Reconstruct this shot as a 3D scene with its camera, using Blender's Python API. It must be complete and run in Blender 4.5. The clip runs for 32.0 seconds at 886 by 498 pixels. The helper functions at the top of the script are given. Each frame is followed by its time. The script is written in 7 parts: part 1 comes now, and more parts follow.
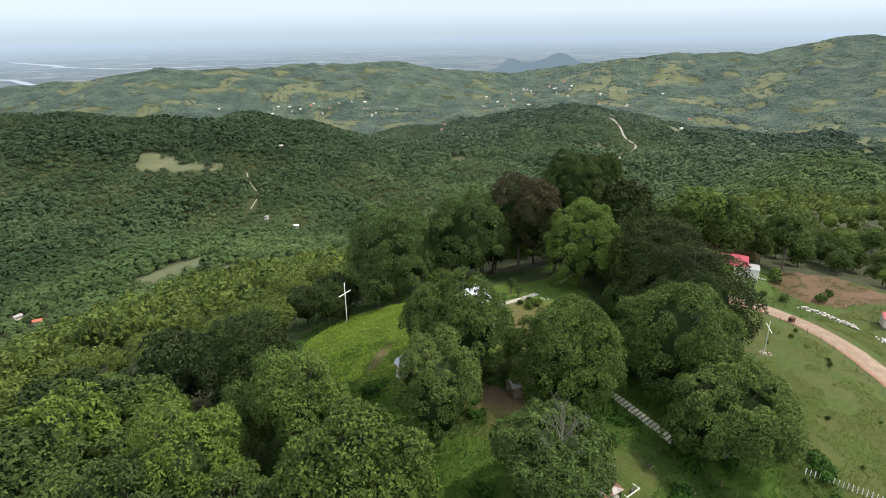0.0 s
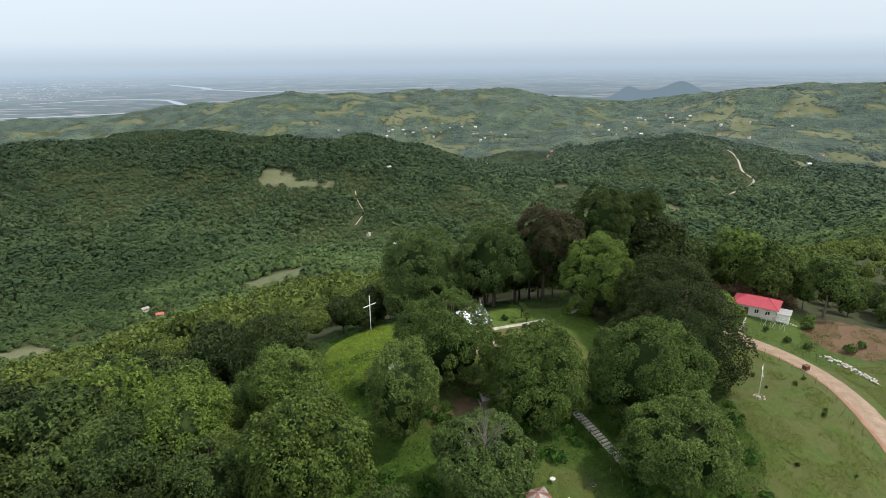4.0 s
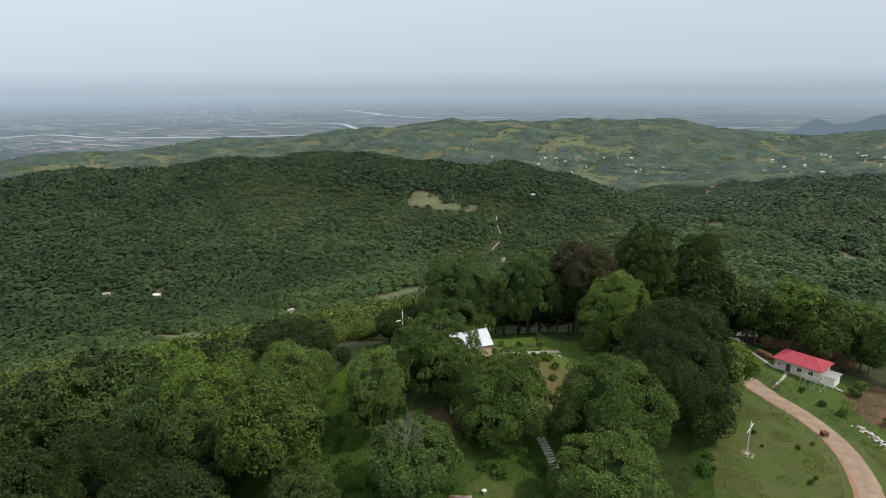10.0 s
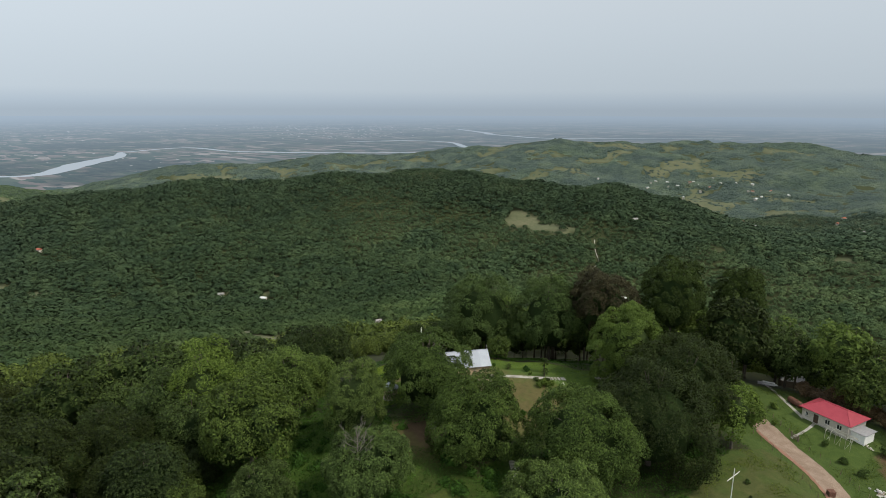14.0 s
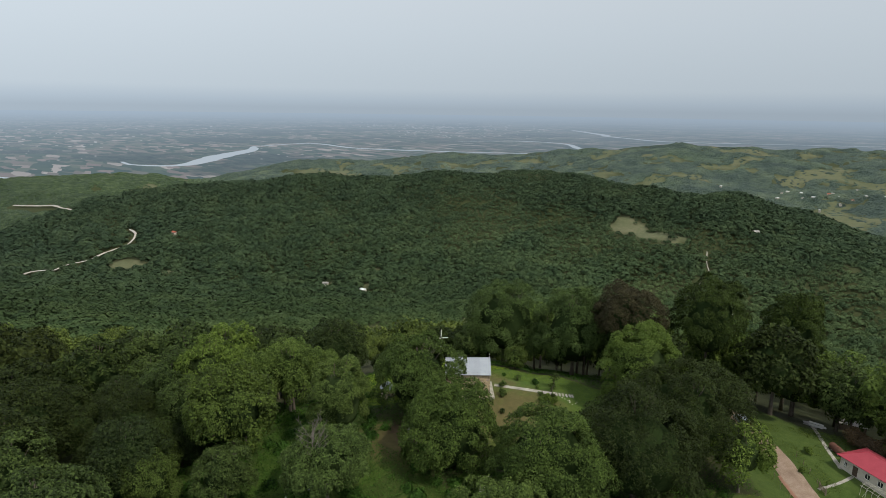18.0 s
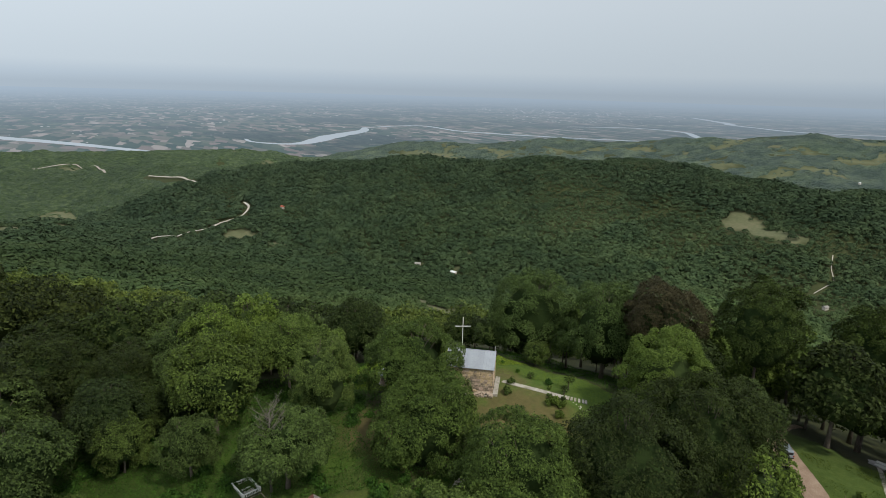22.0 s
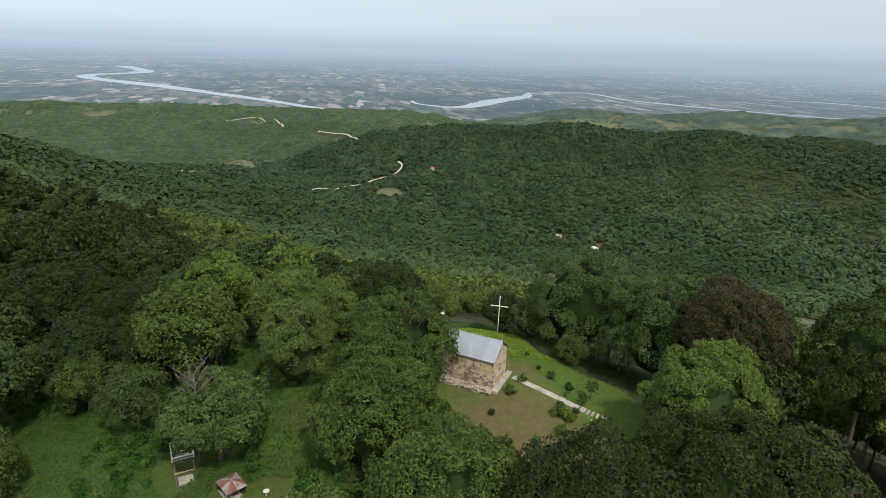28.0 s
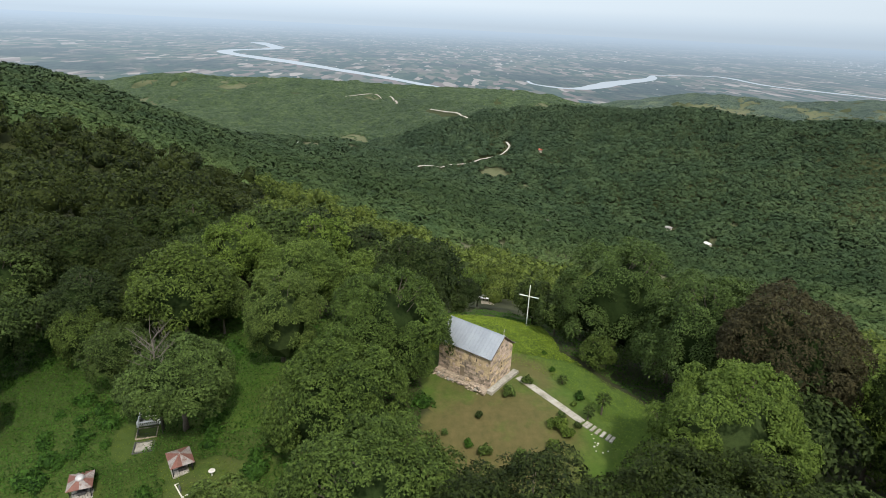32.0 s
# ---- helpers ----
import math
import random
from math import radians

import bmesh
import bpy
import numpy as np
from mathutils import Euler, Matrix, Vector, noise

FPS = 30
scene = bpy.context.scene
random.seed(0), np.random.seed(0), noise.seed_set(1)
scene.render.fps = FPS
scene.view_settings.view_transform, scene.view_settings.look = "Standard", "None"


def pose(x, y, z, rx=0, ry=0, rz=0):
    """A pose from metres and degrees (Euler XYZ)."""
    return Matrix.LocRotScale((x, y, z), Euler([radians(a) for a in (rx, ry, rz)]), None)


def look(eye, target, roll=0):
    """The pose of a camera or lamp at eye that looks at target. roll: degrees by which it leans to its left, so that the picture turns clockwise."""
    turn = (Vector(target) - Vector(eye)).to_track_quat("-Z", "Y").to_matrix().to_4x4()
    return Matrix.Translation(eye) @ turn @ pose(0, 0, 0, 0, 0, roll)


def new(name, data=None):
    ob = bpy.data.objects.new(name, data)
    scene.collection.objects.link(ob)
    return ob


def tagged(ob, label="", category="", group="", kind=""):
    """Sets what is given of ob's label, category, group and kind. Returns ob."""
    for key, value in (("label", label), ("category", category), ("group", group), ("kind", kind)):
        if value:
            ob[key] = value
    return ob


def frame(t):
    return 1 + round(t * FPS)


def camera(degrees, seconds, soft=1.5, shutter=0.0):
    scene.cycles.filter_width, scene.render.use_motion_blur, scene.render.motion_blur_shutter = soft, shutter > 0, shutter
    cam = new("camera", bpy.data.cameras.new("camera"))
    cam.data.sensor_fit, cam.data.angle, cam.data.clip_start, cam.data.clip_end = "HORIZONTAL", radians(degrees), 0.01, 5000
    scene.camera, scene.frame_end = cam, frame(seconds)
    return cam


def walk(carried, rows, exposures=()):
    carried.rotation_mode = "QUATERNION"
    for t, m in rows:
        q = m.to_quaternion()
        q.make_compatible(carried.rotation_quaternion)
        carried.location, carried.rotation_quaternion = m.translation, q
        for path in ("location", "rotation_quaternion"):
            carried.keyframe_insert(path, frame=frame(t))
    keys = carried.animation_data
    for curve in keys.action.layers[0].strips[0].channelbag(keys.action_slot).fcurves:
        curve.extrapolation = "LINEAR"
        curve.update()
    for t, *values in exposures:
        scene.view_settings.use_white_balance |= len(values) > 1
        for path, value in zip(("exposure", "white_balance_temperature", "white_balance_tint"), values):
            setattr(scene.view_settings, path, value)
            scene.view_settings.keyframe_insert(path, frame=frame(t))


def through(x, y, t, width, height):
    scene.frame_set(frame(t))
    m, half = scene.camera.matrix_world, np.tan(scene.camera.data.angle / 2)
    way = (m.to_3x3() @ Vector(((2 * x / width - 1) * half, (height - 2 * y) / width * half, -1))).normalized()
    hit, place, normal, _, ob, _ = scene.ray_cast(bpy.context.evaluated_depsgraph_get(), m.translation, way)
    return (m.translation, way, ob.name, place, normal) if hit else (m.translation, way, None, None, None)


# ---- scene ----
cam = camera(73.6, 32.0, soft=0.45)
ROWS = [
    (0.0, 2.08, -3.89, 52.07, 69.96, 0.76, 1.37),
    (0.5, 4.79, -5.48, 52.61, 70.3, 0.72, 2.82),
    (1.0, 7.45, -6.89, 53.15, 70.62, 0.71, 4.22),
    (1.5, 10.07, -8.15, 53.65, 70.94, 0.68, 5.6),
    (2.0, 12.62, -9.25, 54.08, 71.23, 0.64, 6.97),
    (2.5, 15.2, -10.21, 54.46, 71.54, 0.63, 8.33),
    (3.0, 17.72, -11.07, 54.85, 71.8, 0.59, 9.66),
    (3.5, 20.26, -11.83, 55.17, 72.1, 0.58, 11.0),
    (4.5, 25.44, -13.04, 55.72, 72.62, 0.56, 13.63),
    (5.5, 30.62, -13.87, 56.28, 73.13, 0.53, 16.24),
    (6.0, 33.18, -14.16, 56.58, 73.35, 0.5, 17.5),
    (6.5, 35.75, -14.35, 56.77, 73.57, 0.46, 18.75),
    (7.0, 38.4, -14.45, 57.04, 73.77, 0.46, 20.03),
    (7.5, 41.0, -14.46, 57.29, 73.97, 0.4, 21.3),
    (8.0, 43.72, -14.38, 57.54, 74.19, 0.41, 22.6),
    (8.5, 46.29, -14.23, 57.79, 74.38, 0.33, 23.85),
    (9.0, 49.04, -13.94, 58.05, 74.59, 0.32, 25.14),
    (9.5, 51.75, -13.55, 58.3, 74.78, 0.31, 26.42),
    (10.0, 54.51, -13.08, 58.5, 74.99, 0.27, 27.72),
    (10.5, 57.25, -12.49, 58.68, 75.23, 0.24, 29.03),
    (11.0, 59.94, -11.78, 58.88, 75.43, 0.2, 30.33),
    (11.5, 62.66, -10.91, 59.08, 75.63, 0.16, 31.65),
    (12.0, 65.33, -9.94, 59.27, 75.87, 0.1, 32.96),
    (12.5, 67.98, -8.79, 59.48, 76.08, 0.04, 34.32),
    (13.0, 70.62, -7.5, 59.64, 76.3, -0.0, 35.7),
    (13.5, 73.15, -6.08, 59.86, 76.54, -0.07, 37.06),
    (14.0, 75.63, -4.52, 60.02, 76.78, -0.14, 38.43),
    (14.5, 78.03, -2.8, 60.16, 76.97, -0.2, 39.82),
    (15.5, 82.52, 1.08, 60.39, 77.09, -0.36, 42.63),
    (16.5, 86.43, 5.46, 60.55, 77.2, -0.53, 45.43),
    (17.0, 88.12, 7.81, 60.58, 77.07, -0.6, 46.85),
    (17.5, 89.62, 10.26, 60.55, 76.91, -0.69, 48.22),
    (18.0, 90.95, 12.78, 60.5, 76.7, -0.79, 49.61),
    (18.5, 92.11, 15.37, 60.3, 76.51, -0.87, 50.98),
    (19.0, 93.1, 18.03, 60.1, 76.32, -0.95, 52.32),
    (19.5, 93.86, 20.5, 59.9, 76.14, -1.05, 53.57),
    (20.0, 94.52, 23.21, 59.6, 75.96, -1.14, 54.89),
    (20.5, 95.06, 25.94, 59.29, 75.76, -1.23, 56.23),
    (21.0, 95.43, 28.66, 58.98, 75.55, -1.3, 57.52),
    (21.5, 95.67, 31.4, 58.62, 75.31, -1.39, 58.85),
    (22.0, 95.76, 34.16, 58.24, 75.04, -1.46, 60.14),
    (22.5, 95.75, 36.91, 57.85, 74.76, -1.52, 61.42),
    (23.0, 95.62, 39.66, 57.43, 74.48, -1.61, 62.72),
    (23.5, 95.44, 42.43, 57.02, 74.19, -1.68, 64.03),
    (24.0, 95.11, 45.18, 56.66, 73.87, -1.75, 65.34),
    (24.5, 94.71, 47.95, 56.31, 73.57, -1.8, 66.67),
    (25.0, 94.23, 50.66, 55.95, 73.26, -1.89, 67.98),
    (25.5, 93.66, 53.33, 55.56, 72.95, -1.94, 69.29),
    (26.5, 92.37, 58.6, 54.77, 72.34, -2.08, 71.95),
    (27.5, 90.88, 63.78, 53.98, 71.73, -2.19, 74.62),
    (28.0, 90.05, 66.34, 53.57, 71.45, -2.26, 75.98),
    (28.5, 89.19, 68.83, 53.13, 71.14, -2.31, 77.31),
    (29.0, 88.31, 71.27, 52.72, 70.84, -2.36, 78.66),
    (29.5, 87.39, 73.66, 52.3, 70.53, -2.41, 80.03),
    (30.0, 86.46, 76.02, 51.9, 70.23, -2.44, 81.41),
    (30.5, 85.52, 78.31, 51.48, 69.95, -2.46, 82.81),
    (31.0, 84.61, 80.52, 51.08, 69.7, -2.48, 84.23),
    (31.5, 83.69, 82.66, 50.7, 69.44, -2.51, 85.67),
    (32.0, 82.78, 84.73, 50.34, 69.2, -2.53, 87.13),
]
walk(cam, [(row[0], pose(*row[1:])) for row in ROWS], [(0.0, 0.42), (3.0, 0.27), (6.0, 0.1), (9.0, -0.08), (13.0, -0.29), (19.0, -0.38), (25.0, -0.28), (28.0, -0.08), (32.0, 0.1)])

# ---- light ----
SUN_EL, SUN_AZ = 54.0, 14.0  # degrees; azimuth from +x towards +y
world = bpy.data.worlds.new("overcast_sky")
scene.world = world
world.use_nodes = True
wn, wl = world.node_tree.nodes, world.node_tree.links
wn.clear()
sky = wn.new("ShaderNodeTexSky")
sky.sky_type = "NISHITA"
sky.sun_disc = False
sky.sun_elevation = radians(SUN_EL)
sky.sun_rotation = radians(90 - SUN_AZ)
sky.air_density, sky.dust_density, sky.ozone_density = 1.0, 4.0, 1.0
w_coord = wn.new("ShaderNodeTexCoord")
w_sep = wn.new("ShaderNodeSeparateXYZ")
wl.new(w_coord.outputs["Generated"], w_sep.inputs[0])
w_ramp = wn.new("ShaderNodeValToRGB")
w_ramp.color_ramp.elements[0].position = 0.0
w_ramp.color_ramp.elements[0].color = (0.405, 0.487, 0.57, 1)
w_ramp.color_ramp.elements[1].position = 0.30
w_ramp.color_ramp.elements[1].color = (0.755, 0.81, 0.86, 1)
for place, tone in ((0.012, (0.46, 0.55, 0.64)), (0.03, (0.55, 0.635, 0.71)), (0.12, (0.625, 0.705, 0.775))):
    w_ramp.color_ramp.elements.new(place).color = (*tone, 1)
wl.new(w_sep.outputs["Z"], w_ramp.inputs[0])
w_bg1 = wn.new("ShaderNodeBackground")
w_bg1.inputs["Strength"].default_value = 0.05
wl.new(sky.outputs[0], w_bg1.inputs[0])
w_bg2 = wn.new("ShaderNodeBackground")
w_bg2.inputs["Strength"].default_value = 1.2
wl.new(w_ramp.outputs[0], w_bg2.inputs[0])
w_side = wn.new("ShaderNodeMath")
w_side.operation = "MULTIPLY_ADD"
wl.new(w_sep.outputs["Y"], w_side.inputs[0])
w_side.inputs[1].default_value, w_side.inputs[2].default_value = -0.26, 1.50
wl.new(w_side.outputs[0], w_bg2.inputs["Strength"])
w_mix = wn.new("ShaderNodeMixShader")
w_mix.inputs[0].default_value = 0.85
wl.new(w_bg1.outputs[0], w_mix.inputs[1])
wl.new(w_bg2.outputs[0], w_mix.inputs[2])
w_out = wn.new("ShaderNodeOutputWorld")
wl.new(w_mix.outputs[0], w_out.inputs[0])

sun = new("sun", bpy.data.lights.new("sun", "SUN"))
sun.data.energy, sun.data.angle, sun.data.color = 3.5, radians(4), (1.0, 0.93, 0.80)
sun.matrix_world = look((400 * math.cos(radians(SUN_AZ)), 400 * math.sin(radians(SUN_AZ)), 400 * math.tan(radians(SUN_EL))), (0, 0, 0))


# ---- materials ----
def shader(name):
    m = bpy.data.materials.new(name)
    m.use_nodes = True
    return m, m.node_tree.nodes, m.node_tree.links, m.node_tree.nodes["Principled BSDF"]


def node(nodes, kind, **inputs):
    n = nodes.new(kind)
    for key, value in inputs.items():
        n.inputs[key.replace("_", " ")].default_value = value
    return n


def ramp(nodes, links, source, stops):
    r = nodes.new("ShaderNodeValToRGB")
    els = r.color_ramp.elements
    els[0].position, els[0].color = stops[0][0], (*stops[0][1], 1)
    els[1].position, els[1].color = stops[-1][0], (*stops[-1][1], 1)
    for p, c in stops[1:-1]:
        els.new(p).color = (*c, 1)
    links.new(source, r.inputs[0])
    return r.outputs[0]


def blend(nodes, links, fac, a, b, mode="MIX"):
    n = nodes.new("ShaderNodeMix")
    n.data_type, n.blend_type = "RGBA", mode
    for i, v in ((0, fac), (6, a), (7, b)):
        if isinstance(v, (int, float)):
            n.inputs[i].default_value = v
        elif isinstance(v, tuple):
            n.inputs[i].default_value = (*v, 1)
        else:
            links.new(v, n.inputs[i])
    return n.outputs[2]


def surface(name, stops, scale=2.0, fine=30.0, rough=0.8, bump=0.3, metal=0.0, grime=None, grime_scale=0.7, spec=0.3, world_space=True, differ=0.13):
    """Two scales of noise through a ramp, a second colour of stains, and a bump."""
    m, nodes, links, p = shader(name)
    geo = nodes.new("ShaderNodeNewGeometry")
    where = geo.outputs["Position"]
    if not world_space:
        where = nodes.new("ShaderNodeTexCoord").outputs["Object"]
    n1 = node(nodes, "ShaderNodeTexNoise", Scale=scale, Detail=6.0, Roughness=0.65)
    n2 = node(nodes, "ShaderNodeTexNoise", Scale=fine, Detail=4.0, Roughness=0.6)
    links.new(where, n1.inputs["Vector"])
    links.new(where, n2.inputs["Vector"])
    mixed = blend(nodes, links, 0.4, n1.outputs["Fac"], n2.outputs["Fac"])
    col = ramp(nodes, links, mixed, stops)
    if grime:
        n3 = node(nodes, "ShaderNodeTexNoise", Scale=grime_scale, Detail=8.0, Roughness=0.7)
        links.new(where, n3.inputs["Vector"])
        f = ramp(nodes, links, n3.outputs["Fac"], [(0.48, (0, 0, 0)), (0.66, (1, 1, 1))])
        col = blend(nodes, links, f, col, grime)
    info = nodes.new("ShaderNodeObjectInfo")
    v = ramp(nodes, links, info.outputs["Random"], [(0.0, (1 - differ,) * 3), (1.0, (1 + differ,) * 3)])
    col = blend(nodes, links, 1.0, col, v, "MULTIPLY")
    links.new(col, p.inputs["Base Color"])
    p.inputs["Roughness"].default_value = rough
    p.inputs["Metallic"].default_value = metal
    p.inputs["Specular IOR Level"].default_value = spec
    if bump:
        b = node(nodes, "ShaderNodeBump", Strength=bump, Distance=0.05)
        links.new(n2.outputs["Fac"], b.inputs["Height"])
        links.new(b.outputs[0], p.inputs["Normal"])
    return m


def leafage(name, dark, light, through=0.18, patch=0.35, spread=1.0):
    """Leaves: colour varies by leaf, by tree and in patches through the crown."""
    m, nodes, links, p = shader(name)
    geo = nodes.new("ShaderNodeNewGeometry")
    info = nodes.new("ShaderNodeObjectInfo")
    n = node(nodes, "ShaderNodeTexNoise", Scale=patch, Detail=3.0)
    bough = node(nodes, "ShaderNodeTexNoise", Scale=patch * 3.6, Detail=2.0)
    for each in (n, bough):
        links.new(geo.outputs["Position"], each.inputs["Vector"])
    f = blend(nodes, links, 0.5, n.outputs["Fac"], bough.outputs["Fac"])
    f = blend(nodes, links, 0.66, geo.outputs["Random Per Island"], f)
    col = ramp(nodes, links, f, [(0.32, tuple(0.7 * v for v in dark)), (0.5, tuple((a + b) / 2 for a, b in zip(dark, light))), (0.68, tuple(1.1 * v for v in light))])
    tint = ramp(nodes, links, info.outputs["Random"], [(0.0, (1 - 0.22 * spread, 1 - 0.18 * spread, 1 - 0.1 * spread)), (0.5, (1, 1, 1)), (1.0, (1 + 0.14 * spread, 1 + 0.14 * spread, 1 - 0.1 * spread))])
    col = blend(nodes, links, 1.0, col, tint, "MULTIPLY")
    fine = node(nodes, "ShaderNodeTexNoise", Scale=3.4, Detail=4.0, Roughness=0.7)
    links.new(geo.outputs["Position"], fine.inputs["Vector"])
    b = node(nodes, "ShaderNodeBump", Strength=0.8, Distance=0.22)
    links.new(fine.outputs["Fac"], b.inputs["Height"])
    links.new(b.outputs[0], p.inputs["Normal"])
    links.new(col, p.inputs["Base Color"])
    p.inputs["Roughness"].default_value = 0.6
    p.inputs["Specular IOR Level"].default_value = 0.1
    tr = nodes.new("ShaderNodeBsdfTranslucent")
    links.new(col, tr.inputs[0])
    mix = nodes.new("ShaderNodeMixShader")
    mix.inputs[0].default_value = through
    links.new(p.outputs[0], mix.inputs[1])
    links.new(tr.outputs[0], mix.inputs[2])
    links.new(mix.outputs[0], nodes["Material Output"].inputs[0])
    return m


def far_woods(name, stops, ridge, beyond, painted_haze=0.05, size=9.0, deep=6.0):
    """Distant canopy: crowns as small domes, each of its own green, in drifts of lighter scrub and darker stands; haze
    with distance, and cloud shade in the ridge's darker greens, are put into the colour.
    """
    m, nodes, links, p = shader(name)
    geo = nodes.new("ShaderNodeNewGeometry")
    at = nodes.new("ShaderNodeVertexColor")
    at.layer_name = "crown"
    sep = nodes.new("ShaderNodeSeparateColor")
    links.new(at.outputs[0], sep.inputs[0])
    n1 = node(nodes, "ShaderNodeTexNoise", Scale=0.014, Detail=7.0, Roughness=0.65)
    n2 = node(nodes, "ShaderNodeTexNoise", Scale=3.2 / size, Detail=6.0, Roughness=0.8)
    for n in (n1, n2):
        links.new(geo.outputs["Position"], n.inputs["Vector"])
    # uneven outlines of the crowns
    warp = nodes.new("ShaderNodeVectorMath")
    warp.operation = "MULTIPLY_ADD"
    links.new(n2.outputs["Color"], warp.inputs[0])
    warp.inputs[1].default_value = (0.25 * size,) * 3
    links.new(geo.outputs["Position"], warp.inputs[2])
    v1 = node(nodes, "ShaderNodeTexVoronoi", Scale=1.0 / size)
    v2 = node(nodes, "ShaderNodeTexVoronoi", Scale=2.1 / size)
    for v in (v1, v2):
        v.voronoi_dimensions = "2D"
        links.new(warp.outputs[0], v.inputs["Vector"])
    tone = nodes.new("ShaderNodeSeparateColor")
    links.new(v1.outputs["Color"], tone.inputs[0])
    tone2 = nodes.new("ShaderNodeSeparateColor")
    links.new(v2.outputs["Color"], tone2.inputs[0])
    cell = blend(nodes, links, 0.4, tone.outputs[0], tone2.outputs[0])
    cell = blend(nodes, links, 0.4, cell, sep.outputs[0])
    a = blend(nodes, links, 0.28, cell, n2.outputs["Fac"])
    f = blend(nodes, links, 0.36, a, n1.outputs["Fac"])
    col = ramp(nodes, links, f, stops)
    col2 = ramp(nodes, links, f, ridge)
    col = blend(nodes, links, sep.outputs[2], col, col2)
    # bluish greens mixed in with distance imitate haze
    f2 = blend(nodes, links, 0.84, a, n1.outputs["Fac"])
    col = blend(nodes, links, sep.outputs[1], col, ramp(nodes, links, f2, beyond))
    links.new(col, p.inputs["Base Color"])
    p.inputs["Roughness"].default_value = 0.85
    p.inputs["Specular IOR Level"].default_value = 0.1
    # a bluish sheen stands in for haze over the canopy
    p.inputs["Sheen Weight"].default_value = painted_haze
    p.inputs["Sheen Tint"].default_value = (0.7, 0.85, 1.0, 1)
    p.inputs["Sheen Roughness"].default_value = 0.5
    dome = blend(nodes, links, 0.45, v1.outputs["Distance"], v2.outputs["Distance"])
    low = nodes.new("ShaderNodeMath")
    low.operation = "MULTIPLY_ADD"
    links.new(dome, low.inputs[0])
    low.inputs[1].default_value = -1.6
    links.new(n2.outputs["Fac"], low.inputs[2])
    b = node(nodes, "ShaderNodeBump", Strength=1.0, Distance=deep)
    links.new(low.outputs[0], b.inputs["Height"])
    links.new(b.outputs[0], p.inputs["Normal"])
    return m


def far_crowns(name, stops, ridge, beyond):
    """Crowns seen from far: each of its own green, mottled, in drifts; distance haze and the ridge's cloud shade are
    put into the colour.
    """
    m, nodes, links, p = shader(name)
    geo = nodes.new("ShaderNodeNewGeometry")
    at = nodes.new("ShaderNodeVertexColor")
    at.layer_name = "crown"
    sep = nodes.new("ShaderNodeSeparateColor")
    links.new(at.outputs[0], sep.inputs[0])
    drift = node(nodes, "ShaderNodeTexNoise", Scale=0.016, Detail=6.0, Roughness=0.65)
    sprays = node(nodes, "ShaderNodeTexNoise", Scale=0.9, Detail=5.0, Roughness=0.75)
    for n in (drift, sprays):
        links.new(geo.outputs["Position"], n.inputs["Vector"])
    f = blend(nodes, links, 0.34, sep.outputs[0], sprays.outputs["Fac"])
    f = blend(nodes, links, 0.48, f, drift.outputs["Fac"])
    col = blend(nodes, links, sep.outputs[2], ramp(nodes, links, f, stops), ramp(nodes, links, f, ridge))
    # far crowns are paled towards haze in their base colour
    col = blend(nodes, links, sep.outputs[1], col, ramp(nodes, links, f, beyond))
    links.new(col, p.inputs["Base Color"])
    p.inputs["Roughness"].default_value = 0.85
    p.inputs["Specular IOR Level"].default_value = 0.08
    b = node(nodes, "ShaderNodeBump", Strength=1.0, Distance=1.6)
    links.new(sprays.outputs["Fac"], b.inputs["Height"])
    links.new(b.outputs[0], p.inputs["Normal"])
    return m


LEAF_CHESTNUT = leafage("chestnut_leaves", (0.017, 0.029, 0.009), (0.049, 0.072, 0.020))
LEAF_BEECH = leafage("hornbeam_leaves", (0.042, 0.067, 0.018), (0.113, 0.166, 0.041))
LEAF_OAK = leafage("oak_leaves", (0.032, 0.050, 0.014), (0.086, 0.125, 0.031))
LEAF_ACACIA = leafage("acacia_leaves", (0.059, 0.096, 0.022), (0.146, 0.208, 0.048), 0.35)
LEAF_ASH = leafage("ash_leaves", (0.057, 0.092, 0.023), (0.134, 0.185, 0.047), 0.3, 0.35, 0.6)
LEAF_BROWN = leafage("copper_leaves", (0.030, 0.029, 0.014), (0.068, 0.060, 0.029), 0.2, 0.35, 0.2)
LEAF_LAUREL = leafage("laurel_leaves", (0.018, 0.032, 0.008), (0.050, 0.074, 0.018), 0.15)
LEAF_NETTLE = leafage("undergrowth_leaves", (0.020, 0.054, 0.009), (0.064, 0.138, 0.021), 0.25, 0.5)
# dark crown cores: shade between the boughs put into the colour
CROWN_SHADE = surface("crown_gap_painted_shade", [(0.3, (0.013, 0.024, 0.008)), (0.7, (0.033, 0.052, 0.017))], 2.0, 9, 0.95, 0.5, spec=0.02)
CROWN_SHADE_PALE = surface("pale_crown_gap_painted_shade", [(0.3, (0.024, 0.039, 0.014)), (0.7, (0.052, 0.076, 0.026))], 2.0, 9, 0.95, 0.5, spec=0.02)
LEAF_DARK = leafage("dark_chestnut_leaves", (0.014, 0.023, 0.006), (0.040, 0.057, 0.014), 0.15, 0.3, 0.2)
LEAF_LIME = leafage("pale_lime_leaves", (0.084, 0.133, 0.028), (0.140, 0.201, 0.041), 0.35, 0.3, 0.2)
LEAF_HORNBEAM = leafage("deep_hornbeam_leaves", (0.034, 0.059, 0.014), (0.100, 0.150, 0.033), 0.25, 0.3, 0.3)
LEAF_GRASS = leafage("grass_blades", (0.049, 0.081, 0.011), (0.116, 0.153, 0.023), 0.3)
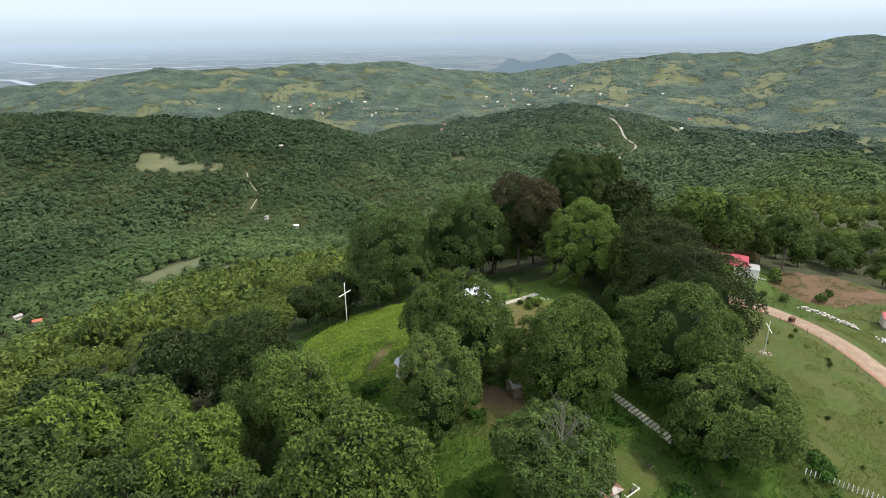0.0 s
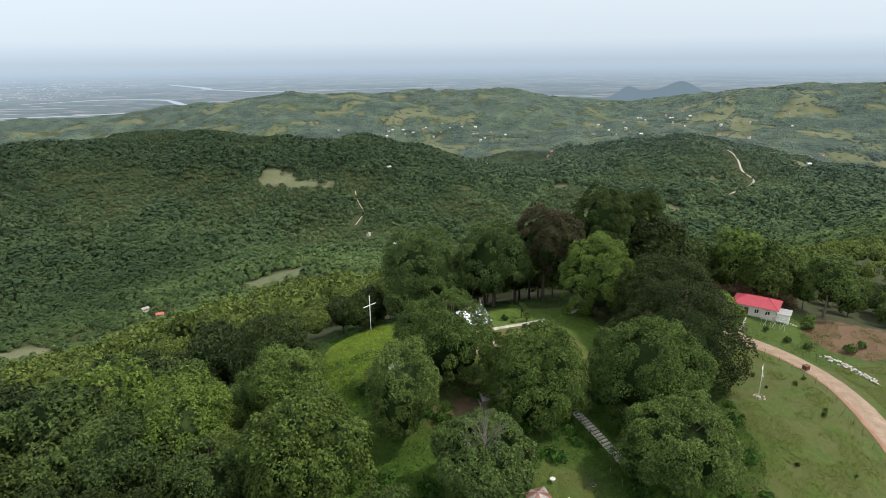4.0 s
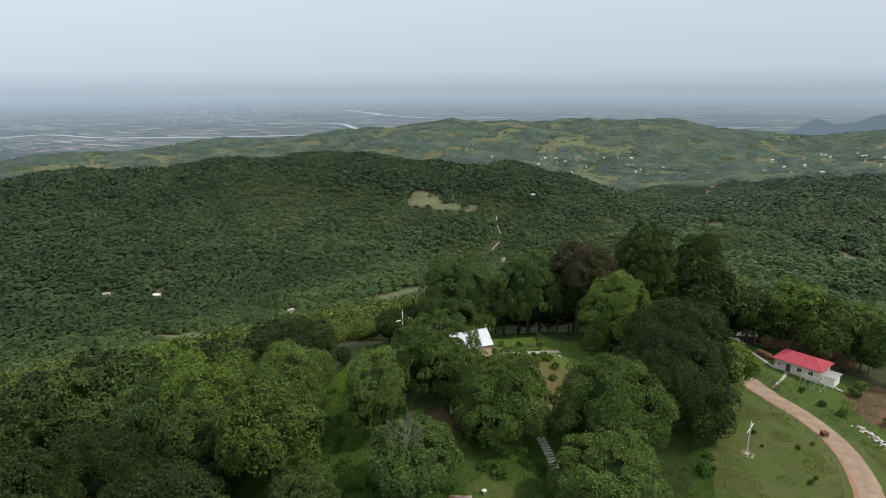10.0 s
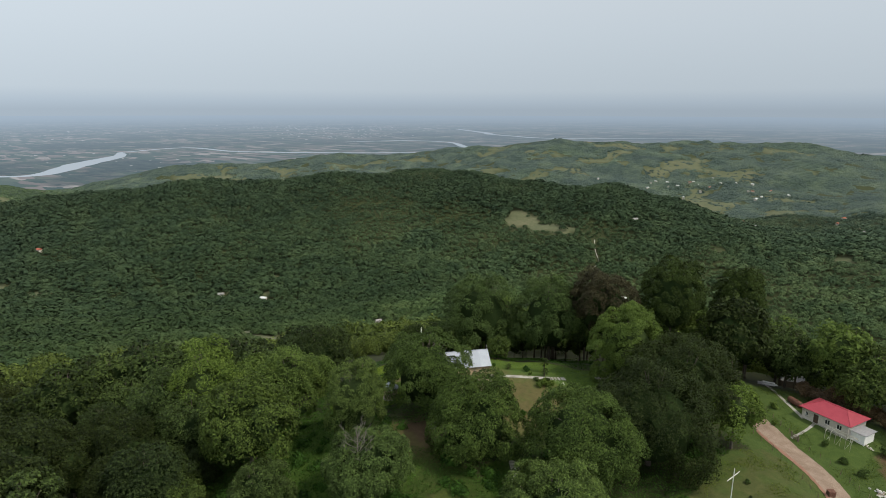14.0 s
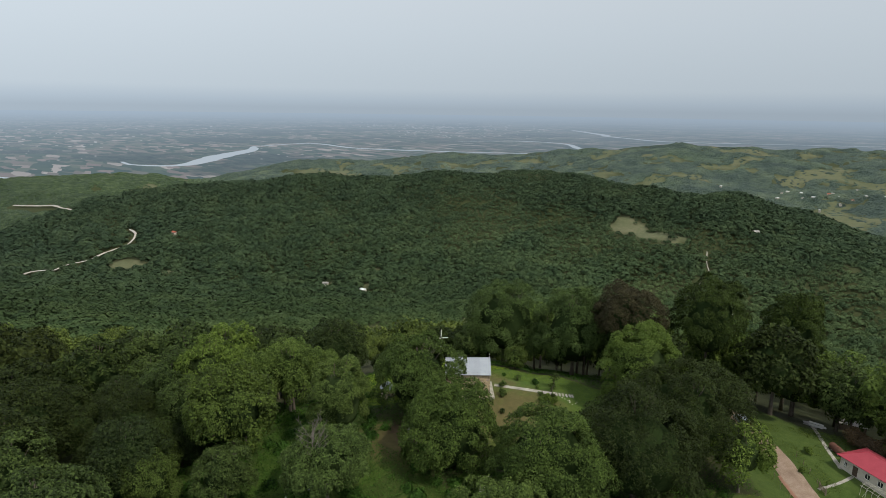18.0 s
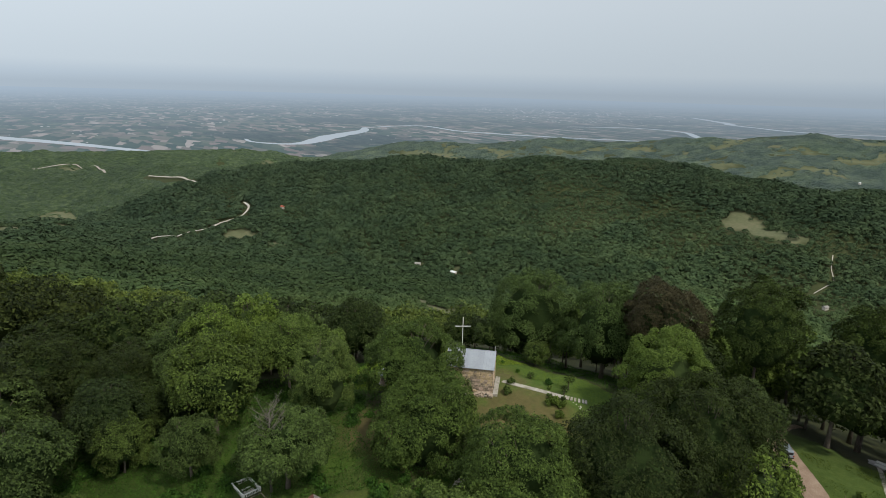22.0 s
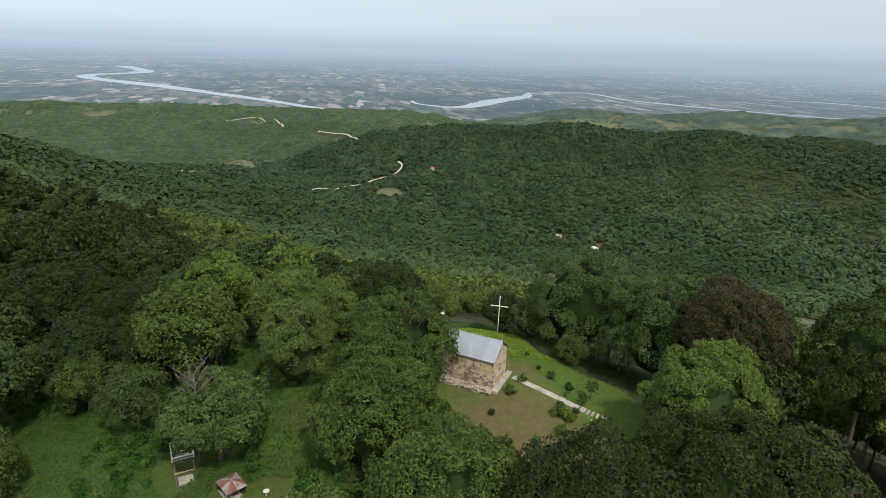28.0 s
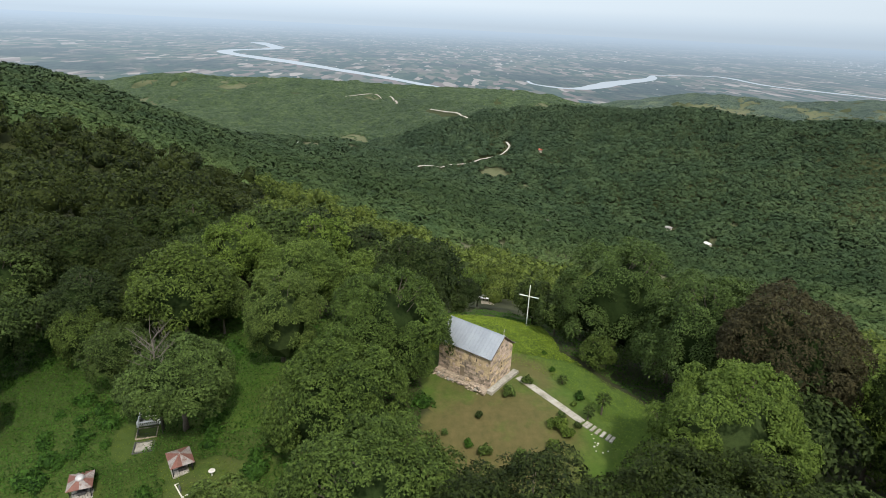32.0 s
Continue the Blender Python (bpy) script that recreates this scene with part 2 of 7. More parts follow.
LEAF_HERB = leafage("meadow_herb_leaves", (0.111, 0.172, 0.019), (0.237, 0.322, 0.040), 0.3, 0.25)
LEAF_PLUM = leafage("bare_plum_twigs", (0.066, 0.046, 0.025), (0.143, 0.097, 0.054), 0.1)
LEAF_SHEET = leafage("hillside_leaves", (0.037, 0.059, 0.018), (0.116, 0.151, 0.041), 0.22, 0.06)
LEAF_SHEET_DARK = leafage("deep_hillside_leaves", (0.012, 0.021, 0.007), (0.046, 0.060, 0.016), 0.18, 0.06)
BARK = surface("bark", [(0.3, (0.05, 0.04, 0.03)), (0.7, (0.17, 0.145, 0.12))], 1.5, 14, 0.95, 0.8)
BARK_DEAD = surface("dead_bark", [(0.3, (0.07, 0.062, 0.05)), (0.7, (0.17, 0.155, 0.135))], 1.5, 14, 0.9, 0.5)
# dark forest greens of the ridge, with its cloud shade painted in
WOODS_RIDGE = [(0.30, (0.025, 0.045, 0.021)), (0.44, (0.038, 0.063, 0.026)), (0.56, (0.058, 0.089, 0.036)), (0.70, (0.096, 0.131, 0.053))]
# woods colours with haze already in them
WOODS_HAZED = [(0.36, (0.040, 0.062, 0.053)), (0.46, (0.057, 0.085, 0.068)), (0.56, (0.082, 0.113, 0.081)), (0.66, (0.128, 0.161, 0.104))]
WOODS_VALLEY = [(0.30, (0.032, 0.064, 0.026)), (0.42, (0.063, 0.104, 0.040)), (0.52, (0.102, 0.153, 0.056)), (0.62, (0.147, 0.204, 0.077)), (0.74, (0.212, 0.261, 0.105))]
WOODS_FAR = far_woods("valley_woods", WOODS_VALLEY, WOODS_RIDGE, WOODS_HAZED, 0.05, 9.0, 5.0)
CROWNS_FAR = far_crowns("slope_tree_leaves", WOODS_VALLEY, WOODS_RIDGE, WOODS_HAZED)
FAR_WAYS = [
    (-1174, 102), (-1236, 180), (-1240, 245), (-1242, 296), (-1285, 320), (-1324, 318), (-1538, 243), (-1596, 226), (-1655, 194), (-1734, 148), (240, 1640), (293, 1503), (362, 1393), (362, 1285), (372, 1241), (306, 1136), (-325, 885), (-327, 935), (-352, 975), (-370, 1010)]
FAR_HOMES = [(-290, 128), (-300, 138), (-276, 124), (-716, 529), (-803, 507), (-1180, -148), (-814, 47), (-746, 293), (-1200, 375), (-369, 455), (-400, 472), (-244, 842), (-290, 850), (-192, 1472), (-343, 1135), (-225, 1495), (-486, 40), (-470, 36), (-175, 1109)]


# ---- ground form ----
def lattice(ix, iy, seed):
    h = (ix.astype(np.int64) * 374761393 + iy.astype(np.int64) * 668265263 + seed * 1442695041) & 0x7FFFFFFF
    h = ((h ^ (h >> 13)) * 1274126177) & 0x7FFFFFFF
    return ((h ^ (h >> 16)) & 0xFFFF) / 65535.0


def value_noise(x, y, seed):
    ix, iy = np.floor(x), np.floor(y)
    fx, fy = x - ix, y - iy
    fx, fy = fx * fx * (3 - 2 * fx), fy * fy * (3 - 2 * fy)
    a, b = lattice(ix, iy, seed), lattice(ix + 1, iy, seed)
    c, d = lattice(ix, iy + 1, seed), lattice(ix + 1, iy + 1, seed)
    return (a * (1 - fx) + b * fx) * (1 - fy) + (c * (1 - fx) + d * fx) * fy


def fbm(x, y, size, octaves=4, seed=1):
    """Smooth noise about 0, within about -0.5 to 0.5, with features of that size in metres."""
    total, amp, norm = 0.0, 1.0, 0.0
    for k in range(octaves):
        total = total + amp * (value_noise(x / size, y / size, seed + 17 * k) - 0.5)
        norm += amp
        amp, size = amp * 0.5, size * 0.5
    return total / norm


# crest lines: (x, y, height, half width of the flat top), the fall beside them, and its softness
CRESTS = [
    ([(-160, -100, -24, 14), (-112, -36, -16, 16), (-72, 12, -10.5, 20), (4, 55, -4.0, 25), (6, 76, -0.5, 15), (3, 95, -0.1, 17), (48, 97, -5.0, 29), (80, 118, -6.8, 30), (150, 205, -24, 40), (380, 585, -88, 30), (620, 950, -130, 30)], 0.46, 5.0),
    ([(3, 95, -0.1, 15), (15, 109, -0.1, 9), (45, 136, -4.4, 12), (68, 138, -5.2, 14), (115, 160, -14, 20)], 0.42, 5.0),
    ([(-70, 240, -70, 20), (-246, 480, -150, 40), (-400, 600, -205, 40), (-530, 735, -240, 40)], 0.22, 20.0),
    ([(-150, 120, -82, 15), (-301, 133, -118, 30), (-500, 220, -180, 30), (-700, 320, -222, 30)], 0.22, 20.0),
    ([(-400, -60, -104, 20), (-580, 20, -152, 25), (-780, 45, -180, 40), (-980, -50, -200, 40), (-1190, -150, -192, 40)], 0.22, 20.0),
    ([(-900, -560, -48, 30), (-680, -440, -36, 30), (-430, -290, -8, 20), (-297, -171, -10, 12), (-340, -70, -58, 8)], 0.36, 8.0),
    ([(-1980, 20, -192, 30), (-1602, 313, -163, 30), (-1288, 693, -113, 30), (-877, 1155, -85, 30), (-471, 1207, -102, 30), (-257, 1270, -192, 30), (-60, 1330, -238, 30)], 0.30, 25.0),
    ([(-2250, 1250, -165, 20), (-1900, 1750, -120, 20), (-1584, 2056, -112, 20), (-1104, 2238, -58, 20), (-401, 2565, -62, 20), (221, 2687, -112, 20), (560, 2580, -70, 20), (842, 2457, -22, 20), (1264, 2383, -34, 20), (1519, 2350, 22, 20), (1950, 2150, -40, 20)], 0.2, 30.0),
    ([(360, 1180, -182, 30), (275, 1480, -140, 30), (300, 2600, -140, 30)], 0.14, 30.0),
    ([(-120, 1720, -205, 20), (-300, 2200, -150, 20), (-401, 2565, -100, 20)], 0.16, 30.0),
    ([(900, 1500, -190, 20), (1100, 1900, -150, 20), (1264, 2383, -75, 20)], 0.18, 30.0),
    ([(-2450, -900, -198, 60), (-2480, -400, -186, 60), (-2520, 0, -196, 60), (-2400, 450, -200, 60)], 0.13, 40.0),
    ([(-2200, -700, -205, 60), (-2080, -300, -212, 60), (-2250, 150, -225, 60)], 0.14, 40.0),
]


def soft(u, s):
    return s * np.logaddexp(0.0, u / s)


def ground_z(x, y):
    x, y = np.asarray(x, float), np.asarray(y, float)
    far = np.clip((np.hypot(x - 20, y - 90) - 150) / 500, 0, 1)
    wx = x + far * 90 * fbm(x, y, 330, 3, 5)
    wy = y + far * 90 * fbm(x, y, 330, 3, 9)
    acc = np.exp((-268.0 + 0 * x) / 9.0 * 1.0 + 30)
    for number, (line, fall, softness) in enumerate(CRESTS):
        if number != 1:  # the second line is a spur of the first
            best = np.full(x.shape, -1e9)
        for (x0, y0, z0, w0), (x1, y1, z1, w1) in zip(line, line[1:]):
            dx, dy = x1 - x0, y1 - y0
            k = np.clip(((wx - x0) * dx + (wy - y0) * dy) / (dx * dx + dy * dy), 0, 1)
            d = np.hypot(wx - x0 - k * dx, wy - y0 - k * dy)
            z = z0 + k * (z1 - z0) - fall * soft(d - (w0 + k * (w1 - w0)), softness)
            best = np.maximum(best, z) + 0.0
        if number != 0:
            acc = acc + np.exp(best / 9.0 + 30)
    z = 9.0 * (np.log(acc) - 30)
    z = z + far * (36 * fbm(x, y, 300, 4, 21) + 11 * fbm(x, y, 70, 2, 33))
    z = z - far * 30 * np.abs(fbm(x + 900, y, 420, 2, 44)) - far * 34 * (0.16 - np.abs(fbm(x, y + 500, 150, 3, 47)))
    return z + (1 - far) * 0.5 * fbm(x, y, 14, 3, 3)


def ridge_share(x, y):
    """1 on the long ridge across the valley, 0 away from it."""
    line = CRESTS[6][0][:5]
    d = np.full(np.shape(x), 1e9)
    for (x0, y0, *_), (x1, y1, *_) in zip(line, line[1:]):
        dx, dy = x1 - x0, y1 - y0
        k = np.clip(((x - x0) * dx + (y - y0) * dy) / (dx * dx + dy * dy), 0, 1)
        d = np.minimum(d, np.hypot(x - x0 - k * dx, y - y0 - k * dy))
    # the darker greens also cover slopes to the west
    wide = np.clip((-380 - x) / 150, 0, 1) * np.clip((430 - y) / 160, 0, 1) * np.clip((y + 160) / 120, 0, 1)
    return np.clip(np.maximum(1.45 - d / 370, 0.85 * wide) + 0.5 * fbm(x, y, 160, 3, 13), 0, 1)


def gz(x, y):
    return float(ground_z(np.array([x]), np.array([y]))[0])


def inside(poly, x, y):
    hit = np.zeros(np.shape(x), bool)
    for (x0, y0), (x1, y1) in zip(poly, poly[1:] + poly[:1]):
        hit ^= ((y0 > y) != (y1 > y)) & (x < (x1 - x0) * (y - y0) / (y1 - y0 + 1e-9) + x0)
    return hit


LAWN = [(-30, 104), (-22, 113), (-6, 112), (8, 123), (18, 122), (24, 127), (30, 116), (30, 105), (31, 92), (27, 84), (12, 88), (0, 86), (-6, 76), (-16, 72), (-26, 80)]
GRAVEYARD = [(4, 42), (-6, 36), (2, 26), (32, 34), (44, 56), (34, 70), (24, 72), (16, 62), (8, 58)]
FIELD = [(50, 20), (46, 62), (52, 84), (50, 108), (60, 118), (76, 112), (96, 118), (112, 96), (120, 20)]
YARD = [(40, 134), (52, 148), (62, 152), (80, 142), (100, 134), (112, 116), (80, 110), (56, 124)]
ROADSIDE = [(30, 142), (44, 128), (58, 116), (80, 108), (90, 128), (66, 146), (44, 150)]
STAIRWAY = [(22, 74), (36, 64), (46, 60), (52, 66), (30, 84), (24, 82)]
GLADE = [(-14, 56), (2, 46), (16, 58), (14, 70), (4, 74), (-12, 75), (-18, 66)]
CLEARINGS = [LAWN, GRAVEYARD, FIELD, YARD, ROADSIDE, STAIRWAY, GLADE]


def cleared(x, y):
    c = np.zeros(np.shape(x), bool)
    for poly in CLEARINGS:
        c |= inside(poly, x, y)
    return c


def meadow(x, y):
    """Share of open meadow on the far slopes, 0 to 1."""
    r = np.hypot(x - 20, y - 90)
    m = fbm(x, y, 85, 4, 61) + 0.35 * fbm(x, y, 700, 2, 63)
    open_side = np.clip((y - 1000) / 300, 0, 1) * 0.1 + np.clip((x + 400) / 900, 0, 1) * 0.02
    # the steep face of the long ridge across the valley is closed forest
    ridge = ridge_share(x, y)
    v = (m - 0.17 + open_side - 0.3 * ridge) / 0.05
    for cx, cy, a, b, turn in MEADOWS:
        c, s = math.cos(turn), math.sin(turn)
        u, w = (x - cx) * c + (y - cy) * s, -(x - cx) * s + (y - cy) * c
        v = np.maximum(v, (1 - np.hypot(u / a, w / b) + 0.5 * fbm(x, y, 40, 2, 71)) / 0.12)
    return np.clip(v, 0, 1) * np.clip((r - 260) / 80, 0, 1)


MEADOWS = [(-267, 524, 46, 22, 0.5), (-215, 500, 26, 14, 0.5), (-480, 668, 40, 13, 0.5), (-529, 1016, 40, 26, 0.1), (-450, 1000, 48, 20, 0.1), (-725, 545, 20, 10, 0.3), (-790, 520, 14, 10, 0.3), (-1053, 323, 26, 16, 0.6), (-1151, 271, 50, 24, 0.7), (-1600, -60, 80, 34, 0.4), (-2120, -20, 110, 40, 0.6), (-1290, -40, 40, 16, 0.4), (-1190, -120, 40, 22, 0.2), (-120, 640, 40, 12, 0.4)]


# ---- building blocks ----
def mesh_of(name, verts, faces, mats=(), smooth=False, index=None):
    me = bpy.data.meshes.new(name)
    me.from_pydata(verts, [], faces)
    for m in mats:
        me.materials.append(m)
    if index is not None:
        me.polygons.foreach_set("material_index", np.asarray(index, np.int32))
    if smooth:
        me.polygons.foreach_set("use_smooth", np.ones(len(me.polygons), bool))
    me.update()
    return me


def mesh_np(name, verts, faces, mats=(), smooth=False):
    """A mesh from arrays: verts (n, 3), faces (m, k)."""
    me = bpy.data.meshes.new(name)
    verts, faces = np.asarray(verts, np.float32), np.asarray(faces, np.int32)
    n, k = faces.shape
    me.vertices.add(len(verts))
    me.vertices.foreach_set("co", verts.ravel())
    me.loops.add(n * k)
    me.loops.foreach_set("vertex_index", faces.ravel())
    me.polygons.add(n)
    me.polygons.foreach_set("loop_start", np.arange(n, dtype=np.int32) * k)
    me.polygons.foreach_set("use_smooth", np.full(n, smooth))
    for m in mats:
        me.materials.append(m)
    me.update(calc_edges=True)
    me.validate()
    return me


def thing(name, m, label, category, group="", kind=""):
    ob = new(name)
    ob.empty_display_size = 0.2
    ob.matrix_world = m
    return tagged(ob, label, category, group, kind)


def child(name, me, parent, label="", m=None):
    ob = new(name, me)
    ob.parent = parent
    if m is not None:
        ob.matrix_basis = m
    return tagged(ob, label)


def part(name, bm, material, parent, label="", m=None, smooth=False):
    me = bpy.data.meshes.new(name)
    bm.to_mesh(me)
    bm.free()
    me.materials.append(material)
    if smooth:
        me.polygons.foreach_set("use_smooth", np.ones(len(me.polygons), bool))
    return child(name, me, parent, label, m)


def box(bm, x0, x1, y0, y1, z0, z1, m=None, bevel=0.0):
    r = bmesh.ops.create_cube(bm, size=1, matrix=Matrix.Translation(((x0 + x1) / 2, (y0 + y1) / 2, (z0 + z1) / 2)) @ Matrix.Diagonal((x1 - x0, y1 - y0, z1 - z0, 1)))
    if bevel:
        edges = list({e for v in r["verts"] for e in v.link_edges})
        r = bmesh.ops.bevel(bm, geom=edges, offset=bevel, segments=1, affect="EDGES")
    if m is not None:
        bmesh.ops.transform(bm, matrix=m, verts=list({v for v in r["verts"]}))
    return bm


def boxed(*a, bevel=0.0, m=None):
    return box(bmesh.new(), *a, m=m, bevel=bevel)


def tube(points, radii, seg=7, cap=True):
    """A bmesh tube along points."""
    bm = bmesh.new()
    rings = []
    pts = [Vector(p) for p in points]
    for i, p in enumerate(pts):
        d = (pts[min(i + 1, len(pts) - 1)] - pts[max(i - 1, 0)]).normalized()
        a = d.orthogonal().normalized()
        b = d.cross(a)
        rings.append([bm.verts.new(p + radii[i] * (math.cos(2 * math.pi * k / seg) * a + math.sin(2 * math.pi * k / seg) * b)) for k in range(seg)])
    for r0, r1 in zip(rings, rings[1:]):
        # match the nearest start so that the skin does not twist
        off = min(range(seg), key=lambda o: (r1[o].co - r0[0].co).length)
        for k in range(seg):
            bm.faces.new((r0[k], r0[(k + 1) % seg], r1[(k + 1 + off) % seg], r1[(k + off) % seg]))
    if cap:
        bm.faces.new(rings[0][::-1])
        bm.faces.new(rings[-1])
    return bm


def rock(bm, rng, p, size, flat=0.7):
    r = bmesh.ops.create_icosphere(bm, subdivisions=1, radius=1)
    turn = Euler((rng.uniform(0, 6), rng.uniform(0, 6), rng.uniform(0, 6))).to_matrix()
    for v in r["verts"]:
        q = turn @ (v.co * rng.uniform(0.75, 1.15))
        v.co = Vector(p) + Vector((q.x * size, q.y * size * rng.uniform(0.85, 1.1), q.z * size * flat))


T20 = bmesh.new()
bmesh.ops.create_icosphere(T20, subdivisions=2, radius=1)
ICO2_V = np.array([v.co[:] for v in T20.verts])
ICO2_F = np.array([[v.index for v in f.verts] for f in T20.faces])
T20.free()


# ---- ground ----
def ground_material():
    m, nodes, links, p = shader("hill_ground")
    geo = nodes.new("ShaderNodeNewGeometry")
    zone = nodes.new("ShaderNodeVertexColor")
    zone.layer_name = "cover"
    sep = nodes.new("ShaderNodeSeparateColor")
    links.new(zone.outputs[0], sep.inputs[0])
    n_big = node(nodes, "ShaderNodeTexNoise", Scale=0.17, Detail=6.0, Roughness=0.6)
    n_mid = node(nodes, "ShaderNodeTexNoise", Scale=0.9, Detail=6.0, Roughness=0.65)
    n_fine = node(nodes, "ShaderNodeTexNoise", Scale=9.0, Detail=6.0, Roughness=0.75)
    n_far = node(nodes, "ShaderNodeTexNoise", Scale=0.012, Detail=9.0, Roughness=0.65)
    for n in (n_big, n_mid, n_fine, n_far):
        links.new(geo.outputs["Position"], n.inputs["Vector"])
    f = blend(nodes, links, 0.5, n_mid.outputs["Fac"], n_fine.outputs["Fac"])
    grass = ramp(nodes, links, f, [(0.3, (0.030, 0.064, 0.009)), (0.5, (0.058, 0.102, 0.015)), (0.72, (0.098, 0.136, 0.027))])
    worn = ramp(nodes, links, f, [(0.3, (0.066, 0.060, 0.022)), (0.55, (0.112, 0.088, 0.038)), (0.75, (0.165, 0.120, 0.064))])
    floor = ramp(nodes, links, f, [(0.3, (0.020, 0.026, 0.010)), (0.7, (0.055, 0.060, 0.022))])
    mead = ramp(nodes, links, blend(nodes, links, 0.45, n_far.outputs["Fac"], n_big.outputs["Fac"]), [(0.3, (0.066, 0.078, 0.038)), (0.5, (0.100, 0.110, 0.056)), (0.7, (0.150, 0.136, 0.082))])
    soil = ramp(nodes, links, f, [(0.3, (0.085, 0.047, 0.030)), (0.7, (0.165, 0.098, 0.065))])
    # worn grass comes in patches
    wmask = nodes.new("ShaderNodeMath")
    wmask.operation = "MULTIPLY_ADD"
    links.new(n_big.outputs["Fac"], wmask.inputs[0])
    wmask.inputs[1].default_value = 4.4
    wmask.inputs[2].default_value = -1.95
    add = nodes.new("ShaderNodeMath")
    add.operation = "ADD"
    add.use_clamp = True
    links.new(sep.outputs[1], add.inputs[0])
    links.new(wmask.outputs[0], add.inputs[1])
    mul = nodes.new("ShaderNodeMath")
    mul.operation = "MULTIPLY"
    mul.use_clamp = True
    links.new(add.outputs[0], mul.inputs[0])
    links.new(sep.outputs[1], mul.inputs[1])
    near = blend(nodes, links, mul.outputs[0], grass, worn)
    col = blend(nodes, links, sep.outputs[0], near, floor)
    col = blend(nodes, links, sep.outputs[2], col, soil)
    alpha = blend(nodes, links, zone.outputs["Alpha"], col, mead)
    links.new(alpha, p.inputs["Base Color"])
    p.inputs["Roughness"].default_value = 0.9
    p.inputs["Specular IOR Level"].default_value = 0.15
    # slight sheen pales far ground at low angles, in place of haze
    p.inputs["Sheen Weight"].default_value = 0.03
    b = node(nodes, "ShaderNodeBump", Strength=0.7, Distance=0.12)
    links.new(f, b.inputs["Height"])
    links.new(b.outputs[0], p.inputs["Normal"])
    return m


def build_ground():
    radii = [0.0]
    while radii[-1] < 3250:
        radii.append(radii[-1] + max(1.0, 0.0195 * radii[-1]))
    n = 540
    ang = np.arange(n) * 2 * math.pi / n
    r = np.array(radii[1:])
    x = (20 + r[:, None] * np.cos(ang)).ravel()
    y = (95 + r[:, None] * np.sin(ang)).ravel()
    x, y = np.r_[20.0, x], np.r_[95.0, y]
    z = ground_z(x, y)
    verts = np.stack([x, y, z], 1)
    i = np.arange(len(r) - 1)[:, None] * n + np.arange(n)[None, :] + 1
    j = np.arange(len(r) - 1)[:, None] * n + (np.arange(n)[None, :] + 1) % n + 1
    quads = np.stack([i, i + n, j + n, j], -1).reshape(-1, 4)
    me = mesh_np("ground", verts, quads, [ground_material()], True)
    bm = bmesh.new()
    bm.from_mesh(me)
    bm.verts.ensure_lookup_table()
    for k in range(n):
        bm.faces.new((bm.verts[0], bm.verts[1 + k], bm.verts[1 + (k + 1) % n])).smooth = True
    bm.to_mesh(me)
    bm.free()
    # cover: wood floor, worn grass, bare soil, far meadow
    wx, wy = x + 3 * fbm(x, y, 9, 3, 81), y + 3 * fbm(x, y, 9, 3, 82)
    rr = np.hypot(x - 20, y - 90)
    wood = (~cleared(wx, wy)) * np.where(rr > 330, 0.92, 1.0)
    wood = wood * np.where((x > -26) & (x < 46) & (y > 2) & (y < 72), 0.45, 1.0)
    wood = np.maximum(wood, inside(GRAVEYARD, wx, wy) * 0.38)
    wood = np.maximum(wood, (inside(YARD, wx, wy) | inside(ROADSIDE, wx, wy)) * 0.34)
    wood = np.maximum(wood, inside(FIELD, wx, wy) * 0.32)
    worn = np.exp(-(((x - 17) / 14) ** 2 + ((y - 97) / 14) ** 2) ** 2) * 0.88
    worn = np.maximum(worn, 0.75 * np.exp(-(((x - 4) / 9) ** 2 + ((y - 104) / 5) ** 2) ** 2))
    worn = np.maximum(worn, inside(FIELD, wx, wy) * 0.5)
    worn = np.maximum(worn, 0.5 * np.exp(-(((x - 24) / 7) ** 2 + ((y - 62) / 6) ** 2) ** 2))
    soil = 0.75 * np.exp(-(((wx + 12.2 - 0.45 * (wy - 87)) / 1.1) ** 2 + ((wy - 87) / 6.0) ** 2) ** 2)
    soil = np.maximum(soil, inside([(78, 131), (84, 142), (98, 137), (104, 122), (88, 117), (81, 121)], wx, wy) * 0.9)
    soil = np.maximum(soil, 0.6 * np.exp(-(((wx - 8) / 9) ** 2 + ((wy - 72) / 7) ** 2) ** 2))
    mead = np.where(rr > 240, np.clip(1.5 * meadow(x, y) - 0.1, 0, 1), 0)
    col = np.stack([wood, worn, soil, mead], 1).astype(np.float32)
    layer = me.color_attributes.new("cover", "FLOAT_COLOR", "POINT")
    layer.data.foreach_set("color", col.ravel())
    ob = new("ground", me)
    return tagged(ob, "green hill with mown lawn, worn grass and forest floor", "ground", kind="structure")


build_ground()


# ---- the plain, haze put into its colour ----
PLAIN_C = (60.0, 30.0, 57.0)
R0, R1 = 2650.0, 4950.0


def plain_angle(r):
    u = np.clip((r - R0) / (R1 - R0), 0, 1)
    return np.radians(0.5 + 6.2 * (1 - u) ** 1.6)


def plain_z(r):
    return PLAIN_C[2] - r * np.tan(plain_angle(r))


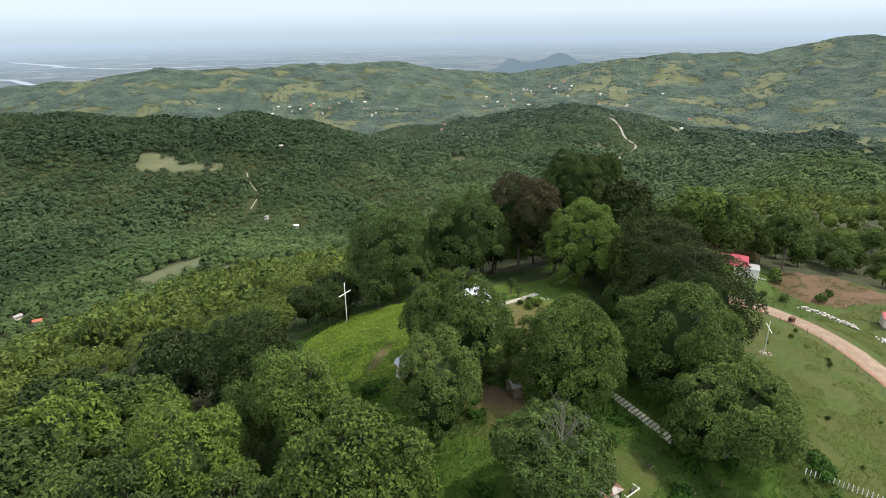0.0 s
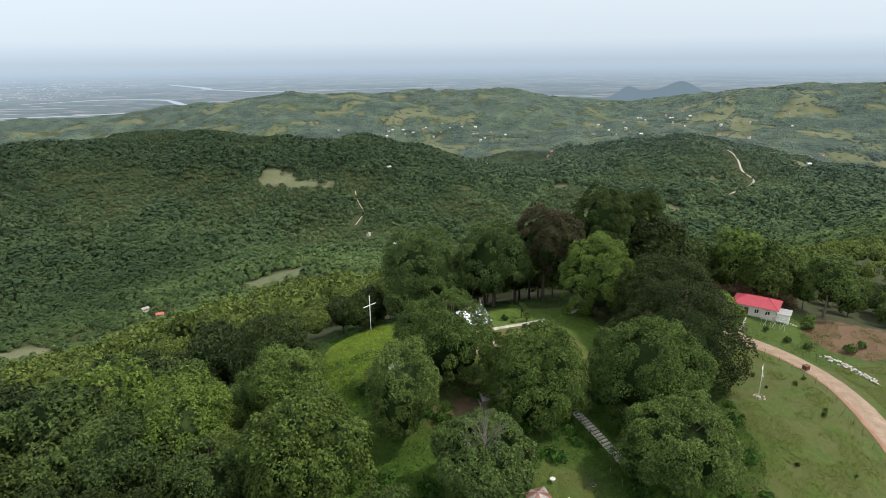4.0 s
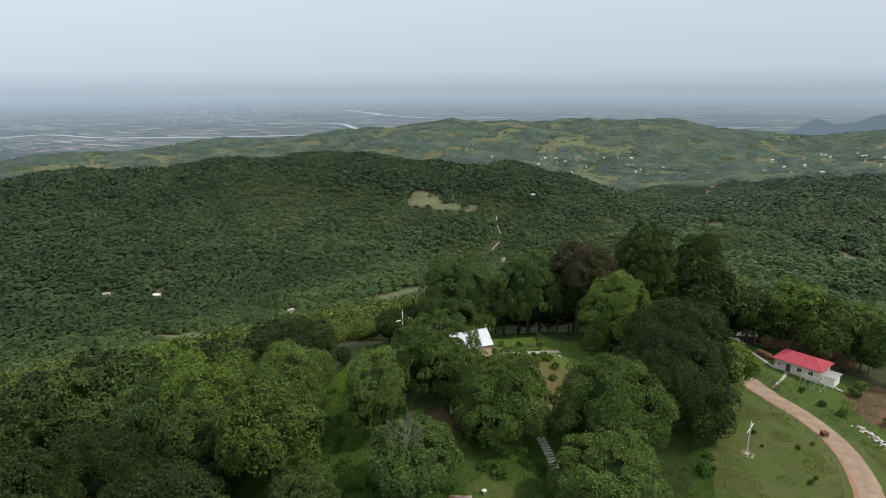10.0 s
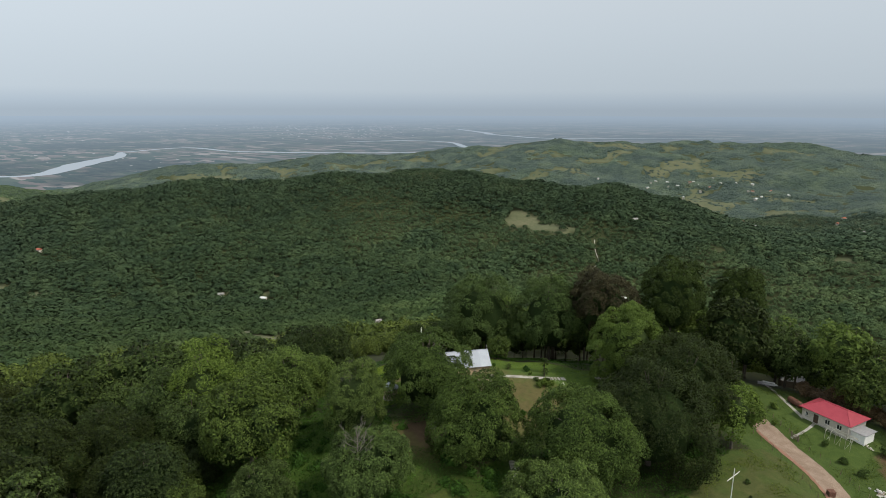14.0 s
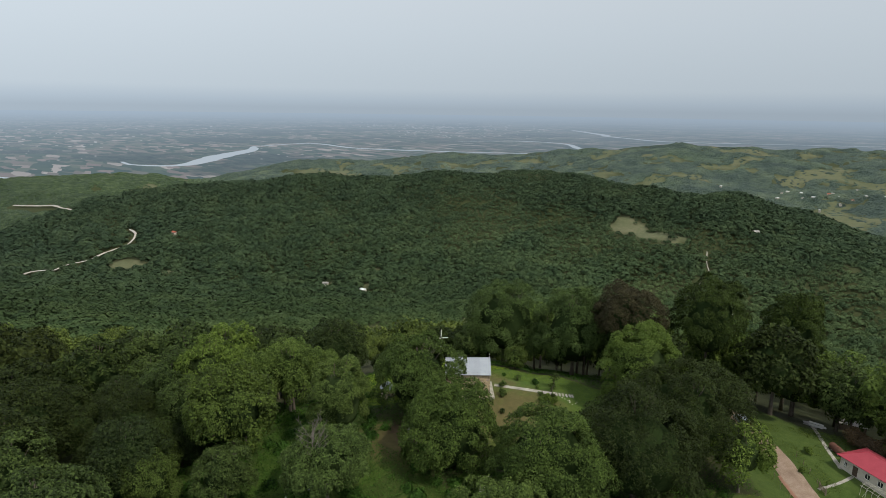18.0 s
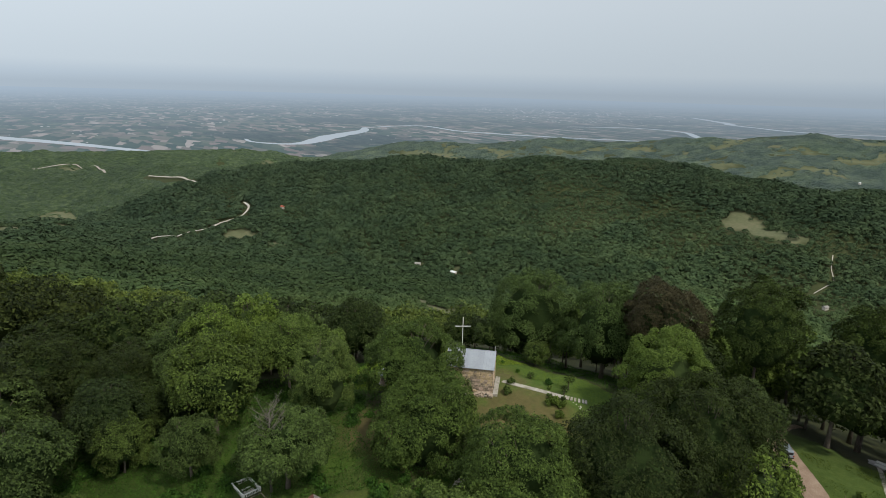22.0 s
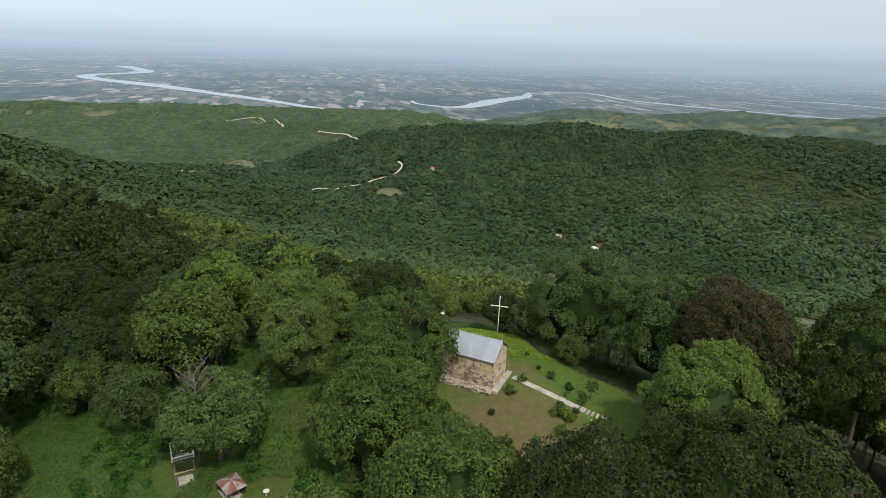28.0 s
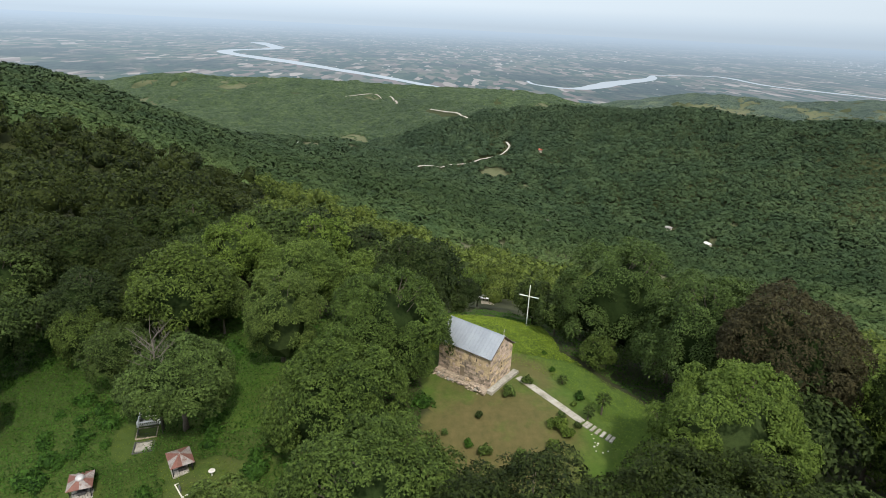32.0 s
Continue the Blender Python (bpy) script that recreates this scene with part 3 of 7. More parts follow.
def plain_place(x, y, lift=0.0):
    """Where a place of the wide plain, in true metres, stands on the backdrop."""
    dx, dy = x - PLAIN_C[0], y - PLAIN_C[1]
    d = math.hypot(dx, dy)
    a = math.degrees(math.atan(487.0 / d))
    u = 1 - (max(a - 0.5, 0) / 6.2) ** (1 / 1.6)
    r = R0 + u * (R1 - R0)
    return (PLAIN_C[0] + dx / d * r, PLAIN_C[1] + dy / d * r, float(plain_z(r)) + lift)


def plain_material(name, kind):
    m, nodes, links, p = shader(name)
    nodes.remove(p)
    at = nodes.new("ShaderNodeUVMap")
    at.uv_map = "true_place"
    sep = nodes.new("ShaderNodeSeparateXYZ")
    if kind == "land":
        vor = node(nodes, "ShaderNodeTexVoronoi", Scale=5.0)
        vor.distance = "CHEBYCHEV"
        stretch = node(nodes, "ShaderNodeMapping")
        stretch.inputs["Scale"].default_value = (0.7, 2.2, 1)
        stretch.inputs["Rotation"].default_value = (0, 0, 0.5)
        links.new(at.outputs[0], stretch.inputs[0])
        links.new(stretch.outputs[0], vor.inputs["Vector"])
        n = node(nodes, "ShaderNodeTexNoise", Scale=0.45, Detail=9.0, Roughness=0.7)
        links.new(at.outputs[0], n.inputs["Vector"])
        n2 = node(nodes, "ShaderNodeTexNoise", Scale=6.0, Detail=6.0, Roughness=0.75)
        links.new(stretch.outputs[0], n2.inputs["Vector"])
        cell = nodes.new("ShaderNodeSeparateColor")
        links.new(vor.outputs["Color"], cell.inputs[0])
        fields = ramp(nodes, links, cell.outputs[0], [(0.0, (0.03, 0.065, 0.055)), (0.45, (0.065, 0.10, 0.075)), (0.58, (0.19, 0.16, 0.15)), (0.72, (0.085, 0.12, 0.085)), (0.9, (0.22, 0.185, 0.175)), (1.0, (0.38, 0.35, 0.33))])
        woods = ramp(nodes, links, n2.outputs["Fac"], [(0.35, (0.018, 0.036, 0.040)), (0.7, (0.070, 0.100, 0.085))])
        wmask = ramp(nodes, links, n.outputs["Fac"], [(0.43, (0, 0, 0)), (0.50, (1, 1, 1))])
        col = blend(nodes, links, wmask, woods, fields)
    else:
        col = None
    hz = nodes.new("ShaderNodeUVMap")
    hz.uv_map = "painted_haze"
    links.new(hz.outputs[0], sep.inputs[0])
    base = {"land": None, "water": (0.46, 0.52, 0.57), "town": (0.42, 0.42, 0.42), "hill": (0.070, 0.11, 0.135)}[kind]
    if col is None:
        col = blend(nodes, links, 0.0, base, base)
    # haze colour mixed in by distance; the surface itself glows with the result
    painted_haze = blend(nodes, links, sep.outputs[0], col, (0.360, 0.450, 0.550))
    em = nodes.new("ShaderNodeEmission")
    links.new(painted_haze, em.inputs[0])
    # the painted haze glows brighter towards the brighter side of the sky
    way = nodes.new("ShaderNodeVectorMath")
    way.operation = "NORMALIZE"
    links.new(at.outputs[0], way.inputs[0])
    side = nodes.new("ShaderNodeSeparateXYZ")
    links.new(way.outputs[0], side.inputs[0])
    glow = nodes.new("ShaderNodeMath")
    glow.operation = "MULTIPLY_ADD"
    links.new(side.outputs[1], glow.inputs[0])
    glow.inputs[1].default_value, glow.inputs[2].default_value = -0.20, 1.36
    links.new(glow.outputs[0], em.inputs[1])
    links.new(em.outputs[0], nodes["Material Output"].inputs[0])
    return m


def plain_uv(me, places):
    """places: true x, y of each vertex; writes them, and the share of haze to mix into their colour."""
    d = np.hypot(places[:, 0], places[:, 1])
    painted_haze = np.clip(1 - np.exp(-(d / 15500.0) ** 1.25), 0, 1)
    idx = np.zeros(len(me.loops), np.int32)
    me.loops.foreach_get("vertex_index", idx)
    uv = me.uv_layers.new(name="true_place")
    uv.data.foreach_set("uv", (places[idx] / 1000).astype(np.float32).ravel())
    uv2 = me.uv_layers.new(name="painted_haze")
    uv2.data.foreach_set("uv", np.stack([painted_haze[idx], 0 * painted_haze[idx]], 1).astype(np.float32).ravel())


def build_plain():
    n, k = 240, 90
    ang = np.radians(np.linspace(20, 250, n))
    r = np.linspace(R0, R1, k)
    rr, aa = np.meshgrid(r, ang, indexing="ij")
    x, y = PLAIN_C[0] + rr * np.cos(aa), PLAIN_C[1] + rr * np.sin(aa)
    verts = np.stack([x, y, plain_z(rr)], -1).reshape(-1, 3)
    i = np.arange(k - 1)[:, None] * n + np.arange(n - 1)[None, :]
    quads = np.stack([i, i + n, i + n + 1, i + 1], -1).reshape(-1, 4)[:, ::-1]
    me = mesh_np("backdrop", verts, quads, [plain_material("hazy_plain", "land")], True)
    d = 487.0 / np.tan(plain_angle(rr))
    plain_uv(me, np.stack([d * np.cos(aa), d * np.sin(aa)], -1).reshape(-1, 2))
    tagged(new("backdrop", me), "hazy plain with fields and woods to the horizon", "backdrop", kind="structure")


build_plain()

MAT_WATER = plain_material("far_water", "water")


def river(name, line, widths, material, lift, label):
    """A ribbon on the plain, through a smooth line of true places."""
    pts = [Vector((*p, 0)) for p in line]
    dense, wide = [], []
    for i in range(len(pts) - 1):
        p0, p1, p2, p3 = pts[max(i - 1, 0)], pts[i], pts[i + 1], pts[min(i + 2, len(pts) - 1)]
        for s in range(8):
            t = s / 8
            dense.append(0.5 * ((2 * p1) + (p2 - p0) * t + (2 * p0 - 5 * p1 + 4 * p2 - p3) * t * t + (3 * p1 - p0 - 3 * p2 + p3) * t ** 3))
            wide.append(widths[i] + (widths[i + 1] - widths[i]) * t)
    dense.append(pts[-1])
    wide.append(widths[-1])
    verts, true = [], []
    for i, p in enumerate(dense):
        d = (dense[min(i + 1, len(dense) - 1)] - dense[max(i - 1, 0)]).normalized()
        side = Vector((-d.y, d.x, 0)) * wide[i] * 0.5 * (0.85 + 0.3 * lattice(np.array(i), np.array(3), 7))
        for q in (p + side, p - side):
            verts.append(plain_place(q.x, q.y, lift))
            true.append((q.x - PLAIN_C[0], q.y - PLAIN_C[1]))
    faces = [(2 * i, 2 * i + 1, 2 * i + 3, 2 * i + 2) for i in range(len(dense) - 1)]
    me = mesh_of(name, verts, faces, [material])
    plain_uv(me, np.array(true))
    return tagged(new(name, me), label, "river", kind="structure")


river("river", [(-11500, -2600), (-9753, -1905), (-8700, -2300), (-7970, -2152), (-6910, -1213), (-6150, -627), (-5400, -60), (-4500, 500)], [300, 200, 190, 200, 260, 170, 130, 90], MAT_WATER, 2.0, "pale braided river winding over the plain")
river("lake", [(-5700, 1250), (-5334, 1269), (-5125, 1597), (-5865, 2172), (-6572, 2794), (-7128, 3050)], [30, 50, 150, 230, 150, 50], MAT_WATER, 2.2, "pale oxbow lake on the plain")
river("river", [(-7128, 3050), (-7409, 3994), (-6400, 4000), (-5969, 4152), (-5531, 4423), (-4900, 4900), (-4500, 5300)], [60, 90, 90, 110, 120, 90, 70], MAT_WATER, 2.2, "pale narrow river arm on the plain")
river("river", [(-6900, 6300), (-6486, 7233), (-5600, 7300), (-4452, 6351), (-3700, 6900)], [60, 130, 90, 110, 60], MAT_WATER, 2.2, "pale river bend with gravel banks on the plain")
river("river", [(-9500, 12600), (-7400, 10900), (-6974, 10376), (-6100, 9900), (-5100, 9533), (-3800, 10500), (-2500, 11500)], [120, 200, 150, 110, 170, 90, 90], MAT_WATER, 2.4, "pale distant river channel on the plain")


def build_far_hills():
    """The blue cone of hills far out beyond the ridges."""
    n, k = 60, 14
    u, v = np.meshgrid(np.linspace(-1, 1, n), np.linspace(-1, 1, k), indexing="ij")
    x, y = 480 + 470 * u - 0.1 * 200 * v, 3300 + 200 * v
    top = 58 * np.exp(-((u + 0.2) / 0.42) ** 4) + 26 * np.exp(-((u + 0.42) / 0.09) ** 2) + 66 * np.exp(-((u - 0.18) / 0.2) ** 2) + 46 * np.exp(-((u - 0.55) / 0.25) ** 2) + 6 * fbm(x, y, 120, 3, 7)
    z = -160 + top * np.clip(1 - v ** 2, 0, 1)
    verts = np.stack([x, y, z], -1).reshape(-1, 3)
    i = np.arange(n - 1)[:, None] * k + np.arange(k - 1)[None, :]
    quads = np.stack([i, i + k, i + k + 1, i + 1], -1).reshape(-1, 4)
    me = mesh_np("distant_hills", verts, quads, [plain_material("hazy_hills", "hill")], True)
    # the whole hill gets one even share of painted haze
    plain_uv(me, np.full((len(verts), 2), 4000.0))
    tagged(new("distant_hills", me), "blue hazy cone-shaped hills on the horizon", "hills", kind="structure")


build_far_hills()


# ---- trees ----
def leaf_quads(rng, pos, nrm, size, aspect=0.62):
    """Folded leaf sprays at pos, facing nrm: 4 verts and 2 triangles each."""
    n = len(pos)
    ref = rng.normal(size=(n, 3))
    t = np.cross(nrm, ref)
    t /= np.linalg.norm(t, axis=1)[:, None] + 1e-9
    b = np.cross(nrm, t)
    s = (size * rng.uniform(0.6, 1.3, n))[:, None]
    fold = nrm * s * 0.16
    v = np.stack([pos - t * s * 0.5, pos + b * s * 0.5 * aspect - fold, pos + t * s * 0.5, pos - b * s * 0.5 * aspect - fold], 1).reshape(-1, 3)
    i = np.arange(n)[:, None] * 4
    f = np.concatenate([i + [0, 1, 2], i + [0, 2, 3]], 1).reshape(-1, 3)
    return v, f


def leaf_blades(rng, pos, nrm, way, size, aspect=0.72):
    """Pointed leaf sprays at pos: one triangle each, facing nrm, its tip towards way."""
    n = len(pos)
    side = np.cross(nrm, way)
    side /= np.linalg.norm(side, axis=1)[:, None] + 1e-9
    tip = np.cross(side, nrm)
    q = (size * rng.uniform(0.65, 1.35, n))[:, None]
    v = np.stack([pos - 0.45 * tip * q + 0.5 * aspect * side * q, pos - 0.45 * tip * q - 0.5 * aspect * side * q, pos + 0.55 * tip * q], 1).reshape(-1, 3)
    return v, np.arange(3 * n).reshape(-1, 3)


def unit(v):
    return v / (np.linalg.norm(v, axis=-1, keepdims=True) + 1e-9)


def spiral(n, low, rng):
    """Directions spread evenly over the dome above low."""
    z = 1 - (np.arange(n) + 0.5) * (1 - low) / n
    a = 2.399963 * np.arange(n) + rng.uniform(0, 6.28)
    return np.stack([np.sqrt(1 - z ** 2) * np.cos(a), np.sqrt(1 - z ** 2) * np.sin(a), z], 1)


def crown_shape(seed, rx, rz, lobes, count, leaf, flat=0.45, low=-0.45, lobe_size=0.12, ragged=0.25, core=0.62, up=0.75):
    """A crown about the origin: heads of foliage on the main limbs, each covered with flat drooping boughs of leaf sprays; deep gaps between the heads."""
    rng = np.random.default_rng(seed)
    size = np.array([rx, rx, rz])
    heads = int(np.clip(lobes / 12, 5, 19))
    dh = unit(spiral(heads, max(low, -0.35), rng) + 0.2 * rng.normal(size=(heads, 3)))
    rh = rng.uniform(0.33, 0.47, heads) * (1 + 0.2 * ragged * rng.normal(size=heads))
    ch = dh * (rng.uniform(0.95, 1.07, heads) + 0.25 * ragged * rng.normal(size=heads) * 0.5 - rh)[:, None]
    # boughs on the outer sides of the heads
    each = max(5, int(2.1 * lobes / heads))
    d = np.concatenate([unit(spiral(each, -0.6, rng) + 0.22 * rng.normal(size=(each, 3))) for k in range(heads)])
    own = np.repeat(np.arange(heads), each)
    c = ch[own] + d * rh[own][:, None] * rng.uniform(0.82, 1.08, len(d))[:, None]
    gap = np.linalg.norm(c[:, None, :] - ch[None], axis=2) / rh[None]
    gap[np.arange(len(d)), own] = 9
    keep = (gap.min(1) > 0.84) & ((c * d).sum(1) > -0.05) & (c[:, 2] > low)
    c, d = c[keep] * size, d[keep]
    n = len(c)
    r = rx * lobe_size * rng.uniform(0.6, 1.45, n)
    nb = unit(d + np.array([0, 0, up]) + 0.2 * rng.normal(size=d.shape))
    t1 = unit(np.cross(nb, rng.normal(size=nb.shape)))
    t2 = np.cross(nb, t1)
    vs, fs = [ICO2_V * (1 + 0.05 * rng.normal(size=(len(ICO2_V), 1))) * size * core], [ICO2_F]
    base = len(ICO2_V)
    w = r ** 2
    pick = rng.choice(n, count, p=w / w.sum())
    turn = rng.uniform(0, 2 * math.pi, count)[:, None]
    out = np.cos(turn) * t1[pick] + np.sin(turn) * t2[pick]
    rho = np.sqrt(rng.uniform(0, 1, count))[:, None] * (1.1 + 0.25 * ragged)
    rp = r[pick][:, None]
    pos = c[pick] + out * rp * rho + nb[pick] * rp * flat * (0.5 - 0.8 * rho ** 2 + 0.3 * rng.normal(size=(count, 1)))
    pos[:, 2:] -= 0.2 * rp * rho ** 2
    nrm = unit(nb[pick] + 0.5 * rho * out + 0.5 * rng.normal(size=(count, 3)))
    v, f = leaf_blades(rng, pos, nrm, out + 0.6 * rng.normal(size=(count, 3)) + np.array([0, 0, -0.25]), leaf)
    vs.append(v)
    fs.append(f + base)
    return np.vstack(vs), np.vstack(fs), c, r


def trunk_mesh(name, seed, height, radius, tips, spread=0.45, material=None, seg=7, reach=0.85):
    """A tapered, slightly crooked trunk from 0 to height with limbs to the tips."""
    rng = random.Random(seed)
    pts, rad = [], []
    for i in range(7):
        k = i / 6
        pts.append((rng.uniform(-1, 1) * radius * 0.9 * k, rng.uniform(-1, 1) * radius * 0.9 * k, -0.5 + (height + 0.5) * k))
        rad.append(radius * (1.35 - 0.45 * min(k * 5, 1) - 0.65 * k))
    full = tube(pts, rad, seg)
    for tip in tips:
        s = rng.uniform(spread, 0.95)
        j = s * 6
        a = Vector(pts[int(j)]).lerp(Vector(pts[min(int(j) + 1, 6)]), j - int(j))
        b = Vector(tip) * reach + Vector((0, 0, (1 - reach) * height))
        if b.z < a.z + 0.2:
            b.z = a.z + 0.2
        mid = a.lerp(b, 0.5) + Vector((rng.uniform(-0.3, 0.3), rng.uniform(-0.3, 0.3), rng.uniform(-0.1, 0.5)))
        r0 = radius * 0.42 * (1.1 - 0.5 * s)
        limb = tube([a, mid, b], [r0, r0 * 0.65, r0 * 0.22], 5)
        me = bpy.data.meshes.new("limb")
        limb.to_mesh(me)
        limb.free()
        full.from_mesh(me)
        bpy.data.meshes.remove(me)
    me = bpy.data.meshes.new(name)
    full.to_mesh(me)
    full.free()
    me.materials.append(material or BARK)
    me.polygons.foreach_set("use_smooth", np.ones(len(me.polygons), bool))
    return me


def tree_kind(seed, material, rx, rz, stem, lobes, count, leaf, **more):
    """Meshes of one tree: trunk, crown; the crown's centre stands at stem over the ground."""
    v, f, c, r = crown_shape(seed, rx, rz, lobes, count, leaf, **more)
    v = v + np.array([0, 0, stem])
    crown = mesh_np("crown", v, f, [material, CROWN_SHADE_PALE if material in (LEAF_LIME, LEAF_ACACIA, LEAF_ASH) else CROWN_SHADE])
    # the core faces take the painted gap shade, the sprays the leaf colour
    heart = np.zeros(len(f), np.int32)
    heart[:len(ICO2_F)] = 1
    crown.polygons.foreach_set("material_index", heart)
    tips = [p + np.array([0, 0, stem]) for p in c[:9]]
    trunk = trunk_mesh("trunk", seed, stem + rz * 0.45, 0.16 + 0.035 * rx, tips)
    return trunk, crown


def plant_tree(kind, x, y, size, turn, label, group="", name="tree", sink=0.0):
    t = thing(name, pose(x, y, gz(x, y) - sink, 0, 0, turn) @ Matrix.Scale(size, 4), label, "tree", group)
    child("trunk", kind[0], t)
    child("crown", kind[1], t)
    return t


# single trees that can be told apart: x, y, crown centre height above ground, crown radius, half height
def single(name, seed, x, y, zc, rx, rz, material, label, count, leaf, **more):
    g = gz(x, y)
    rx, rz = rx * 1.05, rz * 1.1
    stem = zc - g
    kind = tree_kind(seed, material, rx, rz, stem, more.pop("lobes", 34), count, leaf, **more)
    return plant_tree(kind, x, y, 1.0, 0, label, name=name)


single("lime_tree", 11, 18.8, 76.7, 4.0, 8.6, 9.0, LEAF_HORNBEAM, "round dense dark green broadleaf tree beside the chapel lawn", 40000, 0.33, lobes=230, lobe_size=0.125, low=-0.75)
single("hornbeam", 12, 2.2, 82.5, 6.6, 8.9, 8.5, LEAF_HORNBEAM, "spreading broadleaf tree shading the chapel's west end", 40000, 0.33, lobes=230, lobe_size=0.125, low=-0.6)
single("ash_tree", 13, -0.8, 65.5, 5.5, 5.8, 8.4, LEAF_ASH, "feathery pale green ash tree with loose crown", 26000, 0.29, lobes=190, lobe_size=0.12, ragged=0.6, low=-0.7)
single("wild_pear", 14, 13.0, 54.8, 4.8, 6.8, 5.2, LEAF_BEECH, "low bushy tree with grey dead branches above it", 28000, 0.33, lobes=190, lobe_size=0.125, ragged=0.7, low=-0.45)
single("lime_tree", 15, 37.0, 82.4, 4.2, 9.6, 9.4, LEAF_HORNBEAM, "tall dark green broadleaf tree over the stairs", 40000, 0.33, lobes=230, lobe_size=0.125, low=-0.8)
single("chestnut_tree", 16, 44.5, 96.5, 4.6, 10.9, 10.5, LEAF_DARK, "broad dark green chestnut tree beside the dirt road", 40000, 0.33, lobes=230, lobe_size=0.125, low=-0.8)
single("chestnut_tree", 17, 44.5, 113.5, 5.2, 11.0, 10.0, LEAF_DARK, "broad dark green chestnut tree behind the dirt road", 40000, 0.33, lobes=230, lobe_size=0.125, low=-0.8)
single("lime_tree", 18, 40.6, 67.2, 0.6, 8.4, 7.2, LEAF_BEECH, "round broadleaf tree at the edge of the field", 40000, 0.33, lobes=230, lobe_size=0.125, low=-0.75)
single("acacia", 19, 30.0, 121.0, 6.6, 8.4, 10.0, LEAF_LIME, "light yellow-green feathery tree beside the lawn", 40000, 0.32, lobes=230, lobe_size=0.125, low=-0.8)
single("beech", 20, -12.5, 123.5, 4.6, 10.8, 11.0, LEAF_BEECH, "huge broadleaf tree on the lawn's far edge", 40000, 0.33, lobes=230, lobe_size=0.125, low=-0.85)
single("beech", 21, 4.5, 131.5, 5.6, 10.0, 11.6, LEAF_BEECH, "huge broadleaf tree closing the lawn", 40000, 0.33, lobes=230, lobe_size=0.125, low=-0.85)
single("copper_beech", 22, 17.0, 135.0, 10.5, 8.8, 10.2, LEAF_BROWN, "tall brownish copper-leaved tree behind the lawn", 40000, 0.33, lobes=230, lobe_size=0.125, low=-0.8)
single("laurel_tree", 23, 31.5, 147.0, 12.4, 7.6, 11.0, LEAF_LAUREL, "tall very dark evergreen tree", 40000, 0.33, lobes=230, lobe_size=0.125, low=-0.8)
single("laurel_tree", 24, 43.5, 165.5, 8.5, 7.0, 10.0, LEAF_LAUREL, "very dark evergreen tree rising above the woods", 40000, 0.33, lobes=230, lobe_size=0.125, low=-0.8)

# kinds for the woods
def wood_kinds(grain, leaf):
    """The woods' trees, a crown of about 6.5 m half width; grain: leaf sprays on each."""
    dense = {"lobe_size": 0.15, "low": -0.5}
    loose = {"lobe_size": 0.15, "core": 0.55, "low": -0.5, "ragged": 0.55}
    return {
        "oak": [tree_kind(40 + i, LEAF_OAK, 6.4, 6.8, 8.9, 150, grain, leaf, **dense) for i in range(3)],
        "chestnut": [tree_kind(50 + i, LEAF_CHESTNUT, 6.6, 7.0, 8.9, 150, grain, leaf * 1.04, **dense) for i in range(3)],
        "acacia": [tree_kind(60 + i, LEAF_ACACIA, 5.8, 6.8, 10.2, 130, grain, leaf * 0.95, **loose) for i in range(3)],
        "elm": [tree_kind(80 + i, LEAF_DARK, 6.5, 7.0, 9.2, 150, grain, leaf, **dense) for i in range(3)],
        "ash": [tree_kind(70 + i, LEAF_ASH, 5.4, 7.0, 9.4, 130, grain, leaf * 0.92, **loose) for i in range(2)],
    }


KINDS = wood_kinds(15000, 0.335)
KINDS_BEYOND = wood_kinds(5200, 0.56)
LABELS = {"elm": "very dark green elm in the hillside woods", "oak": "mid-green broadleaf tree in the hillside woods", "chestnut": "dark green chestnut tree in the hillside woods", "acacia": "light yellow-green acacia with bare slender trunk", "ash": "pale grey-green ash tree in the woods"}
SINGLES = [(18.9, 76.6, 9), (2.6, 82.2, 8), (-1.8, 65.5, 6.5), (13.8, 52.8, 6.5), (37, 82.4, 10), (44.5, 96.5, 11), (44.5, 113.5, 11), (40.6, 67.2, 9), (30, 121, 8.5), (-12.5, 123.5, 10), (4.5, 131.5, 10), (17, 135, 8.5), (31.5, 147, 7.5), (43.5, 165.5, 7), (10, 74, 5)]


def free_of(x, y, margin=0.75):
    return all(math.hypot(x - a, y - b) > r * margin + 2.2 for a, b, r in SINGLES)


def kind_at(x, y, rng):
    """Acacias stand east and north, mixed oak and chestnut elsewhere, in groves."""
    grove = float(fbm(np.array([x]), np.array([y]), 34, 2, 91)[0])
    if y > 135 or x > 85:
        return "acacia" if grove > 0.0 or rng.random() < 0.25 else ("oak" if x > 55 else "elm")
    if 98 < y < 122 and -40 < x < 42:
        return "oak" if grove > 0 else "chestnut"
    if y < 46:
        return "oak" if grove > 0.05 else ("chestnut" if grove > -0.08 else "elm")
    if grove > (0.03 if y > 58 else 0.17):
        return "acacia"
    if grove > 0.07:
        return "ash" if rng.random() < 0.5 else "oak"
    return "chestnut" if grove < -0.03 else "oak"


def jittered(x0, x1, y0, y1, step, seed):
    rng = np.random.default_rng(seed)
    gx, gy = np.meshgrid(np.arange(x0, x1, step), np.arange(y0, y1, step * 0.87))
    gx = gx + (np.arange(gx.shape[0]) % 2)[:, None] * step / 2
    gx = gx + rng.uniform(-0.46, 0.46, gx.shape) * step
    gy = gy + rng.uniform(-0.46, 0.46, gx.shape) * step
    return gx.ravel(), gy.ravel()


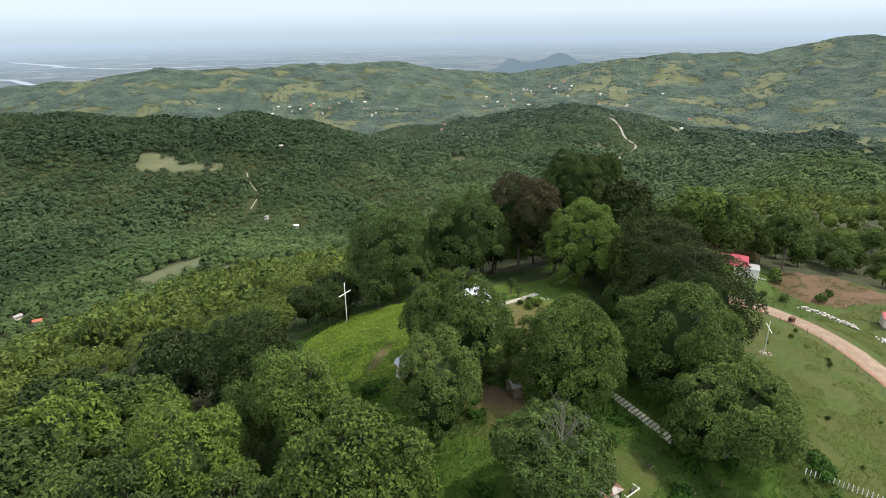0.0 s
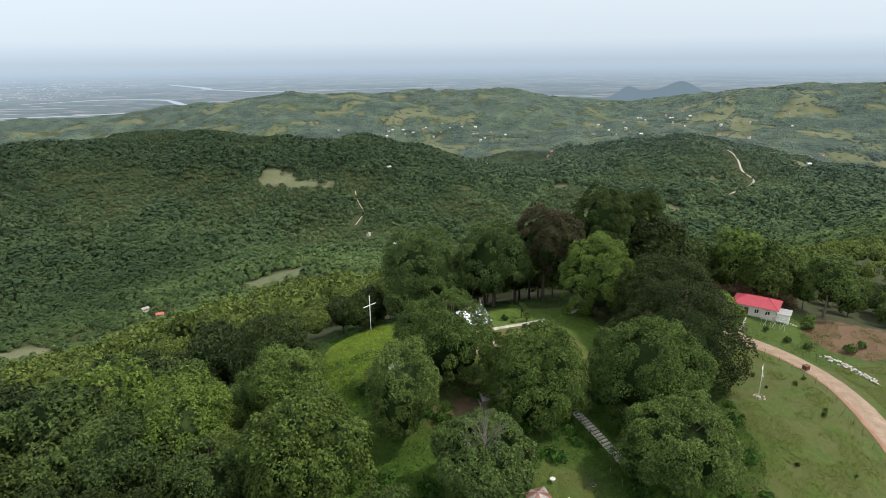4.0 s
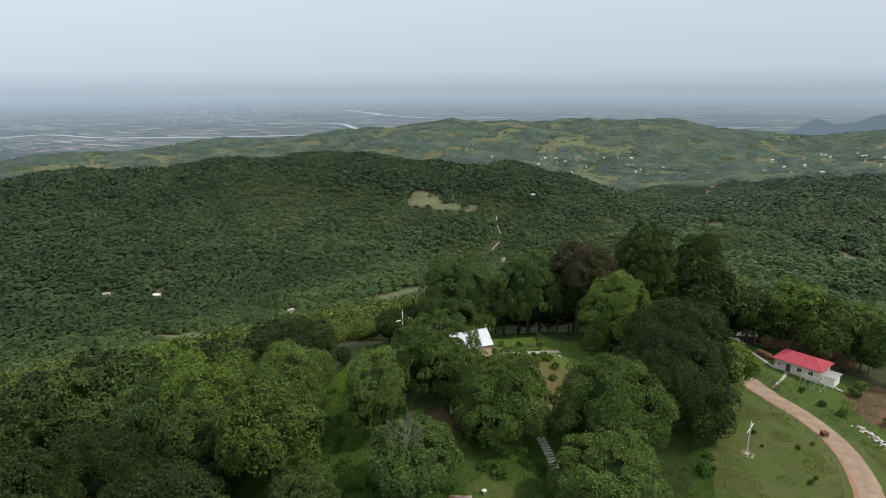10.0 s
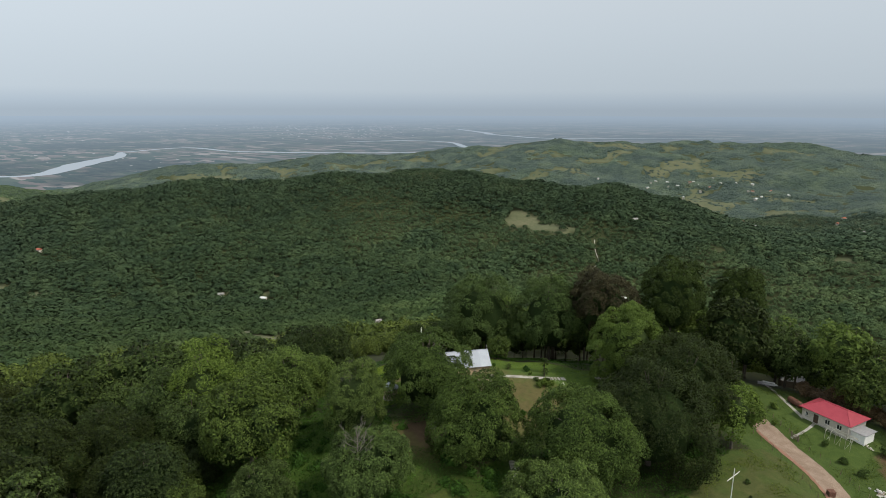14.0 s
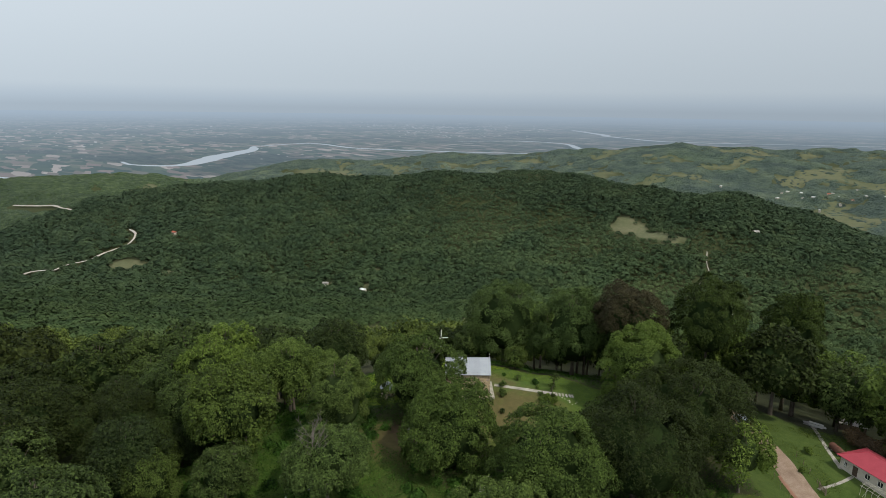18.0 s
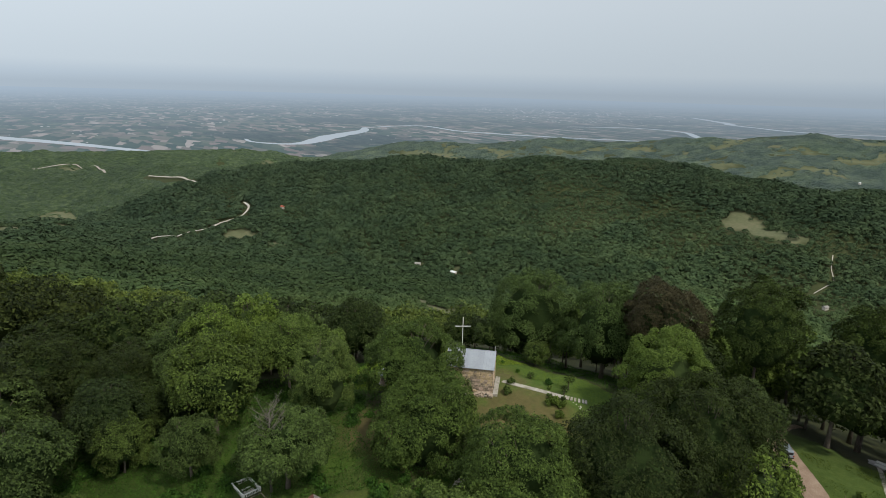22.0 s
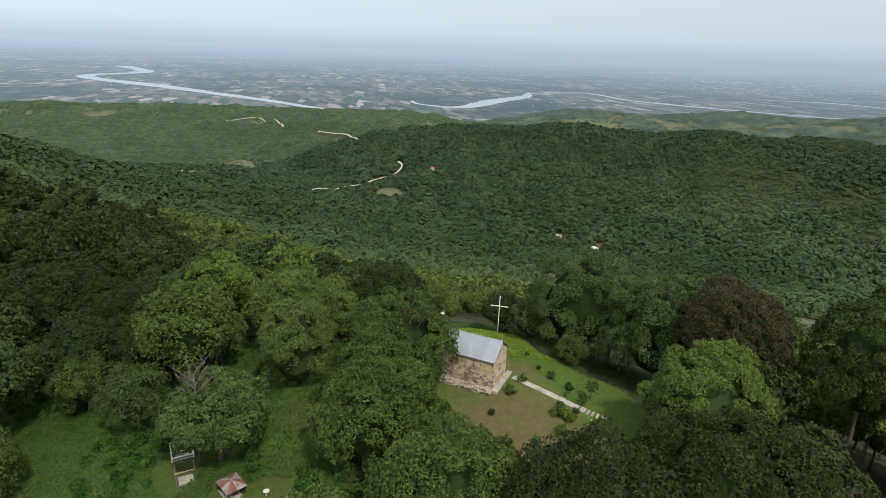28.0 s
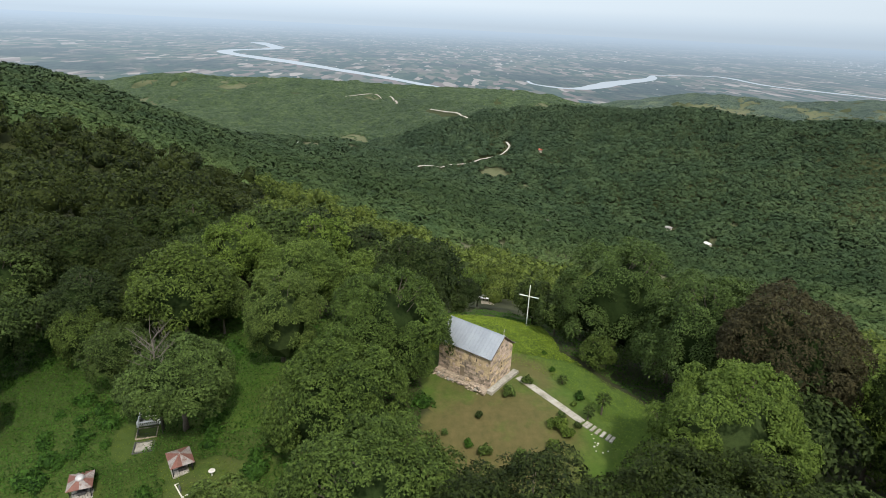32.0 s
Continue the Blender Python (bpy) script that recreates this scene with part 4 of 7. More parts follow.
def near_woods(x, y):
    """The stretch of woods where each tree is a thing of its own."""
    west = (x > -75) & (x < 24) & (y > -2) & (y < 106)
    north = (x > -34) & (x < 150) & (y > 106) & (y < 178) & ~((x > 110) & (y < 118))
    return west | north


rng_w = random.Random(5)
made = 0
placed = []
wx_, wy_ = jittered(-90, 160, 18, 182, 9.8, 8)
ok = near_woods(wx_, wy_) & ~cleared(wx_, wy_)
for x, y in sorted(zip(wx_[ok].tolist(), wy_[ok].tolist()), key=lambda q: math.hypot(q[0] - 15, q[1] - 70)):
    if not free_of(x, y) or made >= 298:
        continue
    k = kind_at(x, y, rng_w)
    s = rng_w.choice([0.85, 1.1, 1.25, 1.4, 1.55, 1.75]) * rng_w.uniform(0.93, 1.07)
    if y < 118 and x > -40 and (y > 100 or x > 2):
        s *= 0.72
    elif x < -24 and y > 92:
        s *= 0.6
    if x > 72 and y > 108:
        s *= max(0.48, 1 - (x - 72) / 90)
    plant_tree(rng_w.choice((KINDS if x > -42 and y < 90 else KINDS_BEYOND)[k]), x, y, s / 1.35, rng_w.uniform(0, 360), LABELS[k], "woods on the hill", sink=1.0)
    placed.append((x, y))
    made += 1


# woods further down the hill: trees joined into one sheet of foliage
def joined_woods(name, templates, xs, ys, sizes, material, label, sink=0.0, smooth=False):
    rng = np.random.default_rng(len(xs))
    zs = ground_z(xs, ys) - sink
    vs, fs, base = [], [], 0
    turn = rng.uniform(0, 2 * math.pi, len(xs))
    which = rng.integers(0, len(templates), len(xs))
    for k, (tv, tf) in enumerate(templates):
        sel = np.where(which == k)[0]
        if not len(sel):
            continue
        c, s = np.cos(turn[sel])[:, None], np.sin(turn[sel])[:, None]
        q = sizes[sel][:, None]
        x = (tv[None, :, 0] * c - tv[None, :, 1] * s) * q + xs[sel][:, None]
        y = (tv[None, :, 0] * s + tv[None, :, 1] * c) * q + ys[sel][:, None]
        z = tv[None, :, 2] * q * rng.uniform(0.85, 1.15, len(sel))[:, None] + zs[sel][:, None]
        vs.append(np.stack([x, y, z], -1).reshape(-1, 3))
        fs.append((tf[None] + (np.arange(len(sel)) * len(tv))[:, None, None] + base).reshape(-1, 3))
        base += len(sel) * len(tv)
    me = mesh_np(name, np.vstack(vs), np.vstack(fs), [material], smooth)
    return tagged(new(name, me), label, "woods", kind="stuff")


def sheet_tree(seed, leaves, leaf, lobes=12):
    v, f, c, r = crown_shape(seed, 4.4, 4.6, lobes, leaves, leaf, low=-0.1, lobe_size=0.3 if lobes < 50 else 0.2, ragged=0.4, core=0.6)
    return v + np.array([0, 0, 6.2]), f


mid_templates = [sheet_tree(120 + i, 240, 1.0, 48) for i in range(6)]
fine_templates = [sheet_tree(130 + i, 1300, 0.50, 90) for i in range(5)]
mx, my = jittered(-430, 330, -330, 480, 9.6, 12)
dist = np.hypot(mx - 60, my - 40)
seen = (np.degrees(np.arctan2(my - 40, mx - 60)) % 360 > 38) & (np.degrees(np.arctan2(my - 40, mx - 60)) % 360 < 228)
taken = np.zeros(len(mx), bool)
pl = np.array(placed)
for i in range(0, len(mx), 400):
    taken[i:i + 400] = (np.hypot(mx[i:i + 400, None] - pl[None, :, 0], my[i:i + 400, None] - pl[None, :, 1]).min(1) < 5.0)
ok = seen & (dist < 405) & ~taken & ~cleared(mx, my) & (meadow(mx, my) < 0.5) & ~((mx > 24) & (my < 112))
ok &= np.array([free_of(x, y) for x, y in zip(mx, my)])
ok &= (np.hypot((mx + 200) / 34, (my - 116) / 12) > 1)
reached = max(math.hypot(x - 15, y - 70) for x, y in placed)
ok &= ~(near_woods(mx, my) & (np.hypot(mx - 15, my - 70) < reached))
sizes = np.random.default_rng(3).choice([0.75, 1.0, 1.2, 1.4, 1.65], len(mx))
ok &= dist < 405
sizes = np.where((mx > 85) & (my > 100), sizes * 0.55, sizes)
sizes = np.where((mx < -24) & (mx > -110) & (my > 95) & (my < 180), sizes * 0.6, sizes)
# south of this line the woods take the darker leaf colour
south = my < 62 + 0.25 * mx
for side, leaf, label in ((south, LEAF_SHEET_DARK, "darker broadleaf woods covering the southern slopes"), (~south, LEAF_SHEET, "mixed broadleaf woods covering the slopes")):
    close = (mx > -125) & (my > -80) & (dist < 190)
    for part_of, templates in ((ok & side & close, fine_templates), (ok & side & ~close, mid_templates)):
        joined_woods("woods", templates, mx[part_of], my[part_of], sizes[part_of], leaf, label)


# the closed canopy of the far slopes: one sheet that follows every crown
def crowns(x, y, size, seed):
    """Domes of crowns about that far apart: height share 0 to 1, and a number for each crown."""
    gx, gy = np.floor(x / size), np.floor(y / size)
    high, tone = np.zeros(x.shape), np.zeros(x.shape)
    for ox in (-1, 0, 1):
        for oy in (-1, 0, 1):
            cx, cy = gx + ox, gy + oy
            px = (cx + 0.15 + 0.7 * lattice(cx, cy, seed)) * size
            py = (cy + 0.15 + 0.7 * lattice(cx, cy, seed + 5)) * size
            r = size * (0.45 + 0.5 * lattice(cx, cy, seed + 9))
            tall = 0.5 + 0.5 * lattice(cx, cy, seed + 13)
            h = tall * np.sqrt(np.clip(1 - ((x - px) ** 2 + (y - py) ** 2) / r ** 2, 0, 1))
            up = h > high
            high = np.where(up, h, high)
            tone = np.where(up, lattice(cx, cy, seed + 21), tone)
    return high, tone


def western_dark_share(x, y):
    """Share of the ridge's darker greens on the western shelf."""
    return 0.85 * np.clip((-340 - x) / 160, 0, 1) * np.clip((1000 - y) / 300, 0, 1)


def canopy(name, near, far, growth, step, material, label):
    rings = [near]
    while rings[-1] < far:
        rings.append(rings[-1] * growth)
    r = np.array(rings)
    ang = np.radians(np.arange(42, 226, step))
    rr, aa = np.meshgrid(r, ang, indexing="ij")
    rng = np.random.default_rng(int(near))
    rr = rr * (1 + (growth - 1) * rng.uniform(-0.35, 0.35, rr.shape))
    aa = aa + np.radians(step) * rng.uniform(-0.35, 0.35, aa.shape)
    x, y = 60 + rr * np.cos(aa), 40 + rr * np.sin(aa)
    g = ground_z(x, y)
    wx, wy = x + 5 * fbm(x, y, 16, 2, 51), y + 5 * fbm(x, y, 16, 2, 52)
    big, tone_b = crowns(wx, wy, 12.5, 61)
    small, tone_s = crowns(wx, wy, 6.5, 67)
    # stands of tall trees, and low scrub between them
    stand = fbm(x, y, 95, 4, 17) + 0.6 * fbm(x, y, 330, 2, 19) + 0.4 * np.clip((-80 - y) / 80, 0, 1) * (rr < 1000)
    ridge = np.maximum(ridge_share(x, y), western_dark_share(x, y))
    tall = np.clip(0.45 + 2.2 * stand + 0.8 * ridge, 0.12, 1.0)
    hb, hs = (0.6 + 14.5 * big) * tall, (0.4 + 7.5 * small) * (0.45 + 0.55 * tall)
    h = np.where(hb > hs, hb, hs)
    tone = np.where(hb > hs, 0.05 + 0.62 * tone_b, 0.28 + 0.72 * tone_s)
    h = h + (1.0 * fbm(x, y, 3.2, 2, 77) + 2.4 * fbm(x, y, 40, 2, 79)) * (0.4 + 0.6 * tall)
    m = np.clip(meadow(x, y) + (meadow(x, y) > 0.02) * 2.4 * fbm(x, y, 16, 3, 87), 0, 1)
    open_ground = np.clip(m * 1.5 - 0.9 * (hs > 5.0) * (lattice(np.floor(wx / 9), np.floor(wy / 9), 4) > 0.8), 0, 1)
    for px, py in FAR_HOMES:
        open_ground = np.maximum(open_ground, np.clip(1.6 - np.hypot(x - px, y - py) / 9 + 1.2 * fbm(x, y, 12, 2, 88), 0, 1))
    h = h * np.where(rr > 1530, 0.62, 1.0)
    way = 0 * x
    for number, (p, q) in enumerate(zip(FAR_WAYS, FAR_WAYS[1:])):
        if number in (5, 9, 15):
            continue
        dx, dy = q[0] - p[0], q[1] - p[1]
        k = np.clip(((x - p[0]) * dx + (y - p[1]) * dy) / (dx * dx + dy * dy), 0, 1)
        off = np.hypot(x - p[0] - k * dx, y - p[1] - k * dy)
        if number < 10:
            h = h * np.clip(0.12 + (off - 14) / 40, 0.12, 1)
        way = np.maximum(way, np.clip(1.8 - off / (3.6 if number < 16 else 1.6), 0, 1))
    bare = np.where(fbm(x, y, 9.0, 2, 35) > 0.13, 1.1 + 1.2 * small, -2.5)
    h = h * (1 - open_ground) + bare * open_ground
    h = h * (1 - way) - 2.5 * way
    z = g + h - 0.4
    k, n = rr.shape
    i = np.arange(k - 1)[:, None] * n + np.arange(n - 1)[None, :]
    quads = np.stack([i, i + n, i + n + 1, i + 1], -1)
    buried = (h[:-1, :-1] < -2.2) & (h[1:, 1:] < -2.2)
    quads = quads[~buried][:, ::-1]
    me = mesh_np(name, np.stack([x, y, z], -1).reshape(-1, 3), quads, [material], False)
    layer = me.color_attributes.new("crown", "FLOAT_COLOR", "POINT")
    # share of the haze-tinted colour, growing with distance, less on the ridge
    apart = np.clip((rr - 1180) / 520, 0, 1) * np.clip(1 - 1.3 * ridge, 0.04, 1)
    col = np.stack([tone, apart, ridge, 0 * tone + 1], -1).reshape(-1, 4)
    layer.data.foreach_set("color", col.astype(np.float32).ravel())
    return tagged(new(name, me), label, "woods", kind="stuff")


def far_crown(seed, count, wide, high, size):
    """One far crown: a lumpy dome of leaf sprays, open below."""
    rng = np.random.default_rng(seed)
    d = unit(rng.normal(size=(count, 3)))
    d[:, 2] = np.abs(d[:, 2]) * 1.25 - 0.22
    d = unit(d)
    swell = sum(np.sin(3.4 * d @ q + i) for i, q in enumerate(rng.normal(size=(4, 3)))) / 4
    pos = d * (1 + 0.24 * swell + 0.10 * rng.normal(size=count))[:, None] * np.array([wide, wide, high * wide])
    nrm = unit(d + np.array([0, 0, 0.35]) + 0.32 * rng.normal(size=(count, 3)))
    v, f = leaf_blades(rng, pos, nrm, unit(rng.normal(size=(count, 3))), size, 0.95)
    return v + np.array([0, 0, 0.8 * high * wide]), f


def slope_trees(near, far, step, templates):
    """Trees and scrub on the valley slopes, crown by crown: tall in stands, low in the open."""
    x, y = jittered(60 - far, 60 + 0.78 * far, 40 - 0.75 * far, 40 + far, step, 23)
    dist, way = np.hypot(x - 60, y - 40), np.degrees(np.arctan2(y - 40, x - 60)) % 360
    ok = (dist > near) & (dist < far) & (way > 42) & (way < 226)
    lone = np.random.default_rng(41).random(len(x)) < 0.05
    ok &= lone | (meadow(x, y) + 0.85 * fbm(x, y, 14, 2, 43) < 0.55)
    for px, py in FAR_HOMES:
        ok &= np.hypot(x - px, y - py) > 11
    for number, (p, q) in enumerate(zip(FAR_WAYS, FAR_WAYS[1:])):
        if number in (5, 9, 15):
            continue
        dx, dy = q[0] - p[0], q[1] - p[1]
        k = np.clip(((x - p[0]) * dx + (y - p[1]) * dy) / (dx * dx + dy * dy), 0, 1)
        ok &= np.hypot(x - p[0] - k * dx, y - p[1] - k * dy) > (13 if number < 10 else 6)
    x, y, dist = x[ok], y[ok], dist[ok]
    rng = np.random.default_rng(29)
    stand = fbm(x, y, 95, 4, 17) + 0.6 * fbm(x, y, 330, 2, 19)
    ridge = np.maximum(ridge_share(x, y), western_dark_share(x, y))
    tall = np.clip(0.72 + 1.3 * stand + 0.3 * ridge, 0.5, 1.0) * rng.choice([0.6, 0.75, 0.95, 1.2, 1.5], len(x))
    tone = np.clip(0.74 - 0.30 * tall + 0.26 * (rng.random(len(x)) - 0.4), 0, 1)
    which, turn = rng.integers(0, len(templates), len(x)), rng.uniform(0, 6.28, len(x))
    # how much painted haze each tree gets, by distance
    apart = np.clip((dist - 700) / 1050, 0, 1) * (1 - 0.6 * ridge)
    z = ground_z(x, y)
    vs, fs, cs, base = [], [], [], 0
    for k, (tv, tf) in enumerate(templates):
        g = np.where(which == k)[0]
        c, w, q = np.cos(turn[g])[:, None], np.sin(turn[g])[:, None], tall[g][:, None]
        wide = q * rng.uniform(0.9, 1.2, len(g))[:, None]
        vs.append(np.stack([(tv[None, :, 0] * c - tv[None, :, 1] * w) * wide + x[g][:, None], (tv[None, :, 0] * w + tv[None, :, 1] * c) * wide + y[g][:, None], tv[None, :, 2] * q + z[g][:, None]], -1).reshape(-1, 3))
        fs.append((tf[None] + (np.arange(len(g)) * len(tv))[:, None, None] + base).reshape(-1, 3))
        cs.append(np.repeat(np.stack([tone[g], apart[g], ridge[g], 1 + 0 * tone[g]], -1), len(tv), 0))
        base += len(g) * len(tv)
    me = mesh_np("slope_trees", np.vstack(vs), np.vstack(fs), [CROWNS_FAR], False)
    me.color_attributes.new("crown", "FLOAT_COLOR", "POINT").data.foreach_set("color", np.vstack(cs).astype(np.float32).ravel())
    return tagged(new("slope_trees", me), "broadleaf trees and scrub covering the valley slopes", "woods", kind="stuff")


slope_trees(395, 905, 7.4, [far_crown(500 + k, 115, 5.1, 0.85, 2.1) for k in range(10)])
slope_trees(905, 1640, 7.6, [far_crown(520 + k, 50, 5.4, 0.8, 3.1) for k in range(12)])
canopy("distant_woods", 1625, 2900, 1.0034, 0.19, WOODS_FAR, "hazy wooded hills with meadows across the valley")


# ---- materials of built things ----
OCHRE = surface("ochre_stone", [(0.3, (0.366, 0.281, 0.171)), (0.5, (0.561, 0.439, 0.281)), (0.7, (0.732, 0.598, 0.415))], 1.2, 9, 0.92, 0.5, grime=(0.195, 0.159, 0.122), grime_scale=0.8)
GREYSTONE = surface("weathered_stone", [(0.3, (0.189, 0.153, 0.118)), (0.5, (0.354, 0.289, 0.224)), (0.7, (0.543, 0.448, 0.354))], 1.5, 11, 0.95, 0.6, grime=(0.083, 0.077, 0.065), grime_scale=1.1)
PINKSTONE = surface("pinkish_stone", [(0.3, (0.368, 0.276, 0.218)), (0.5, (0.540, 0.425, 0.345)), (0.7, (0.690, 0.575, 0.483))], 1.5, 11, 0.95, 0.5, grime=(0.172, 0.138, 0.115), grime_scale=1.0)
MORTAR = surface("lime_mortar", [(0.3, (0.20, 0.165, 0.12)), (0.7, (0.34, 0.28, 0.21))], 2, 16, 0.95, 0.5)
ROOFING = surface("grey_sheet_roof", [(0.35, (0.27, 0.30, 0.34)), (0.65, (0.36, 0.39, 0.43))], 0.5, 6, 0.45, 0.05, metal=0.35, differ=0.04)
WHITE = surface("white_paint", [(0.3, (0.62, 0.62, 0.60)), (0.7, (0.80, 0.80, 0.78))], 2, 25, 0.6, 0.1)
RED = surface("red_roof_paint", [(0.3, (0.30, 0.035, 0.055)), (0.7, (0.40, 0.060, 0.080))], 0.8, 8, 0.5, 0.1)
DIRT = surface("dirt_road", [(0.3, (0.19, 0.125, 0.088)), (0.5, (0.29, 0.21, 0.155)), (0.7, (0.40, 0.315, 0.245))], 0.5, 8, 0.95, 0.6)
REDSOIL = surface("red_soil", [(0.3, (0.20, 0.10, 0.065)), (0.7, (0.36, 0.21, 0.15))], 0.6, 7, 0.95, 0.7)
GRAVEL = surface("pale_gravel", [(0.3, (0.26, 0.24, 0.21)), (0.7, (0.42, 0.39, 0.35))], 0.05, 1.0, 0.95, 0.3)
CONCRETE = surface("concrete", [(0.3, (0.27, 0.25, 0.22)), (0.7, (0.45, 0.43, 0.39))], 1.2, 14, 0.9, 0.3, grime=(0.20, 0.19, 0.15))
PALESTEP = surface("pale_concrete_steps", [(0.3, (0.36, 0.33, 0.28)), (0.7, (0.55, 0.52, 0.46))], 1.2, 14, 0.9, 0.3)
PALE_ROCK = surface("pale_limestone", [(0.3, (0.42, 0.40, 0.37)), (0.7, (0.70, 0.68, 0.64))], 2, 12, 0.9, 0.4)
DARKWOOD = surface("dark_wood", [(0.3, (0.045, 0.030, 0.022)), (0.7, (0.12, 0.085, 0.06))], 3, 20, 0.8, 0.4)
POSTWOOD = surface("weathered_post_wood", [(0.3, (0.13, 0.10, 0.075)), (0.7, (0.27, 0.21, 0.16))], 3, 20, 0.9, 0.4)
PALEPOLE = surface("pale_bleached_poles", [(0.3, (0.34, 0.32, 0.25)), (0.7, (0.52, 0.50, 0.42))], 3, 20, 0.9, 0.3)
RUST = surface("rusty_steel", [(0.3, (0.10, 0.045, 0.032)), (0.7, (0.23, 0.11, 0.075))], 1.5, 10, 0.8, 0.4, metal=0.2)
RUSTSHEET = surface("rust_red_sheet", [(0.3, (0.128, 0.053, 0.041)), (0.7, (0.225, 0.112, 0.090))], 2.0, 10, 0.6, 0.2, metal=0.2)
ZINC = surface("bare_zinc_sheet", [(0.3, (0.34, 0.33, 0.34)), (0.7, (0.52, 0.51, 0.51))], 2.0, 10, 0.5, 0.1, metal=0.4)
OLDZINC = surface("stained_zinc_sheet", [(0.3, (0.20, 0.17, 0.16)), (0.7, (0.36, 0.34, 0.33))], 1.6, 9, 0.6, 0.2, metal=0.2, grime=(0.14, 0.07, 0.05), grime_scale=1.4)
GREYSHEET = surface("weathered_grey_boards", [(0.3, (0.13, 0.12, 0.11)), (0.7, (0.26, 0.245, 0.23))], 2.0, 10, 0.9, 0.3)
IRON = surface("black_iron", [(0.3, (0.018, 0.018, 0.018)), (0.7, (0.05, 0.047, 0.045))], 4, 25, 0.6, 0.2, metal=0.4)
RENDER = surface("pale_wall_render", [(0.3, (0.48, 0.44, 0.38)), (0.7, (0.62, 0.58, 0.52))], 0.9, 12, 0.9, 0.2, grime=(0.36, 0.32, 0.27))
GLASS = surface("dark_window_glass", [(0.3, (0.015, 0.018, 0.02)), (0.7, (0.03, 0.035, 0.04))], 1, 5, 0.08, 0.0, spec=0.6)
CARPAINT = surface("silver_blue_car_paint", [(0.3, (0.25, 0.30, 0.36)), (0.7, (0.31, 0.36, 0.42))], 1, 5, 0.3, 0.0, metal=0.5, spec=0.5)
CARDARK = surface("dark_car_paint", [(0.3, (0.02, 0.022, 0.028)), (0.7, (0.035, 0.037, 0.045))], 1, 5, 0.3, 0.0, metal=0.3, spec=0.5)
RUBBER = surface("tyre_rubber", [(0.3, (0.015, 0.015, 0.015)), (0.7, (0.03, 0.03, 0.03))], 5, 30, 0.9, 0.2)
LAMPGLASS = surface("red_lamp_plastic", [(0.3, (0.25, 0.02, 0.02)), (0.7, (0.32, 0.03, 0.03))], 5, 30, 0.3, 0.0)
GRANITE = surface("dark_granite", [(0.3, (0.04, 0.04, 0.042)), (0.7, (0.12, 0.12, 0.125))], 6, 40, 0.4, 0.1)


# ---- chapel ----
CH = pose(2.78, 95.9, 0.0, 0, 0, 50.3)  # x along the ridge to the east gable, -y the door side
HL, HW, EAVE, RIDGE = 4.65, 3.1, 5.0, 7.35


def gable_prism(hl, hw, z0, eave, ridge):
    bm = bmesh.new()
    prof = [(-hw, z0), (hw, z0), (hw, eave), (0, ridge), (-hw, eave)]
    a = [bm.verts.new((-hl, y, z)) for y, z in prof]
    b = [bm.verts.new((hl, y, z)) for y, z in prof]
    bm.faces.new(a[::-1])
    bm.faces.new(b)
    for i in range(5):
        j = (i + 1) % 5
        bm.faces.new((a[i], a[j], b[j], b[i]))
    bmesh.ops.recalc_face_normals(bm, faces=bm.faces)
    return bm


def stone_mesh(seed, material):
    """One squared block, unit size, with knocked edges."""
    rng = random.Random(seed)
    bm = bmesh.new()
    bmesh.ops.create_cube(bm, size=1)
    bmesh.ops.bevel(bm, geom=list(bm.edges), offset=0.07, segments=1, affect="EDGES")
    for v in bm.verts:
        v.co += Vector([rng.uniform(-0.03, 0.03) for _ in range(3)])
    me = bpy.data.meshes.new("stone_block")
    bm.to_mesh(me)
    bm.free()
    me.materials.append(material)
    return me


